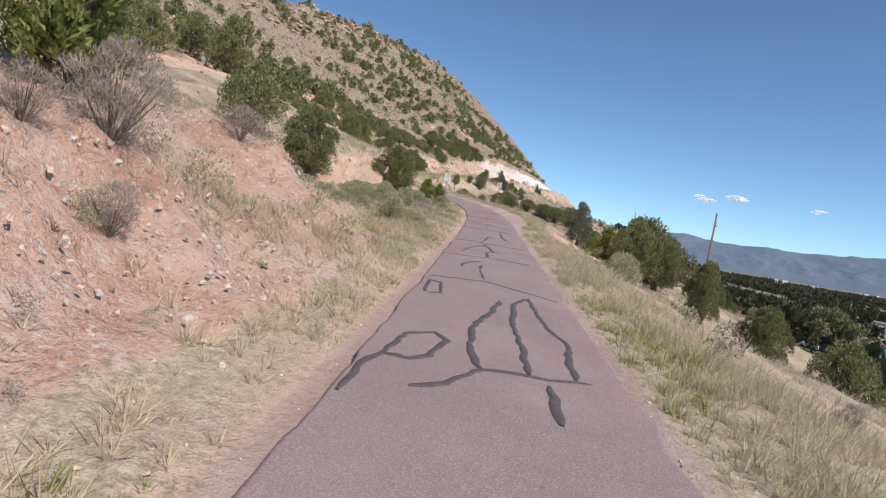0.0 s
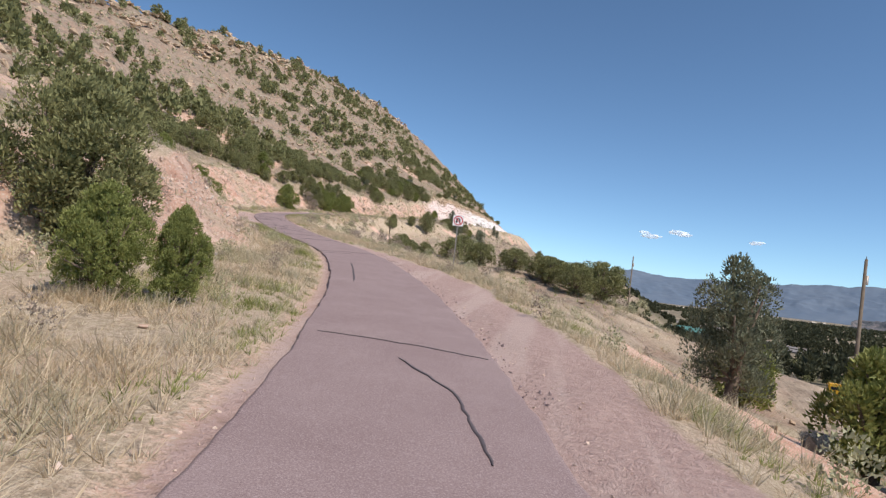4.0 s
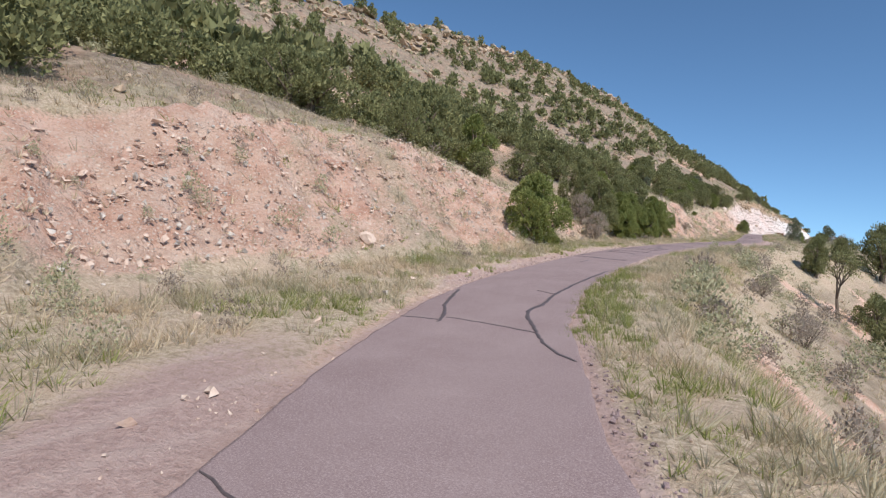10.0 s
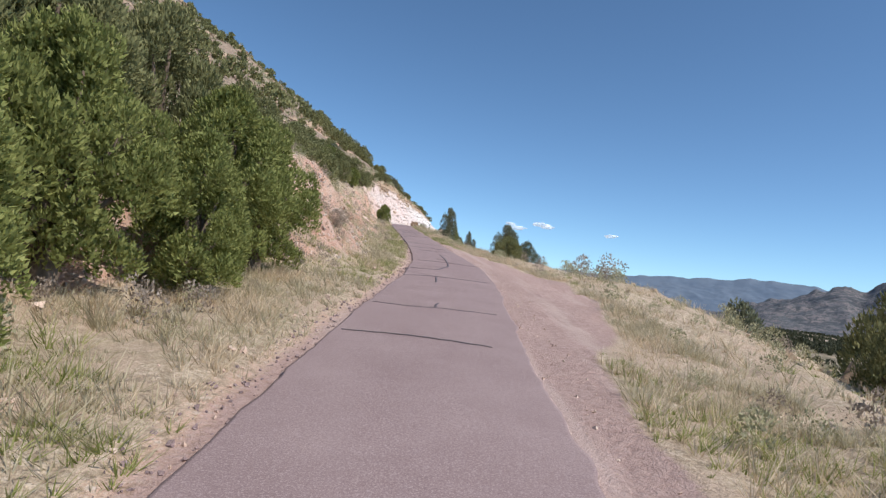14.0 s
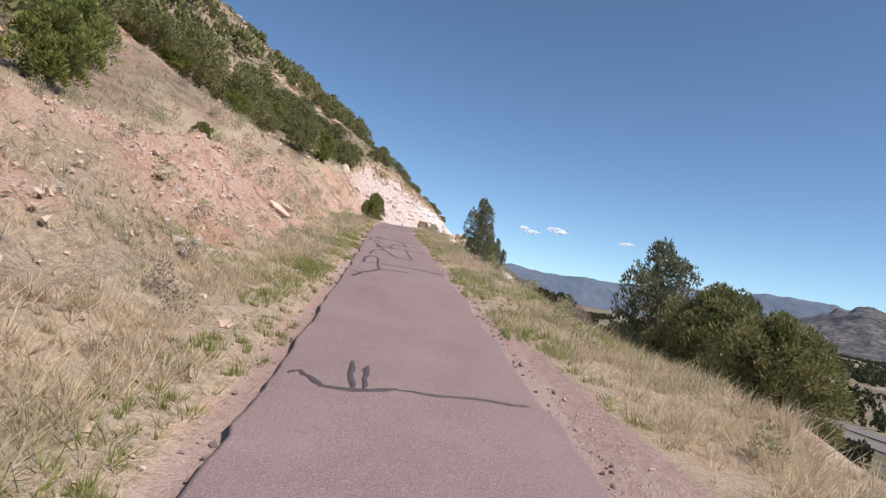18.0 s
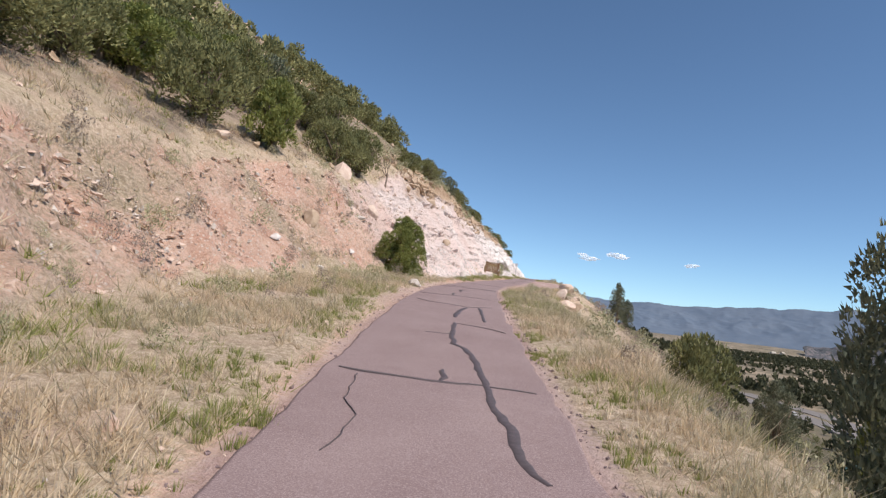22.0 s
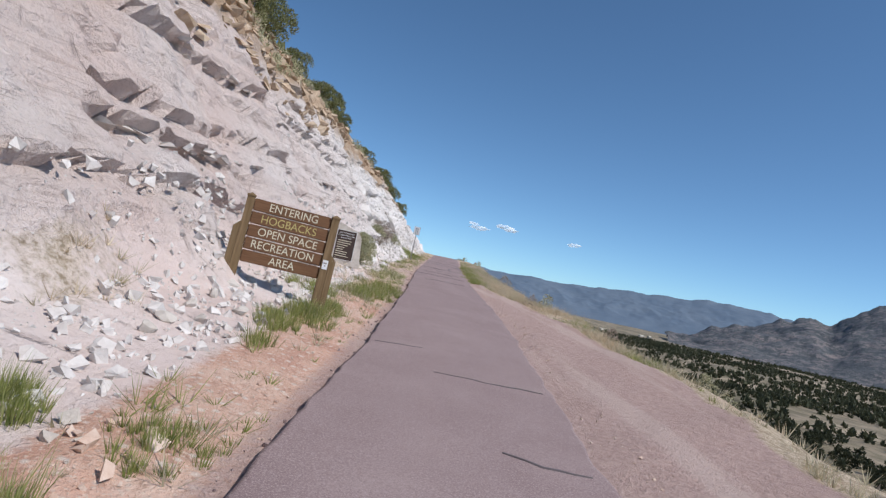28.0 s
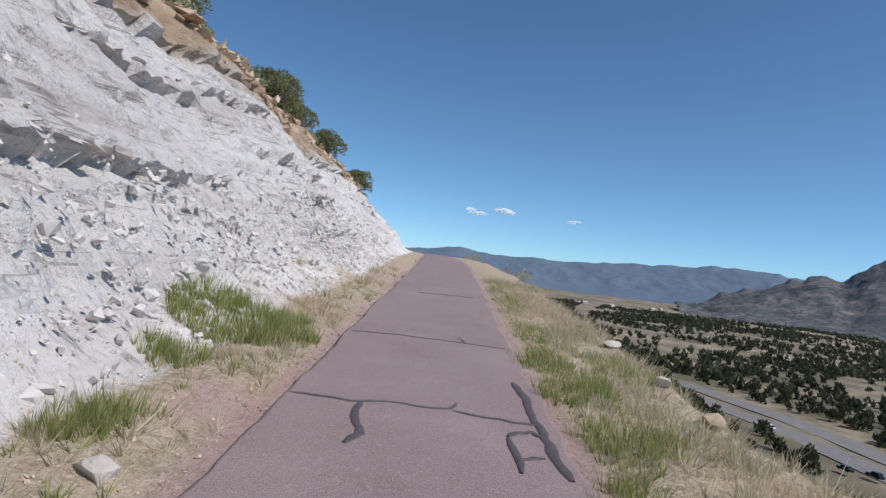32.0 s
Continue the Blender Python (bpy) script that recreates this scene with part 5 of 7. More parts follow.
rock(282.7, -3.0, (0.6, 0.6, 0.8), M_STONE_W, 0, lift=0.4, label="pale boulder at the foot of the cut")
rock(290.9, -8.6, (1.1, 0.9, 0.8), M_STONE_T, 30, label="brown boulder capping the marl cut")
rock(344.7, -5.0, (2.6, 0.9, 0.42), M_MARL, 62, 14, 36, lift=0.9, label="great tilted slab fallen against the marl cliff", name="rock_slab")
rock(345.3, -2.2, (0.34, 0.26, 0.2))
rock(120.0, -6.5, (0.55, 0.42, 0.45), M_STONE_R, 40, label="pale boulder at the foot of the red bank", lift=0.35)
rock(97.2, -2.1, (0.28, 0.2, 0.12))
rock(350.2, 3.9, (0.4, 0.3, 0.25), M_STONE_W, 10, label="pale rock on the brink of the slope")
rock(348.4, 4.0, (0.4, 0.35, 0.25), M_STONE_T, 50, label="tan rock on the brink of the slope")
rock(345.8, 4.2, (0.4, 0.3, 0.2), M_STONE_T, 80)
rock(353.5, 4.0, (0.45, 0.35, 0.25), M_STONE_W, 30)
for k in range(9):
    rock(271.5 + 1.3 * k, 6.1 + 0.5 * math.sin(2.3 * k), (1.0 + 0.4 * math.sin(k * 1.7), 0.8, 0.6 + 0.25 * math.sin(k)), M_STONE_T if k % 2 else M_STONE_R, 40 * k,
         lift=0.3, label="tan outcrop rock on the brink of the slope")
for k in range(10):
    rock(302.5 + 0.55 * k, -3.7 - 0.55 * math.sin(3 * k), (0.22 + 0.10 * math.sin(k * 2.1), 0.2, 0.16), M_STONE_W, 33 * k)

for y, u, size, mat, turn, lift in ((333.8, -5.6, (1.3, 1.0, 0.9), M_MARL, 30, 0.2), (336.2, -6.6, (1.2, 0.9, 0.9), M_MARL, 70, 0.1), (334.6, -4.4, (0.7, 0.5, 0.5), M_MARL, 10, 0.2),
                                    (338.4, -5.4, (0.8, 0.6, 0.5), M_MARL, 50, 0.2), (341.0, -6.9, (0.9, 0.7, 0.6), M_MARL, 20, 0.1), (331.0, -4.8, (0.5, 0.4, 0.4), M_MARL, 80, 0.25),
                                    (326.8, -3.9, (0.6, 0.45, 0.4), M_MARL, 15, 0.3), (325.4, -3.1, (0.34, 0.28, 0.26), M_MARL, 40, 0.35), (323.2, -3.5, (0.5, 0.4, 0.45), M_MARL, 65, 0.3),
                                    (288.8, -3.6, (0.4, 0.3, 0.28), M_MARL, 25, 0.3), (292.0, -4.2, (0.5, 0.35, 0.3), M_MARL, 55, 0.3), (259.3, -4.7, (0.32, 0.24, 0.2), M_MARL, 35, 0.3),
                                    (255.6, -6.2, (0.4, 0.3, 0.22), M_MARL, 5, 0.25), (260.4, -6.0, (0.36, 0.3, 0.24), M_MARL, 75, 0.25), (251.8, -6.9, (0.5, 0.35, 0.3), M_MARL, 45, 0.25)):
    rock(y, u, size, mat, turn, lift=lift, label="pale broken boulder in the rubble below the cut")

# the regulations stone
gx, gy = at(318.3, -4.25)
gz = float(height(gx, gy))
stone = new("regulations_stone")
stone.matrix_world = pose(gx, gy, gz - 0.1, 0, 0, 8)
bm = bmesh.new()
outline = [(-0.72, 0.0), (-0.70, 0.45), (-0.60, 0.95), (-0.38, 1.50), (-0.25, 1.62), (0.10, 1.48), (0.52, 1.36), (0.66, 1.10), (0.70, 0.5), (0.78, 0.0)]
fr = [bm.verts.new((x, -0.16, z)) for x, z in outline]
bk = [bm.verts.new((x * 0.9 - 0.06, 0.26, z * 0.94)) for x, z in outline]
n = len(outline)
bm.faces.new(fr[::-1])
bm.faces.new(bk)
for k in range(n):
    bm.faces.new((fr[k], fr[(k + 1) % n], bk[(k + 1) % n], bk[k]))
bmesh.ops.bevel(bm, geom=bm.edges[:], offset=0.035, segments=2, affect='EDGES')
me = bpy.data.meshes.new("slab")
bm.to_mesh(me)
bm.free()
me.materials.append(M_STONE_W)
slab = part("slab", me, stone, "rough upright slab of pale stone")
pq = box_part("plaque", stone, M_WHITE, -0.31, 0.43, -0.180, -0.1605, 0.22, 1.34, label="dark brown plaque with white lettering")
box_part("field", pq, M_PLAQUE, -0.297, 0.417, -0.1825, -0.1803, 0.233, 1.327)
lettering(pq, "CITY OF CAÑON CITY", 0.066, 0.06, -0.183, 1.23, M_WHITE, 0.86)
lettering(pq, "HOGBACKS RECREATION AREA", 0.060, 0.06, -0.183, 1.14, M_WHITE, 0.70)
lettering(pq, "REGULATIONS", 0.066, 0.06, -0.183, 1.05, M_WHITE, 0.86)
for k, w in enumerate((0.52, 0.50, 0.42, 0.30, 0.26, 0.44, 0.40, 0.50)):
    z = 0.94 - 0.083 * k
    box_part("text_line", pq, M_CREAM, -0.24, -0.24 + w, -0.1845, -0.1828, z - 0.011, z + 0.011)
tagged(stone, "pale upright stone bearing a brown regulations plaque", "marker stone")


# ---- single trees and shrubs beside the road ----
def tree(y, u, key, w, h, turn=0.0, label="", **kw):
    x, y = at(y, u)
    return juniper(x, y, key, w, h, turn, label, **kw)


DEAD = {}


def dead_tree(y, u, h, seed, label="leafless grey juniper snag on the slope", leafy=0):
    """A bare twisted tree."""
    rr = random.Random(seed)
    v, f, tips = [], [], []

    def grow(p, d, length, r, depth):
        q = p + d * length
        tube(v, f, p, q, r, r * 0.62, 6 if depth < 2 else 4)
        if depth >= 4:
            tips.append(q)
            return
        for _ in range(3 if depth < 3 else 2):
            e = (d + Vector((rr.uniform(-1, 1), rr.uniform(-1, 1), rr.uniform(-0.35, 0.7))) * 0.75).normalized()
            grow(q, e, length * rr.uniform(0.55, 0.85), r * 0.58, depth + 1)

    grow(Vector((0, 0, -0.2)), Vector((0.1, 0.05, 1)).normalized(), h * 0.34, 0.028 * h, 0)
    x, y = at(y, u)
    ob = new("dead_tree")
    ob.matrix_world = pose(x, y, float(height(x, y)), 0, 0, rr.uniform(0, 360))
    part("branchwork", mesh_of("branchwork", v, f, M_BARK, True), ob)
    if leafy:
        rng2 = np.random.default_rng(seed)
        c = np.array([tuple(p) for p in tips])
        c = c[c[:, 2] > 0.45 * h]
        c = np.repeat(c, leafy, 0) + rng2.normal(0, 0.17, (len(c) * leafy, 3))
        vv, ff = sprigs(rng2, c, np.tile((0, 0, 0.7), (len(c), 1)), 0.10, 0.024, 0.8)
        part("crown", tri_mesh("crown", vv, ff, M_JUNIPER), ob)
    return tagged(ob, label, "tree")


def shrub_mesh(seed, mat, n, twiggy):
    rng2 = np.random.default_rng(seed)
    p, out, _ = crown_points(rng2, n, 7, 1.0, 0.8, "round")
    p[:, 2] *= 0.95
    d = p - np.array((0, 0, -0.15))
    v, f = sprigs(rng2, p, d / np.linalg.norm(d, axis=1, keepdims=True), 0.075 if twiggy else 0.052, 0.0035 if twiggy else 0.0075, 0.4)
    tv, tf = [], []
    rr = random.Random(seed)
    for k in range(14):
        a, r = rr.uniform(0, 6.28), rr.uniform(0.15, 0.42)
        tube(tv, tf, (0, 0, -0.05), (r * math.cos(a), r * math.sin(a), rr.uniform(0.3, 0.68)), 0.014, 0.004, 4)
    return tri_mesh("foliage", v, f, mat), mesh_of("stem", tv, tf, M_BARK)


SHRUBS = {"sage": shrub_mesh(1, M_SAGE, 6400, False), "sage2": shrub_mesh(2, M_SAGE, 6000, False), "twig": shrub_mesh(3, M_TWIG, 4600, True),
          "twig2": shrub_mesh(4, M_TWIG, 4200, True)}


def shrub(y, u, key, w, h, turn=0.0, label=""):
    x, y = at(y, u)
    ob = new("shrub")
    ob.matrix_world = pose(x, y, float(height(x, y)) - 0.03, 0, 0, turn)
    for nm, me in zip(("foliage", "stem"), SHRUBS[key]):
        pt = part(nm, me, ob)
        pt.scale = (w, w, h / 0.8)
    return tagged(ob, label or ("grey-green sagebrush in dry grass" if key.startswith("sage") else "dry grey twiggy shrub on the bank"), "shrub", "roadside shrubs")


# first stretch
tree(7.6, -7.2, "bright", 2.7, 3.2, 20, "bushy yellow-green juniper above the red bank")
shrub(7.2, -5.7, "twig", 1.5, 1.25, 10)
shrub(5.9, -6.0, "twig2", 1.0, 0.7)
shrub(6.1, -4.7, "twig", 0.75, 0.55, 60)
shrub(12.5, -6.2, "twig2", 1.1, 0.7, 30)
tree(42.4, -14.0, "fine_dark", 5.4, 5.2, 40, "broad dark green juniper at the foot of the slope")
tree(62.1, -28.4, "round2", 6.2, 6.0, 80, "broad dark green juniper on the tan slope")
tree(64.0, -34, "m_round", 5, 5, 10)
tree(56.5, -8.2, "fine_dark", 4.6, 4.4, 130, "dark green juniper beside the red cut")
tree(51.8, -5.0, "fine", 1.6, 1.9, 0, "small bright green juniper behind the speed sign")
tree(52.6, -3.9, "fine", 1.3, 1.7, 90, "small bright green juniper behind the speed sign")
for y, u, key, w, h in ((337.0, -4.5, "twig", 1.8, 0.8), (335.6, -4.9, "twig2", 1.6, 0.7), (334.0, -4.6, "sage2", 1.2, 0.6), (337.6, -4.4, "twig", 1.2, 0.6), (332.6, -4.2, "twig2", 1.0, 0.5)):
    shrub(y, u, key, w, h, 40 * y)
shrub(46.8, -6.3, "sage", 1.7, 0.95)
shrub(44.5, -8.0, "sage2", 1.8, 1.1)
sage_rng = random.Random(21)
for k in range(30):
    shrub(25 + 26 * sage_rng.random(), -3.4 - 7.6 * sage_rng.random() ** 0.8, ("sage", "sage2")[k % 2], sage_rng.uniform(0.9, 1.9), sage_rng.uniform(0.45, 0.95), sage_rng.uniform(0, 360))
shrub(30.5, -7.5, "sage", 1.6, 0.9)
shrub(33.5, -6.0, "sage2", 1.5, 0.9)
shrub(28.3, -5.0, "sage", 1.3, 0.9)
tree(62.4, 10.7, "blue", 3.4, 4.4, 0, "grey-green upright juniper on the lower slope")
tree(60.2, 12.8, "bright", 3.4, 3.4, 50, "bushy green juniper on the lower slope")
tree(57.0, 15.2, "dark", 5.6, 5.4, 10, "big dark green juniper on the lower slope")
tree(68.4, 21.6, "dark", 4.8, 5.4, 70, "big dark green juniper on the lower slope")
tree(52.5, 14.6, "fine_dark", 4.2, 4.2, 110, "dark green juniper on the lower slope")
tree(49.0, 17.0, "fine_dark", 3.2, 4.6, 60, "dark green juniper on the lower slope")
tree(46.0, 20.0, "fine_dark", 4.0, 4.0, 60, "dark green juniper on the lower slope")
shrub(46.3, 9.9, "sage", 2.2, 1.6)
shrub(30.0, 6.4, "sage2", 2.0, 1.3, 50)
shrub(9.4, 5.0, "twig", 0.5, 0.35)
tree(41.8, 23.0, "dark", 4.0, 4.2, 20, "dark green juniper near the valley")
tree(83.6, 44.1, "m_round", 6.5, 6.0, 20)
tree(86.3, 15.1, "round", 2.8, 1.7, 20, "low round juniper on the grassy nose")
tree(88.3, 17.3, "round2", 2.6, 1.5, 80, "low round juniper on the grassy nose")
tree(43.4, -19.6, "round", 5.0, 4.6, 0, "broad green juniper on the tan slope")
tree(54.8, -35.8, "round2", 5.0, 4.4, 60, "broad green juniper on the tan slope")
tree(45.0, -33.0, "dark", 5.0, 4.6, 20, "broad green juniper on the tan slope")
tree(58.3, -40.5, "round", 4.8, 4.4, 150, "broad green juniper on the tan slope")
tree(50.0, -42.0, "round2", 5.2, 4.6, 90, "broad green juniper on the tan slope")
tree(62.0, -46.0, "dark", 4.8, 4.4, 40, "broad green juniper on the tan slope")
tree(51.6, 12.4, "fine_dark", 3.4, 5.0, 15, "tall dark green juniper on the lower slope")
tree(48.4, 11.6, "dark", 3.6, 4.4, 75, "dark green juniper on the lower slope")
tree(55.0, 13.4, "fine_dark", 3.6, 4.6, 200, "dark green juniper on the lower slope")
tree(64.6, 12.4, "bright", 2.6, 2.6, 30, "bushy green juniper on the lower slope")
for y, u, w, h in ((88.6, 10.6, 2.0, 1.5), (87.2, 11.8, 2.2, 1.8), (86.0, 13.2, 2.4, 1.6), (84.8, 14.6, 2.2, 1.9), (84.2, 17.0, 3.2, 2.6), (90.4, 9.8, 1.4, 1.1), (82.9, 14.8, 2.4, 2.2)):
    tree(y, u, "round" if w > 2.1 else "dark", w, h, 40 * y, "olive green juniper on the side of the gully")
# the bend
tree(96.6, -7.3, "fine", 4.8, 4.6, 0, "big bright green juniper beside the dirt turnout", sink=0.5)
tree(102.0, -11.6, "fine", 5.4, 5.6, 70, "big bright green juniper beside the dirt turnout", sink=0.5)
tree(96.6, -13.0, "dark", 4.0, 4.6, 30, "dark green juniper behind a brighter one")
tree(97.0, -17.6, "round", 4.2, 4.6, 0, "dark juniper with a bare trunk on the slope")
tree(106.5, -11.3, "blue", 1.6, 2.4, 0, "small grey-green juniper on the bank")
tree(128.5, -19.0, "round2", 4.2, 3.2, 0, "dark juniper on top of the red bank")
tree(131.9, -12.6, "round", 2.4, 2.7, 45, "round juniper clinging to the red bank")
tree(142.5, -18.3, "round", 6.0, 5.4, 10, "broad dark juniper above the red bank")
tree(147.0, -16.0, "cone", 4.0, 4.6, 10, "dense green juniper above the red bank")
tree(134.9, -5.1, "fine", 4.2, 4.3, 15, "dense bright green juniper at the roadside", sink=0.85)
shrub(146.0, -5.0, "twig", 2.0, 1.8)
tree(148.5, -5.6, "fine_dark", 3.6, 4.0, 0, "dark green juniper at the foot of the bank")
tree(151.5, -5.0, "fine_cone", 3.0, 3.8, 100, "dense green juniper at the foot of the bank")
tree(154.6, -5.2, "fine", 3.0, 3.6, 10, "bright green juniper at the foot of the bank")
tree(158.5, -4.6, "fine_cone", 3.2, 3.8, 60, "dense green juniper at the foot of the bank")
tree(160.6, -4.5, "fine", 2.8, 3.4, 0, "bright green juniper at the foot of the bank")
for y, u, key, w, h in ((149.6, -7.6, "fine_dark", 3.4, 4.4), (153.0, -7.2, "fine_cone", 3.4, 4.4), (156.6, -7.0, "fine_dark", 3.6, 4.4), (160.0, -6.8, "fine_dark", 3.2, 4.2), (151.4, -4.4, "fine", 2.4, 2.6), (156.8, -4.2, "fine_cone", 2.4, 3.0)):
    tree(y, u, key, w, h, 61 * y, "dense green juniper in the thicket below the bank", sink=0.2)
dead_tree(150.8, -6.9, 4.2, 3, "bare grey juniper branches among green junipers")
shrub(147.0, -6.4, "twig2", 1.9, 2.0, 40)
dead_tree(145.0, 10.0, 4.4, 11, "gnarled half-dead juniper at the rim of the gully", leafy=40)
tree(139.6, 13.2, "dark", 3.4, 3.2, 40, "dark green juniper across the gully")
tree(136.4, 15.4, "round", 3.8, 3.6, 10, "dark green juniper across the gully")
tree(131.0, 14.2, "bright", 2.8, 2.2, 70, "bushy green juniper across the gully")
tree(147.5, 12.0, "round2", 2.6, 2.4, 0, "dark green juniper across the gully")
tree(150.8, 8.6, "fine_dark", 2.0, 2.6, 0, "dark green juniper at the rim of the gully")
tree(160.4, 12.2, "dark", 3.4, 4.2, 0, "dark juniper below the gravel turnout")
tree(158.2, 9.7, "round", 1.7, 2.0, 20, "small dark juniper below the gravel turnout")
tree(154.4, 20.8, "round", 6.0, 6.4, 0, "dark juniper in the gully")
tree(141.0, 29.8, "round2", 5.4, 4.6, 70, "dark juniper in the gully")
tree(150.0, 36.0, "m_round", 6.0, 5.4, 0)
tree(153.0, 41.0, "m_round2", 6.5, 6.4, 0)
tree(158.0, 35.5, "m_blue", 5.5, 5.4, 0)
tree(118.0, 22.0, "round", 4.6, 3.8, 0, "dark juniper in the gully")
tree(121.0, 26.0, "dark", 5.0, 4.4, 20, "dark juniper in the gully")
tree(114.0, 27.0, "round2", 4.6, 3.8, 60, "dark juniper in the gully")
tree(109.0, 24.0, "dark", 4.4, 4.2, 90, "dark juniper in the gully")
tree(104.0, 10.5, "round", 1.6, 1.5, 0, "small juniper on the gully side")
tree(112.0, 15.0, "round", 2.4, 2.4, 0, "juniper on the gully side")
shrub(125.0, 11.0, "twig", 1.8, 1.2)
shrub(129.0, 8.0, "twig2", 1.6, 1.1)
shrub(133.5, 6.5, "twig", 1.4, 0.9)
# the straight climb
tree(199.0, -9.8, "round", 4.2, 3.4, 0, "dark juniper on the red bank's top")
tree(205.9, -10.6, "bright", 2.6, 2.4, 10, "green juniper on the red bank's top")
tree(214.0, -14.5, "round2", 4.2, 3.8, 80, "dark juniper on the red bank's top")
tree(215.3, -9.1, "bright", 1.1, 0.8, 0, "small green juniper bush on the bank")
tree(211.4, -13.0, "bright", 2.8, 3.0, 0, "green juniper on the bank's top")
tree(229.0, -21.0, "round", 5.0, 4.2, 0, "dark juniper above the bank")
tree(236.0, -17.5, "dark", 5.0, 4.6, 60, "dark juniper above the bank")
tree(242.0, -15.0, "round2", 4.8, 4.2, 20, "dark juniper above the bank")
tree(212.0, 10.2, "blue", 4.2, 6.0, 0, "grey-green juniper below the road")
tree(208.5, 11.6, "blue", 4.0, 5.4, 120, "grey-green juniper below the road")
tree(205.6, 9.0, "fine_dark", 4.4, 4.2, 40, "dark juniper below the road")
tree(202.0, 8.4, "fine_dark", 3.4, 3.2, 90, "dark juniper below the road")
tree(222.0, 10.0, "blue", 1.7, 2.6, 0, "small grey-green juniper below the road")
dead_tree(206.5, 8.6, 3.4, 21)
dead_tree(214.5, 12.5, 4.6, 22)
shrub(215.0, 8.2, "twig2", 1.6, 1.5, 0)
tree(238.6, 7.0, "blue", 3.4, 5.6, 0, "tall grey-green juniper at the road's edge")
tree(240.6, 8.2, "cone", 2.4, 3.6, 80, "green juniper at the road's edge")
tree(246.0, 8.6, "blue", 1.5, 2.2, 10, "small juniper at the road's edge")
tree(254.5, 9.6, "round", 3.0, 3.8, 10, "dark juniper on the steep slope")
tree(257.5, 11.0, "bright", 2.6, 3.0, 10, "green juniper on the steep slope")
tree(297.5, 11.4, "blue", 2.2, 4.4, 0, "slender grey juniper on the brink")
tree(299.0, 12.6, "blue", 1.8, 3.4, 60, "slender grey juniper on the brink")
shrub(188.0, -5.1, "sage", 1.0, 0.85)
shrub(170.1, -4.6, "twig", 1.0, 0.7)
tree(254.4, -11.8, "round", 3.8, 3.6, 0, "dark juniper above the pale bank")
tree(258.7, -10.2, "bright", 3.0, 3.6, 0, "yellow-green juniper above the pale bank")
tree(263.0, -14.0, "round2", 4.2, 3.8, 40, "dark juniper above the pale bank")
tree(269.5, -10.4, "round2", 3.8, 3.0, 0, "dark juniper above the pale bank")
tree(273.3, -9.9, "round", 3.2, 3.4, 30, "dark juniper above the pale bank")
tree(275.5, -13.0, "dark", 4.0, 3.8, 80, "dark juniper above the pale bank")
tree(267.4, -4.6, "fine", 3.7, 3.9, 200, "dense yellow-green juniper at the foot of the bank", sink=0.45)
dead_tree(277.5, -9.0, 2.6, 31, "bare grey shrub on the bank")
# tops of the marl cliff
for k, (y, u, w, h, key) in enumerate(((290.5, -11.0, 2.6, 2.2, "round"), (300.0, -11.4, 2.6, 2.4, "dark"), (309.0, -12.6, 2.6, 2.2, "round2"), (315.5, -11.8, 2.9, 2.9, "blue"),
                                       (324.5, -12.0, 2.4, 2.6, "round"), (328.0, -12.2, 2.8, 2.4, "dark"), (332.8, -11.6, 1.8, 1.7, "round"), (341.5, -11.4, 2.9, 2.2, "round2"),
                                       (352.0, -12.4, 2.6, 2.2, "round"), (364.5, -11.6, 2.6, 1.9, "dark"), (376.7, -11.2, 3.2, 2.3, "round"), (382.0, -11.0, 2.4, 1.9, "round2"),
                                       (390.5, -10.6, 2.9, 2.3, "dark"), (408.0, -10.0, 3.0, 2.6, "round"))):
    tree(y, u, key, w * 1.1, h, 47 * k, "dark juniper along the top of the marl cliff", sink=0.4)
shrub(321.5, -3.9, "sage", 1.5, 1.3, 0, "green-grey bush at the foot of the marl cliff")
shrub(324.0, -4.3, "sage2", 1.3, 1.0, 0, "green-grey bush at the foot of the marl cliff")
shrub(341.8, -4.2, "sage2", 1.0, 0.7)
# a thick belt of junipers above the banks of the climb
rr = random.Random(77)
for k in range(46):
    y = 224 + 52 * (k + rr.random()) / 46
    u = -(14.0 + 3.0 * (y < 236)) - rr.uniform(0, 6)
    w = rr.uniform(2.6, 4.4)
    tree(y, u, ("round", "m_round2", "bright", "m_round", "dark")[k % 5], w, w * rr.uniform(0.6, 0.8), rr.uniform(0, 360), "green juniper in the thick belt above the bank")
for k in range(44):
    y = 138 + 86 * (k + rr.random()) / 54
    u = -(13.0 if y < 180 else 15.5) - rr.uniform(0, 7)
    w = rr.uniform(2.2, 3.8)
    tree(y, u, ("m_round", "m_round2", "m_cone", "m_round")[k % 4], w, w * rr.uniform(0.65, 0.85), rr.uniform(0, 360), "green juniper above the red bank")
for k in range(18):
    w = rr.uniform(1.8, 3.6)
    tree(rr.uniform(88, 146), rr.uniform(13, 42), ("m_round", "m_round2")[k % 2], w, w * 0.85, rr.uniform(0, 360), "green juniper on the gully side")
# scattered lone junipers on the slope below the road
rr = random.Random(12)
for k in range(64):
    y = rr.uniform(180, 600)
    u = 13 + 85 * rr.random() ** 0.8
    w = rr.uniform(2.2, 4.4)
    tree(y, u, ("m_round", "m_round2", "m_cone", "m_blue")[k % 4], w, w * rr.uniform(0.75, 1.1), rr.uniform(0, 360))

# ---- grass, small shrubs and stones, too many to count ----


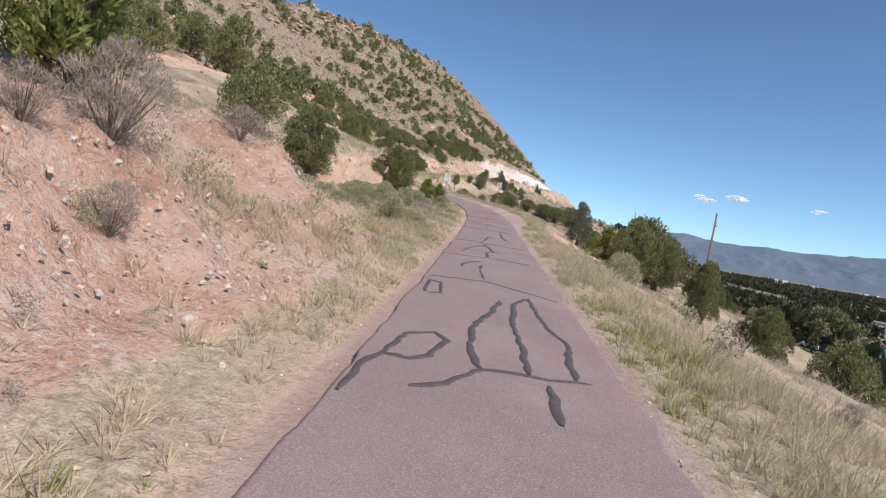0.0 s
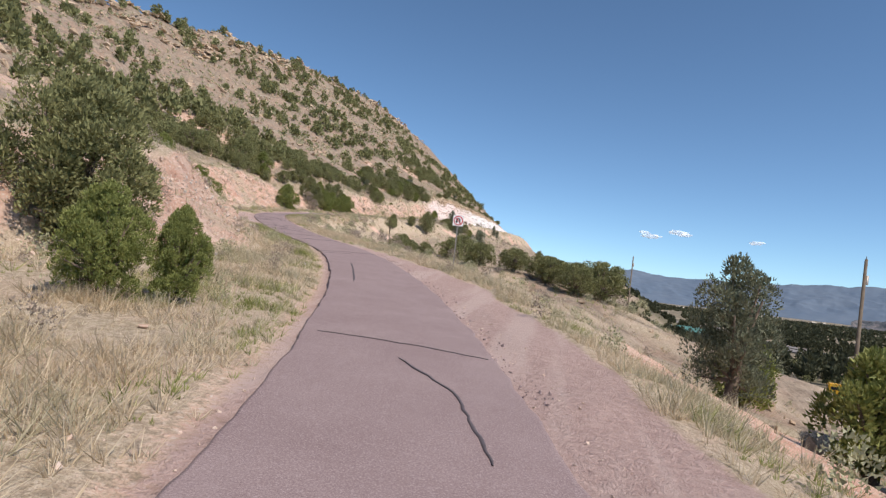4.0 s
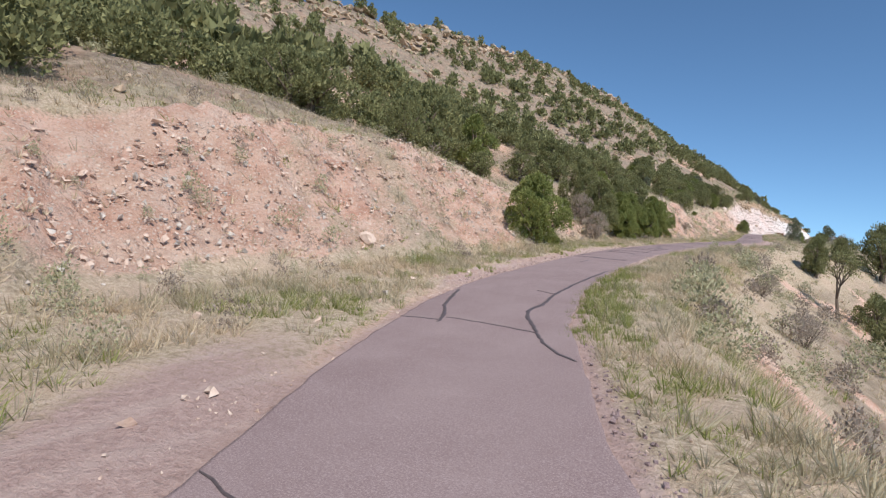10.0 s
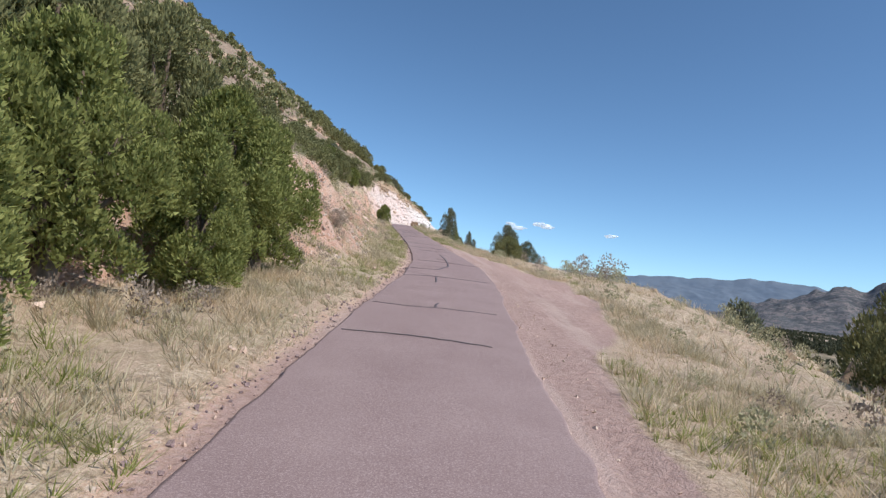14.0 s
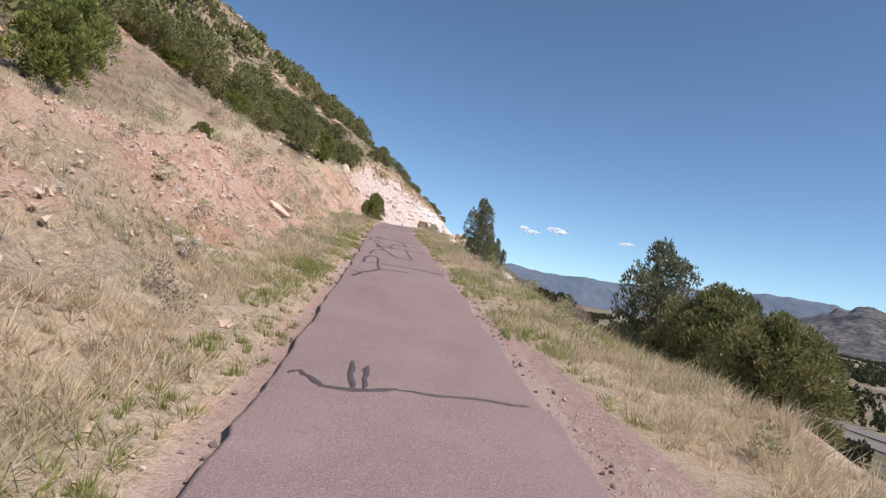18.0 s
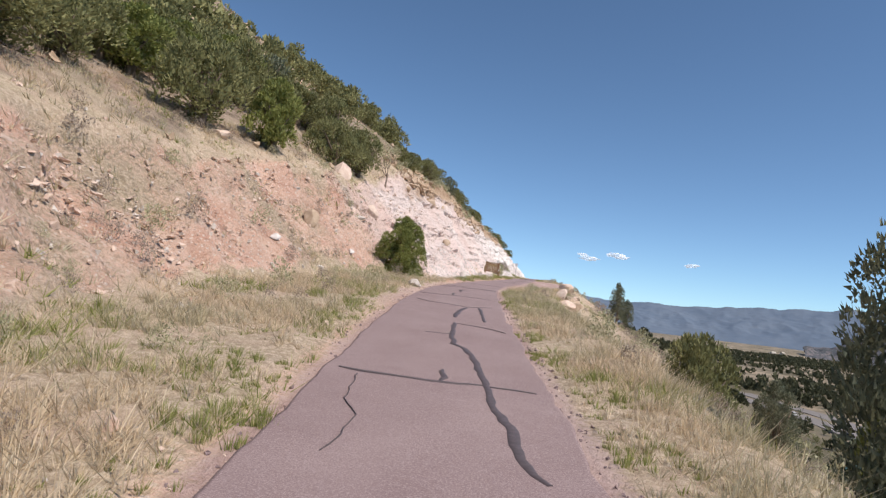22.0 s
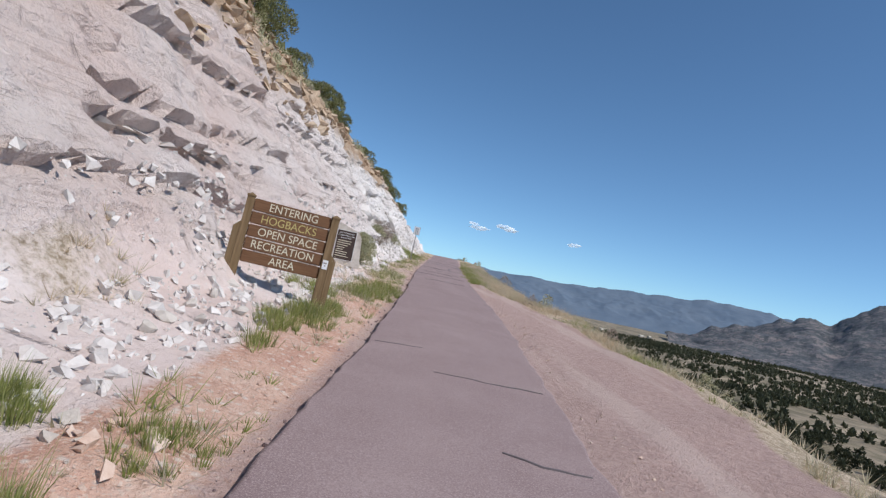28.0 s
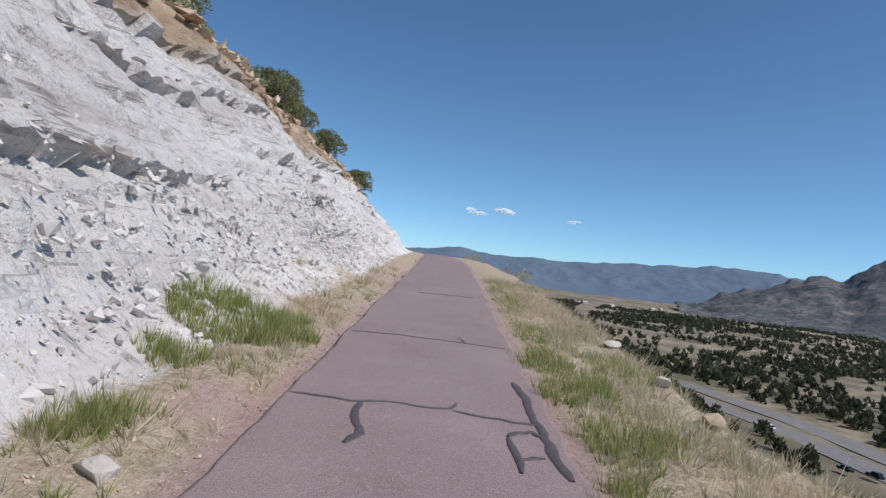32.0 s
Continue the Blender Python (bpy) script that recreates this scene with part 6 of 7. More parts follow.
def tufts(name, xs, ys, zs, hs, blades, width, mat, label, spread=0.35, seed=3):
    """Bent blades in tufts, joined into one mesh."""
    rng2 = np.random.default_rng(seed)
    n = len(xs)
    base = np.repeat(np.stack([xs, ys, zs], 1), blades, 0)
    H = np.repeat(hs, blades) * rng2.uniform(0.55, 1.15, n * blades)
    a = rng2.uniform(0, 2 * math.pi, n * blades)
    lean = rng2.uniform(0.05, spread * 2, n * blades) * H
    d = np.stack([np.cos(a), np.sin(a), np.zeros_like(a)], 1)
    side = np.stack([-np.sin(a + 0.7), np.cos(a + 0.7), np.zeros_like(a)], 1) * (width * rng2.uniform(0.6, 1.4, n * blades))[:, None]
    root = base + d * (0.42 * H * rng2.uniform(0, 1, n * blades))[:, None] - np.array((0, 0, 0.02))
    tip = root + d * lean[:, None] + np.array((0, 0, 1)) * H[:, None]
    v = np.stack([root - side, root + side, tip], 1).reshape(-1, 3)
    f = np.arange(n * blades * 3).reshape(-1, 3)
    return tagged(new(name, tri_mesh(name, v, f, mat)), label, "grass", kind="stuff")


def strewn(n, y0, y1, u0, u1, seed):
    rng2 = np.random.default_rng(seed)
    y, u = rng2.uniform(y0, y1, n), rng2.uniform(u0, u1, n)
    x = axis_x(y) + u / axis_c(y)
    z, m, _ = land(x, y)
    return x, y, z, u, m, rng2


def grass_band(n, y0, y1, u0, u1, seed, far=False):
    x, y, z, u, m, rng2 = strewn(n, y0, y1, u0, u1, seed)
    cover = 1 - np.clip(np.maximum(np.maximum(m["soil"] * 0.88, m["marl"] * 1.3), m["gravel"] * 2.0), 0, 1)
    patch = np.clip(0.72 + 0.70 * fbm(x / 1.1, y / 1.1, 3, 101), 0.12, 1)
    keep = (rng2.uniform(0, 1, n) < cover * patch) & (np.abs(u) > HALF + 0.12)
    lush = fbm(x / 3.1, y / 3.1, 3, 102) + (0.55 + 0.35 * step(170, 195, y) * step(262, 240, y)) * step(3.4, 1.8, np.abs(u)) - 0.1 + 0.25 * step(255, 275, y) * (u < 0)
    pick = rng2.uniform(0, 1, n)
    green = (lush > 0.42) & (pick < 0.6)
    sere = ~green & (fbm(x / 2.2, y / 2.2, 3, 103) + 0.5 * pick > 0.35)
    hs = (0.10 + 0.30 * rng2.uniform(0, 1, n) ** 1.7 * (0.45 + 0.55 * step(HALF, HALF + 1.4, np.abs(u)))) * (0.6 + 0.5 * patch)
    for sel, mat, nm, lab in ((keep & ~green & ~sere, M_STRAW, "dry_grass", "tan dry grass on the verges"), (keep & sere, M_SERE, "dry_grass", "grey-green dry grass on the verges"),
                              (keep & green, M_GREEN, "green_grass", "fresh green grass along the road")):
        if sel.sum():
            tufts(nm, x[sel], y[sel], z[sel], hs[sel] * (1.0 if nm == "dry_grass" else 0.85), 8 if far else 12, 0.014 if far else 0.0075, mat, lab, 0.75, seed=seed)


for k in range(4):
    y0 = 1 + 92 * k
    grass_band(19000, y0, y0 + 92, -5.6, -1.6, 200 + k)
    grass_band(19000, y0, y0 + 92, 1.6, 5.6, 210 + k)
grass_band(52000, 0, 300, -22, -5.6, 220, True)
grass_band(34000, 0, 400, 5.6, 20, 221, True)

# greener, taller clumps
GX, GY, GH = [], [], []
clump_rng = random.Random(8)


def clump(y, u, r, h, n):
    for _ in range(n):
        a, q = clump_rng.uniform(0, 6.283), r * math.sqrt(clump_rng.random())
        x, yy = at(y + q * math.sin(a), u + q * math.cos(a) * 0.8)
        GX.append(x), GY.append(yy), GH.append(h * clump_rng.uniform(0.6, 1.15) * (1.1 - 0.5 * q / r))


clump(203.6, -2.3, 0.5, 0.34, 40)
clump(245.9, -3.6, 0.3, 0.35, 22)
clump(351.0, -3.0, 1.4, 0.5, 200)
clump(348.5, -3.1, 0.5, 0.4, 40)
clump(346.1, -2.7, 0.5, 0.4, 35)
clump(85.9, -2.4, 0.6, 0.45, 50)
clump(87.4, -2.5, 0.5, 0.4, 40)
clump(88.9, -2.3, 0.4, 0.35, 30)
clump(80.5, -2.4, 0.7, 0.32, 60)
clump(68.5, -2.7, 0.55, 0.45, 60)
clump(79.5, -3.0, 0.9, 0.3, 60)
clump(100.5, -3.5, 0.35, 0.4, 30)
clump(188.4, -2.9, 0.6, 0.4, 40)
clump(120.3, -4.3, 1.0, 0.45, 80)
clump(42.0, -2.6, 0.45, 0.4, 30)
clump(40.9, -2.7, 0.4, 0.35, 30)
clump(28.3, -4.3, 0.8, 0.5, 50)
clump(25.6, -3.0, 0.5, 0.4, 30)
clump(215.6, -2.3, 0.8, 0.22, 60)
clump(219.0, -2.2, 0.9, 0.22, 60)
for k in range(28):
    clump(186 + 1.9 * k, -2.2 - 0.3 * math.sin(1.9 * k), 0.75, 0.20 + 0.06 * math.sin(k * 2.7), 34)
for k in range(12):
    clump(74 + 1.6 * k, -2.5 - 0.5 * math.sin(2.1 * k), 0.8, 0.28, 36)
for k in range(14):
    clump(112 + 2.4 * k, -3.0 - 0.6 * math.sin(1.3 * k), 0.7, 0.24, 22)
for k in range(24):
    clump(200 + 2.4 * k, 2.1 + 0.35 * math.sin(1.7 * k), 0.6, 0.20, 22)
for k in range(46):
    clump(278 + 39 * clump_rng.random(), -2.1 - 1.3 * clump_rng.random() ** 1.5, clump_rng.uniform(0.2, 0.75), clump_rng.uniform(0.2, 0.5), int(clump_rng.uniform(8, 42)))
for k in range(14):
    clump(318 + 24 * clump_rng.random(), -2.2 - 1.1 * clump_rng.random(), clump_rng.uniform(0.15, 0.4), clump_rng.uniform(0.15, 0.3), 14)
for k in range(12):
    clump(330 + 1.9 * k, 2.15 + 0.25 * math.sin(2.2 * k), 0.8, 0.34, 45)
for k in range(9):
    clump(112.5 + 1.7 * k, 2.1, 0.9, 0.28, 50)
GX, GY, GH = np.array(GX), np.array(GY), np.array(GH)
tufts("green_clumps", GX, GY, height(GX, GY), GH, 22, 0.0055, M_GREEN, "tall bright green grass clumps by the road", 0.3, 9)

# low brush and grass along the top of the marl cliff
x, y, z, u, m, rng2 = strewn(420, 282, 412, -14.5, -10.2, 317)
CLIFF_BRUSH = [(a, b, c - 0.06, w, w * 0.8) for a, b, c, w in zip(x, y, z, rng2.uniform(0.4, 1.2, len(x)))]
scatter_sprigs("cliff_brush", CLIFF_BRUSH, M_SAGE, "low brush along the top of the marl cliff", "bushes", 170, 0.06, lobes=5, seed=318)
x, y, z, u, m, rng2 = strewn(420, 176, 370, 7.5, 24, 324)
keep = m["gravel"] < 0.2
spots = [(a, b, c - 0.08, w, w * 0.8) for a, b, c, w in zip(x[keep], y[keep], z[keep], 0.5 + 1.3 * rng2.uniform(0, 1, keep.sum()) ** 1.8)]
scatter_sprigs("slope_brush", spots[::2], M_TWIG, "dry grey brush on the brink of the slope", "bushes", 420, 0.036, lobes=8, seed=325)
scatter_sprigs("slope_brush", spots[1::2], M_SAGE, "grey-green brush on the brink of the slope", "bushes", 420, 0.036, lobes=8, seed=326)
# small sage and twig bushes on the banks and slopes
for nm, mat, lab, seed, n in (("sage_bushes", M_SAGE, "small grey-green sage bushes dotted over the banks", 301, 1500), ("dry_bushes", M_TWIG, "small dry brown bushes dotted over the banks", 302, 700)):
    x, y, z, u, m, rng2 = strewn(n * 2, 2, 420, -42, 34, seed)
    near = np.exp(-np.abs(u) / 16)
    keep = (np.abs(u) > 3.4) & (m["gravel"] < 0.1) & (rng2.uniform(0, 1, n * 2) < near * 1.1) & (m["marl"] < 0.5)
    spots = [(a, b, c - 0.04, w * 0.85, w * 0.65) for a, b, c, w in zip(x[keep], y[keep], z[keep], rng2.uniform(0.35, 1.05, keep.sum()))]
    scatter_sprigs(nm, spots, mat, lab, "bushes", 260, 0.044, lobes=5, seed=seed)


x, y, z, u, m, rng2 = strewn(1500, 2, 300, -12, -3.0, 321)
keep = (m["marl"] < 0.5) & (m["gravel"] < 0.3) & (rng2.uniform(0, 1, len(x)) < 0.75)
spots = [(a, b, c - 0.04, w, w * 0.8) for a, b, c, w in zip(x[keep], y[keep], z[keep], 0.22 + 0.65 * rng2.uniform(0, 1, keep.sum()) ** 2)]
for q, mat, lab in ((0, M_SAGE, "small sage tufts growing on the cut banks"), (1, M_TWIG, "small dry twiggy tufts growing on the cut banks")):
    scatter_sprigs("bank_bushes", spots[q::2], mat, lab, "bushes", 230, 0.038, lobes=6, seed=322 + q)
x, y, z, u, m, rng2 = strewn(820, 84, 168, 4.2, 42, 311)
keep = (m["gravel"] < 0.2) & ((y < 146) | (u > 15))
spots = [(a, b, c - 0.05, w, w * 0.7) for a, b, c, w in zip(x[keep], y[keep], z[keep], rng2.uniform(0.4, 1.5, keep.sum()))]
scatter_sprigs("gully_brush", spots[::2], M_TWIG, "dry grey brush over the side of the gully", "bushes", 300, 0.042, lobes=5, seed=312)
scatter_sprigs("gully_brush", spots[1::2], M_SAGE, "grey-green brush over the side of the gully", "bushes", 300, 0.042, lobes=5, seed=313)
x, y, z, u, m, rng2 = strewn(1300, 196, 640, 24, 120, 314)
spots = [(a, b, c - 0.1, w, w * 0.75) for a, b, c, w in zip(x, y, z, 0.7 + 2.6 * rng2.uniform(0, 1, len(x)) ** 1.6)]
scatter_sprigs("slope_brush", spots[::2], M_JUNIPER, "low dark brush on the slope below the road", "bushes", 100, 0.09, lobes=4, seed=315)
scatter_sprigs("slope_brush", spots[1::2], M_SAGE, "grey-green brush on the slope below the road", "bushes", 100, 0.08, lobes=4, seed=316)


def stones(name, x, y, z, size, mat, label, seed, tumble=(1, 0.6, 0.6, 1.0), shape=(1, 1, 1)):
    """Angular broken stones: skewed blocks with uneven corners, half sunk, joined into one mesh."""
    rng2 = np.random.default_rng(seed)
    n = len(x)
    base = np.array([(i, j, k) for i in (-1, 1) for j in (-1, 1) for k in (-1, 1)], float) * 0.62
    quad = np.array([(0, 1, 3, 2), (4, 6, 7, 5), (0, 4, 5, 1), (2, 3, 7, 6), (0, 2, 6, 4), (1, 5, 7, 3)])
    v = base[None] * rng2.uniform(0.22, 1.25, (n, 8, 3)) * np.stack([np.ones(n), rng2.uniform(0.5, 1.0, n), rng2.uniform(0.35, 0.85, n)], 1)[:, None]
    v = v * np.array(shape)
    q = rng2.normal(0, 1, (n, 4)) * np.array(tumble)
    q[:, 0] = np.where(tumble[3] < 0.5, 1.0, q[:, 0])
    q /= np.linalg.norm(q, axis=1, keepdims=True)
    w, i, j, k = q.T
    R = np.stack([1 - 2 * (j * j + k * k), 2 * (i * j - k * w), 2 * (i * k + j * w), 2 * (i * j + k * w), 1 - 2 * (i * i + k * k), 2 * (j * k - i * w),
                  2 * (i * k - j * w), 2 * (j * k + i * w), 1 - 2 * (i * i + j * j)], 1).reshape(n, 3, 3)
    v = np.einsum('nij,nkj->nki', R, v) * size[:, None, None]
    v += np.stack([x, y, z + 0.22 * size], 1)[:, None]
    f = (np.arange(n)[:, None, None] * 8 + quad[None]).reshape(-1, 4)
    return tagged(new(name, tri_mesh(name, v.reshape(-1, 3), f, mat)), label, "stones", kind="stuff")


x, y, z, u, m, rng2 = strewn(80000, 1, 300, -11.5, -2.2, 401)
keep = rng2.uniform(0, 1, len(x)) < np.clip(m["soil"], 0, 1) * 0.95 + 0.02
stones("red_stones", x[keep], y[keep], z[keep], (0.018 + 0.12 * rng2.uniform(0, 1, keep.sum()) ** 3.4) * (0.55 + 0.45 * step(14, 40, y[keep])), M_STONE_R, "loose pinkish stones on the red cut banks", 1)
x, y, z, u, m, rng2 = strewn(34000, 1, 300, -11.5, -2.4, 411)
keep = rng2.uniform(0, 1, len(x)) < np.clip(m["soil"], 0, 1) * 0.6 + 0.008
stones("pale_stones", x[keep], y[keep], z[keep], (0.02 + 0.13 * rng2.uniform(0, 1, keep.sum()) ** 3.2) * (0.55 + 0.45 * step(14, 40, y[keep])), M_STONE_W, "pale angular stones littering the red cut banks", 12)
# thin beds of broken rock that crop out near the top of the red banks
bed = np.random.default_rng(66)
by = bed.uniform(70, 290, 4400)
bf = bed.choice((0.48, 0.62, 0.76, 0.90), 4400) + 0.05 * fbm(by / 6, by * 0, 2, 67)
keep = fbm(by / 4.5, bf * 7, 3, 68) > 0.02 + 0.5 * (0.9 - bf)
by, bf = by[keep], bf[keep]
bu = -(HALF + curve(LEFT, 1, by) + curve(LEFT, 2, by) * bf) + bed.normal(0, 0.08, len(by))
bx = axis_x(by) + bu / axis_c(by)
stones("bank_ledges", bx, by, height(bx, by) + 0.02, 0.05 + (0.08 + 0.07 * step(90, 120, by)) * bed.uniform(0, 1, len(by)) ** 2.2, M_STONE_R, "thin broken ledges of pinkish rock in the cut banks", 13, (1, 0.14, 0.14, 0.2), (0.9, 1.7, 0.5))
x, y, z, u, m, rng2 = strewn(52000, 225, 380, -8, -2.4, 402)
keep = rng2.uniform(0, 1, len(x)) < step(0.5, 0.8, m["marl"]) * 0.75 * step(-6.4, -4.6, u)
stones("marl_stones", x[keep], y[keep], z[keep], 0.02 + 0.15 * rng2.uniform(0, 1, keep.sum()) ** 3.0, M_MARL, "pale rubble at the foot of the marl cliff", 2)
x, y, z, u, m, rng2 = strewn(9000, 1, 400, -60, 40, 403)
keep = (np.abs(u) > 9) & (rng2.uniform(0, 1, len(x)) < 0.5) & (m["marl"] < 0.2)
stones("hill_stones", x[keep], y[keep], z[keep], 0.08 + 0.45 * rng2.uniform(0, 1, keep.sum()) ** 3.0, M_STONE_T, "tan rocks scattered over the slopes", 3)
x, y, z, u, m, rng2 = strewn(11000, 60, 640, -150, -30, 404)
stones("slope_boulders", x, y, z, 0.2 + 1.3 * rng2.uniform(0, 1, len(x)) ** 3.2, M_STONE_T, "tan boulders strewn down the hogback", 4)
# ledges of tan rock along the hogback's crest
cy = rng.uniform(60, 760, 3600)
lev = rng.integers(0, 4, 3600)
keep = fbm(cy / 16, lev * 3.7, 3, 141) > -0.22 + 0.12 * lev
cy, lev = cy[keep], lev[keep]
cx = CREST_X + 1.5 + 7.0 * lev + rng.normal(0, 0.8, len(cy))
stones("ledge_rocks", cx, cy, height(cx, cy) + 0.2, 0.8 + 1.6 * rng.uniform(0, 1, len(cy)) ** 2, M_STONE_O, "broken ledges of orange-tan rock along the crest", 8, (1, 0.1, 0.1, 0.15), (0.9, 1.9, 0.75))
# orange blocks capping the marl cliff
x, y, z, u, m, rng2 = strewn(3400, 284, 420, -13.4, -8.8, 405)
keep = fbm(y / 5, u / 2, 2, 142) > -0.25
x, y, z = x[keep], y[keep], z[keep]
stones("cap_rocks", x, y, z, 0.10 + 0.48 * rng2.uniform(0, 1, len(x)) ** 2.0, M_STONE_O, "orange-tan blocks capping the marl cliff", 5, (1, 0.25, 0.25, 0.3), (1, 1.5, 0.6))
# broken ledges that stand out of the marl face
led = np.random.default_rng(55)
ly = np.repeat(np.arange(282, 400, 0.30), 3)
h0 = np.tile((3.0, 5.0, 6.6), len(ly) // 3)
on = led.uniform(0, 1, len(ly)) < np.tile((1.1, 0.6, 0.5), len(ly) // 3) * (0.45 + 0.75 * np.sin(ly * 0.33 + h0 * 2))
ly, h0 = ly[on], h0[on] + 0.5 * np.sin(ly[on] * 0.11 + h0[on]) + led.uniform(-0.05, 0.05, on.sum())
lu = np.full(len(ly), -11.5)
for q in np.arange(-11.5, -3.0, 0.12):
    lu = np.where(height(axis_x(ly) + q / axis_c(ly), ly) - axis_z(ly) > h0, q, lu)
ls = led.uniform(0.14, 0.36, len(ly))
lx = axis_x(ly) + lu / axis_c(ly)
lz, lm, _ = land(lx, ly)
lx = lx + 0.85 * crag_shift(lx, ly, lz, lm) - 0.02
stones("ledge_stones", lx, ly, axis_z(ly) + h0 - 0.05, ls, M_LEDGE, "broken pale ledges standing out of the marl cliff", 9, (1, 0.08, 0.08, 0.12), (0.8, 1.7, 0.42))
x, y, z, u, m, rng2 = strewn(3500, 1, 400, 1.45, 2.3, 406)
stones("verge_gravel", x, y, z, 0.012 + 0.03 * rng2.uniform(0, 1, len(x)) ** 2, M_STONE_R, "reddish gravel along the asphalt's edge", 6)
x, y, z, u, m, rng2 = strewn(3000, 1, 400, -2.2, -1.45, 407)
stones("verge_gravel", x, y, z, 0.012 + 0.03 * rng2.uniform(0, 1, len(x)) ** 2, M_STONE_R, "reddish gravel along the asphalt's edge", 7)

# crumbs of broken asphalt along the worn edges of the lane
for n, y0, y1, u0, u1, sd in ((1500, 118, 172, -2.05, -1.56, 441), (1100, 172, 390, -1.85, -1.56, 442), (900, 92, 112, 1.54, 1.95, 443), (1300, 190, 262, 1.54, 1.85, 444), (400, 50, 76, 1.5, 2.0, 445)):
    x, y, z, u, m, rng2 = strewn(n, y0, y1, u0, u1, sd)
    stones("asphalt_crumbs", x, y, z, 0.012 + 0.045 * rng2.uniform(0, 1, n) ** 2.5, M_ASPHALT, "crumbs of broken asphalt along the lane's edge", sd)
for n, y0, y1, u0, u1, sd in ((5200, 114, 146, -2.6, -1.58, 447), (2600, 244, 290, -2.2, -1.58, 448), (3200, 318, 350, -3.8, -1.6, 449)):
    x, y, z, u, m, rng2 = strewn(n, y0, y1, u0, u1, sd)
    stones("gravel", x, y, z, 0.010 + 0.030 * rng2.uniform(0, 1, n) ** 2.5, M_STONE_R, "loose pinkish gravel on the shoulder", sd)

# ---- the valley ----
M_HIGHWAY = plain_mat("grey_highway", (0.19, 0.175, 0.165), (0.25, 0.232, 0.22), 0.3, 0.9, bump=0, local=False)
M_POLE = plain_mat("pole_wood", (0.13, 0.10, 0.075), (0.20, 0.16, 0.12), 4, 0.9, bump=0.3)
M_YELLOW = plain_mat("bus_yellow", (0.72, 0.38, 0.03), (0.78, 0.43, 0.04), 2, 0.4, bump=0)
M_CARWHITE = plain_mat("white_paint", (0.74, 0.75, 0.76), (0.80, 0.80, 0.80), 2, 0.35, bump=0)
M_CARDARK = plain_mat("dark_paint", (0.02, 0.022, 0.03), (0.035, 0.036, 0.045), 2, 0.3, bump=0)
M_GLASS = plain_mat("dark_glass", (0.015, 0.018, 0.02), (0.02, 0.024, 0.028), 2, 0.1, bump=0)
M_TYRE = plain_mat("tyre", (0.015, 0.015, 0.015), (0.025, 0.025, 0.025), 8, 0.85, bump=0)
M_TAN = plain_mat("tan_sheet", (0.46, 0.38, 0.27), (0.54, 0.46, 0.34), 1.5, 0.7, bump=0.1)
M_TEAL = plain_mat("green_roof", (0.06, 0.17, 0.15), (0.085, 0.21, 0.19), 1.5, 0.5, bump=0.1)
M_WALL = plain_mat("pale_wall", (0.50, 0.45, 0.38), (0.58, 0.53, 0.45), 2, 0.85, bump=0.1)
M_FAR_HAZED = Mat("far_range_hazed", 1.0)
# the blue of distance haze is put into the base colour
M_FAR_HAZED.color(M_FAR_HAZED.ramp(M_FAR_HAZED.noise(0.004, 6, 0.7), (0.35, (0.11, 0.155, 0.215)), (0.65, (0.15, 0.195, 0.25))))
M_ROCKY_HAZED = Mat("rocky_range_hazed", 1.0)
# blue-grey haze is painted into the rock tones and the dark tree spots
rocky = M_ROCKY_HAZED.ramp(M_ROCKY_HAZED.noise(0.02, 8, 0.8), (0.36, (0.075, 0.086, 0.10)), (0.47, (0.125, 0.128, 0.138)), (0.56, (0.20, 0.18, 0.18)), (0.66, (0.29, 0.245, 0.235)))
M_ROCKY_HAZED.color(M_ROCKY_HAZED.mix(M_ROCKY_HAZED.ramp(M_ROCKY_HAZED.noise(0.055, 4, 0.8), (0.48, (0, 0, 0)), (0.55, (0.85, 0.85, 0.85))), rocky, (0.068, 0.082, 0.09)))
M_ROCKY_HAZED.bump(M_ROCKY_HAZED.noise(0.015, 8, 0.75), 0.7, 14.0)



def highway_strip(name, u0, u1, dz, mat, label):
    hy2 = np.arange(-150, 650, 4.0)
    hx2 = curve(HWY, 1, hy2)
    X2 = np.stack([hx2 + u0, hx2 + u0 + 0.01, hx2 + u1 - 0.01, hx2 + u1], 1)
    Y2 = np.stack([hy2] * 4, 1)
    Z2 = height((hx2 + 0.5 * (u0 + u1)), hy2)
    Z2 = np.convolve(np.pad(Z2, 6, 'edge'), np.ones(13) / 13, 'valid')
    Z2 = np.stack([Z2 + dz - 1.5, Z2 + dz, Z2 + dz, Z2 + dz - 1.5], 1)
    me2 = from_grid(name, X2, Y2, Z2, mat)
    me2.polygons.foreach_set("use_smooth", np.zeros(len(me2.polygons), bool))
    return tagged(new(name, me2), label, "road", kind="structure")


highway_strip("highway", -17, -4, 0.45, M_HIGHWAY, "grey two-lane carriageway far below")
highway_strip("highway", 3, 16, 0.45, M_HIGHWAY, "grey two-lane carriageway far below")


def wheel(parent, x, y, r):
    v, f = [], []
    tube(v, f, (x - 0.11, y, r), (x + 0.11, y, r), r, r, 12)
    w = part("wheel", mesh_of("wheel", v, f, M_TYRE), parent)
    v, f = [], []
    tube(v, f, (x - 0.12, y, r), (x + 0.12, y, r), r * 0.5, r * 0.5, 8)
    part("rim", mesh_of("rim", v, f, M_STEEL), w)


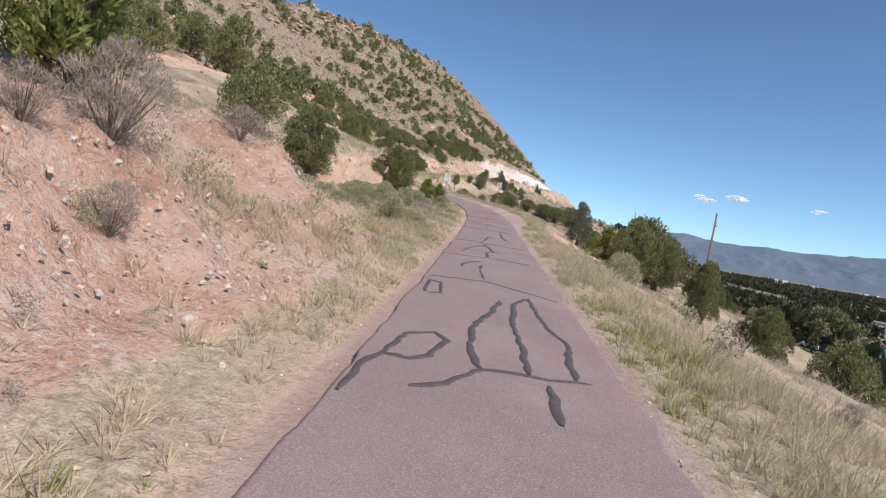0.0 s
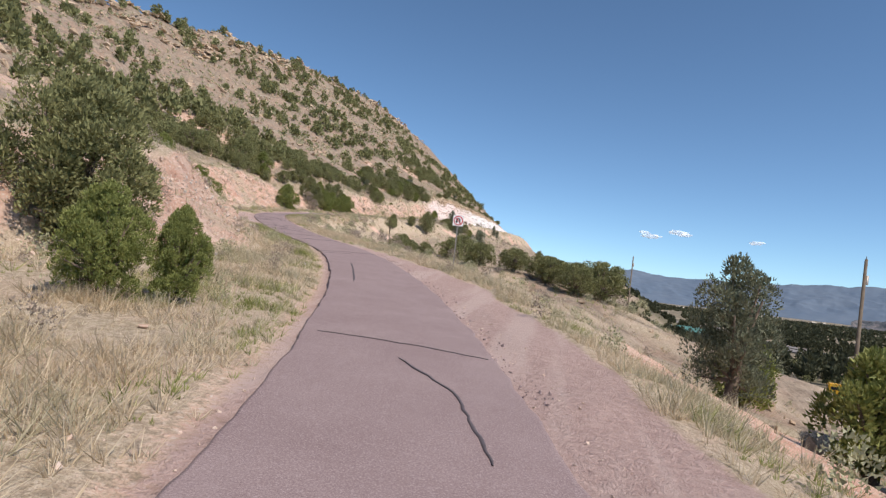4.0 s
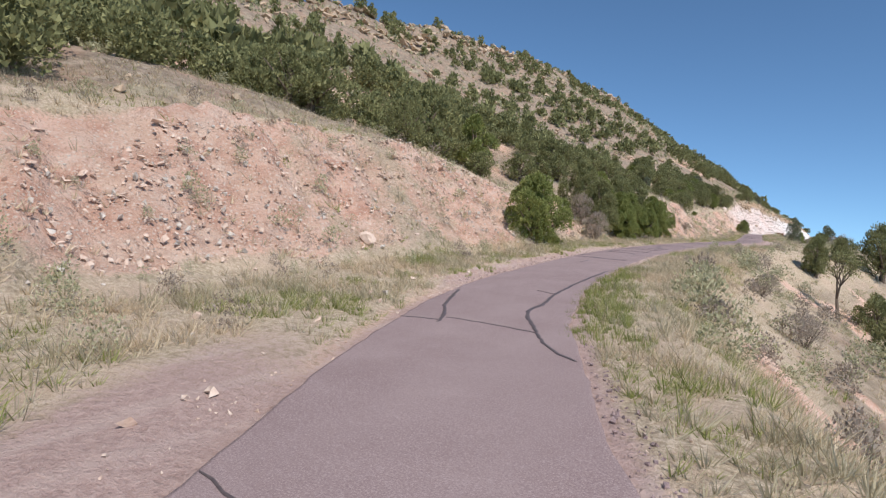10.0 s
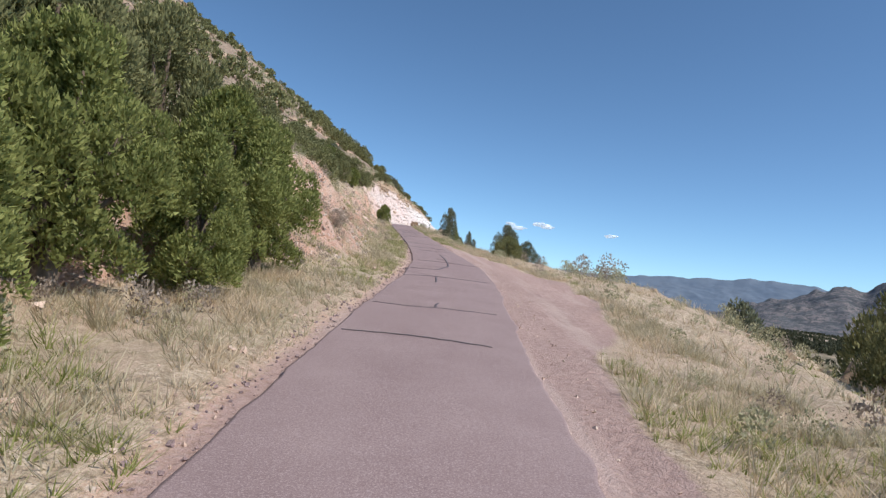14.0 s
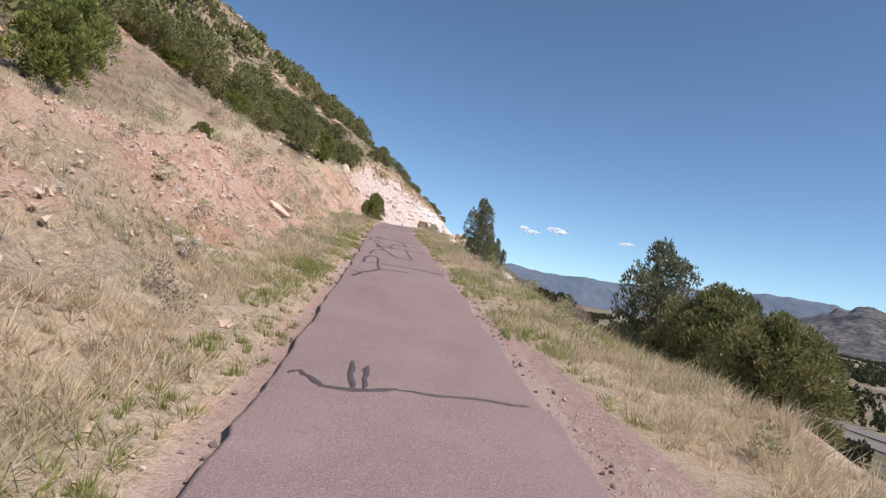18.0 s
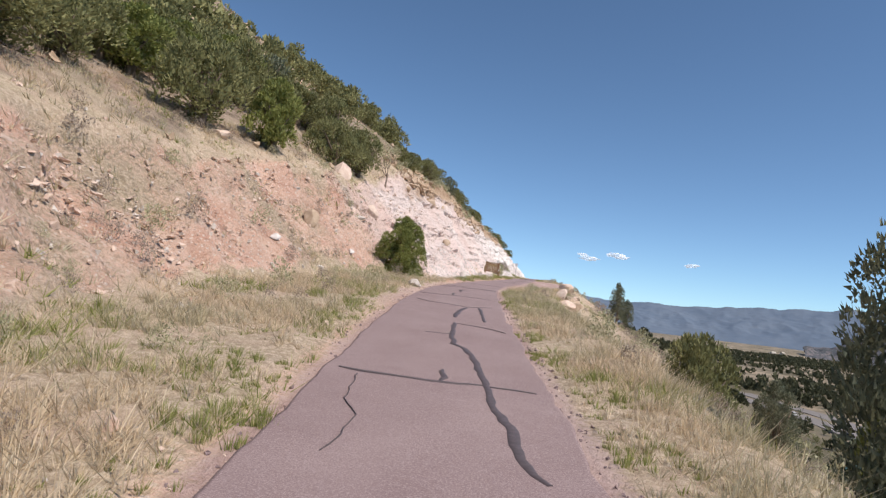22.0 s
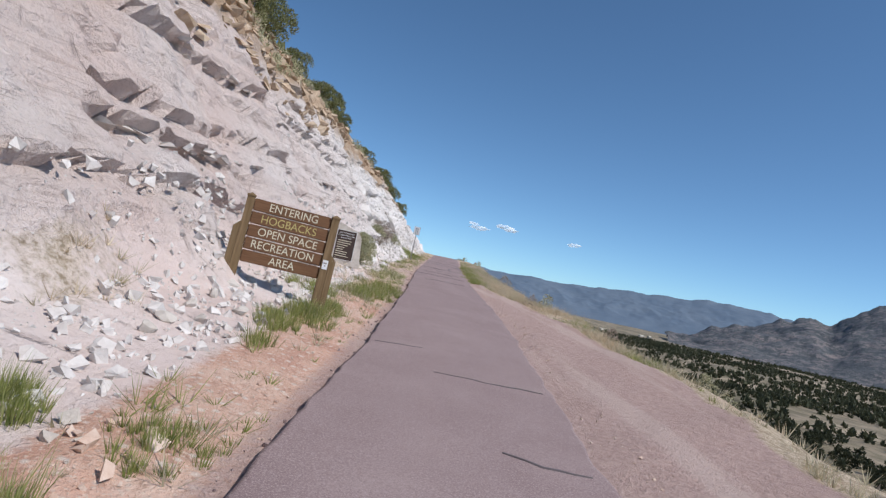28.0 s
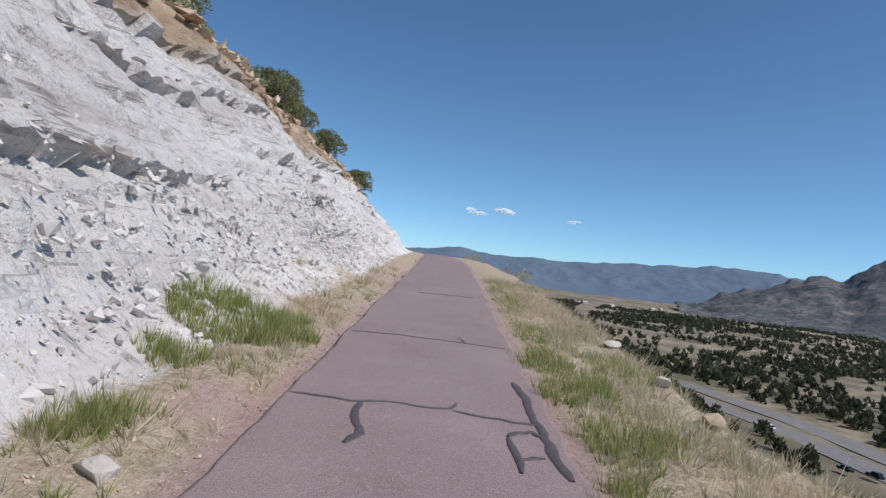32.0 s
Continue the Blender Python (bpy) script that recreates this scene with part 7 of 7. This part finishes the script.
def vehicle(name, x, y, z, turn, paint, length, width, h, cab, label, category):
    """cab: y0, y1 of the cabin along the body, cabin height."""
    root = new(name)
    root.matrix_world = pose(x, y, z, 0, 0, turn)
    hw = width / 2
    box_part("body", root, paint, -hw, hw, -length / 2, length / 2, 0.32, h, bevel=0.10)
    y0, y1, top = cab
    v = [(-hw * .95, y0, h - 0.02), (hw * .95, y0, h - 0.02), (hw * .95, y1, h - 0.02), (-hw * .95, y1, h - 0.02),
         (-hw * .82, y0 + 0.35, top), (hw * .82, y0 + 0.35, top), (hw * .82, y1 - 0.25, top), (-hw * .82, y1 - 0.25, top)]
    part("cabin", mesh_of("cabin", v, [(0, 1, 5, 4), (1, 2, 6, 5), (2, 3, 7, 6), (3, 0, 4, 7), (4, 5, 6, 7)], M_GLASS), root)
    box_part("roof", root, paint, -hw * .84, hw * .84, y0 + 0.33, y1 - 0.23, top, top + 0.06, bevel=0.02)
    for sx in (-hw + 0.08, hw - 0.08):
        for sy in (-length * 0.31, length * 0.31):
            wheel(root, sx, sy, 0.34)
    return tagged(root, label, category)


def ground_at(x, y):
    return float(height(x, y))


vehicle("car", 112, 501, ground_at(112, 501) + 1.1, 5, M_CARDARK, 4.6, 1.85, 0.95, (-1.6, 1.0, 1.5), "dark car driving on the highway", "car")
vehicle("car", 118, 497, ground_at(118, 497) + 1.1, 5, M_CARDARK, 4.8, 1.9, 1.0, (-1.9, 0.8, 1.7), "dark car driving on the highway", "car")
vehicle("car", 120, 545, ground_at(120, 545) + 1.1, 5, M_CARWHITE, 4.5, 1.85, 0.95, (-1.6, 1.0, 1.5), "white car driving on the highway", "car")
vehicle("pickup_truck", 49, 172, ground_at(49, 172), 60, M_CARWHITE, 5.4, 1.9, 1.0, (-0.6, 1.2, 1.75), "white pickup parked on red dirt", "truck")
vehicle("pickup_truck", 46, 134, ground_at(46, 134), 20, M_CARWHITE, 5.4, 1.9, 1.0, (-0.6, 1.2, 1.75), "white pickup parked beside a shed", "truck")
bus = new("school_bus")
bus.matrix_world = pose(55, 176, ground_at(55, 176), 0, 0, 75)
box_part("body", bus, M_YELLOW, -1.2, 1.2, -4.2, 3.0, 0.6, 2.9, bevel=0.18)
box_part("hood", bus, M_YELLOW, -1.0, 1.0, 3.0, 4.4, 0.6, 1.6, bevel=0.12)
box_part("window_band", bus, M_GLASS, -1.215, 1.215, -3.9, 2.6, 1.75, 2.35)
box_part("windscreen", bus, M_GLASS, -1.0, 1.0, 2.95, 3.02, 1.7, 2.5)
for sx in (-1.0, 1.0):
    for sy in (-2.6, 3.3):
        wheel(bus, sx, sy, 0.48)
tagged(bus, "yellow school bus parked on red dirt", "bus")

shed = new("arched_shed")
shed.matrix_world = pose(51, 138, ground_at(51, 138) - 0.2, 0, 0, 35)
v, f = [], []
arcs = [(3.6 * math.cos(radians(a)), 3.4 * math.sin(radians(a))) for a in range(0, 181, 12)]
for yy in (-5, 5):
    v += [(a, yy, b) for a, b in arcs] + [(a * .96, yy, b * .96) for a, b in arcs]
n = len(arcs)
for k in range(n - 1):
    f += [(k, k + 1, 2 * n + k + 1, 2 * n + k), (n + k, 3 * n + k, 3 * n + k + 1, n + k + 1), (k, n + k, n + k + 1, k + 1), (2 * n + k, 2 * n + k + 1, 3 * n + k + 1, 3 * n + k)]
part("vault", mesh_of("vault", v, f, M_TAN, False), shed, "tan arched fabric roof")
v = [(a * .97, 4.9, b * .97) for a, b in arcs]
part("back_wall", mesh_of("back_wall", v, [tuple(range(n))], M_TAN), shed)
tagged(shed, "tan arched shed open at its front", "shed")


def house(x, y, turn, w, d, h, roof, label):
    root = new("house")
    root.matrix_world = pose(x, y, ground_at(x, y) - 0.3, 0, 0, turn)
    box_part("wall", root, M_WALL, -w / 2, w / 2, -d / 2, d / 2, 0, h)
    e = 0.5
    v = [(-w / 2 - e, -d / 2 - e, h), (w / 2 + e, -d / 2 - e, h), (w / 2 + e, d / 2 + e, h), (-w / 2 - e, d / 2 + e, h), (-w / 2 - e, 0, h + 0.3 * d), (w / 2 + e, 0, h + 0.3 * d)]
    v += [(a, b, c + 0.18) for a, b, c in v]
    f = [(0, 1, 5, 4), (2, 3, 4, 5), (6, 10, 11, 7), (8, 11, 10, 9), (0, 6, 7, 1), (2, 8, 9, 3), (0, 4, 10, 6), (4, 3, 9, 10), (1, 7, 11, 5), (5, 11, 8, 2), (0, 3, 2, 1)]
    part("roof", mesh_of("roof", v, f, roof), root)
    for k in (-0.3, 0.05):
        win = box_part("window", root, M_GLASS, k * w, k * w + 1.3, -d / 2 - 0.03, -d / 2 + 0.05, 1.0, 2.2)
        box_part("frame", win, M_CARWHITE, k * w - 0.08, k * w + 1.38, -d / 2 - 0.05, -d / 2 - 0.032, 0.9, 1.0)
    box_part("door", root, M_PLANK, 0.32 * w, 0.32 * w + 1.0, -d / 2 - 0.04, -d / 2 + 0.05, 0.3, 2.4)
    return tagged(root, label, "house")


house(43, 96, 25, 12, 8, 3.0, M_TEAL, "low house with a green metal roof")
house(76, 390, 15, 14, 9, 3.2, M_TEAL, "low house with a teal metal roof")
house(70, 408, 80, 10, 7, 3.0, M_TEAL, "low house with a teal metal roof")

for x, y, w in ((470, 1690, 26), (505, 1735, 34), (560, 1705, 22), (610, 1820, 30), (330, 1560, 24), (760, 1900, 30), (800, 1930, 22)):
    house(x, y, 20, w * 0.45, 9, 4.0, M_WALL, "pale building far off in the valley town")


def utility_pole(x, y, top, lean, label):
    z = ground_at(x, y)
    root = new("utility_pole")
    root.matrix_world = pose(x, y, z - 0.5, 0, lean, 20)
    h = top - z + 0.5
    v, f = [], []
    tube(v, f, (0, 0, 0), (0, 0, h), 0.17, 0.11, 10)
    part("pole", mesh_of("pole", v, f, M_POLE, True), root)
    v, f = [], []
    tube(v, f, (0.2, 0, h - 1.9), (0.2, 0, h - 1.2), 0.13, 0.13, 8)
    part("transformer", mesh_of("transformer", v, f, M_STEEL, True), root)
    v, f = [], []
    tube(v, f, (0, 0, h), (0, 0, h + 0.22), 0.045, 0.03, 6)
    part("insulator", mesh_of("insulator", v, f, M_STEEL), root)
    return tagged(root, label, "utility pole", "utility poles")


utility_pole(16.6, 92.4, 9.3, 1.0, "weathered wooden utility pole on the lower slope")
utility_pole(10.8, 168.0, 12.3, 0.5, "weathered wooden utility pole on the lower slope")
for k, (x, y) in enumerate(((88, 190), (92, 240), (80, 140))):
    utility_pole(x, y, ground_at(x, y) + 9, 0.5, "wooden utility pole by the highway")

# ---- distance ----


def range_mesh(name, crest, r, mat, rough, label, depth=700):
    """A far range along a ring: crest rows are azimuth, elevation in degrees as seen from the road."""
    az = np.arange(crest[0][0], crest[-1][0], 0.12)
    el = curve(crest, 1, az)
    zc = 20 + r * np.tan(np.radians(el))
    jag = rough * fbm(az / 1.6, az * 0, 5, 111)
    rows = []
    for k in range(64):
        t = k / 63
        rad = r - depth * (1 - t)
        xx, yy = -35 + rad * np.sin(np.radians(az)), 170 + rad * np.cos(np.radians(az))
        zz = -16 + (zc + 16) * (t ** 0.9) + jag * t ** 6 + rough * (7 * (0.4 - np.abs(fbm(xx / 230, yy / 230, 6, 112))) + 2.2 * fbm(xx / 70, yy / 70, 4, 113)) * t * (1 - t)
        rows.append((xx, yy, zz))
    X3, Y3, Z3 = [np.stack([q[i] for q in rows], 0) for i in range(3)]
    return tagged(new(name, from_grid(name, X3[:, ::-1].copy(), Y3[:, ::-1].copy(), Z3[:, ::-1].copy(), mat)), label, "mountains", kind="structure")


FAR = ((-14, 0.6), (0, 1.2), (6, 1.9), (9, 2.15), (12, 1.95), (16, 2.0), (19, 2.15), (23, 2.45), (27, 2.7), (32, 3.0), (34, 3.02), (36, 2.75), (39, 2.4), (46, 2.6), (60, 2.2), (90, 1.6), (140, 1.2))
range_mesh("far_mountains", FAR, 4550, M_FAR_HAZED.m, 9.0, "flat-topped mountains on the horizon, blue haze painted into their colour")
NEARR = ((27.0, -0.3), (29.5, 0.2), (31.5, 1.2), (34, 2.1), (36.5, 2.9), (37.6, 3.15), (38.4, 2.95), (40, 4.2), (41.2, 4.9), (43.5, 5.4), (47, 5.6), (52, 5.0), (60, 4.0), (75, 3.0), (100, 1.5))
range_mesh("rocky_mountains", NEARR, 2750, M_ROCKY_HAZED.m, 16.0, "dark rocky mountains with painted blue-grey haze, spotted with trees", 800)

# three small clouds
M_CLOUD_GLOW = Mat("cloud", 1.0)
M_CLOUD_GLOW.b.inputs["Base Color"].default_value = (0.9, 0.92, 0.95, 1)
# added glow stands in for scattered sunlight and lifts the dark undersides
M_CLOUD_GLOW.b.inputs["Emission Color"].default_value = (0.80, 0.90, 1.0, 1)
M_CLOUD_GLOW.b.inputs["Emission Strength"].default_value = 0.3
M_CLOUD_GLOW.link(M_CLOUD_GLOW.ramp(M_CLOUD_GLOW.noise(0.02, 5, 0.7), (0.35, (0.15, 0.15, 0.15)), (0.65, (0.75, 0.75, 0.75))), M_CLOUD_GLOW.b.inputs["Alpha"])
for az, el, wid, seed in ((10.0, 5.45, 95, 1), (9.5, 5.75, 60, 5), (12.35, 5.95, 105, 2), (12.9, 5.75, 70, 4), (18.7, 5.55, 75, 3)):
    bm = bmesh.new()
    bmesh.ops.create_icosphere(bm, subdivisions=4, radius=1)
    for vt in bm.verts:
        vt.co *= 1 + 0.55 * noise.fractal(vt.co * 1.7 + Vector((seed * 7, 0, 0)), 0.8, 2.0, 5)
        vt.co = Vector((vt.co.x * wid * 0.6, vt.co.y * 40, vt.co.z * wid * 0.14))
    me = bpy.data.meshes.new("cloud")
    bm.to_mesh(me)
    bm.free()
    me.materials.append(M_CLOUD_GLOW.m)
    me.polygons.foreach_set("use_smooth", np.ones(len(me.polygons), bool))
    R4 = 4780
    ob = new("cloud", me)
    ob.matrix_world = pose(-35 + R4 * math.sin(radians(az)), 170 + R4 * math.cos(radians(az)), 20 + R4 * math.tan(radians(el)), 0, -4 + 3 * (seed % 3), -az)
    tagged(ob, "small white wisp of cloud", "cloud", kind="structure")
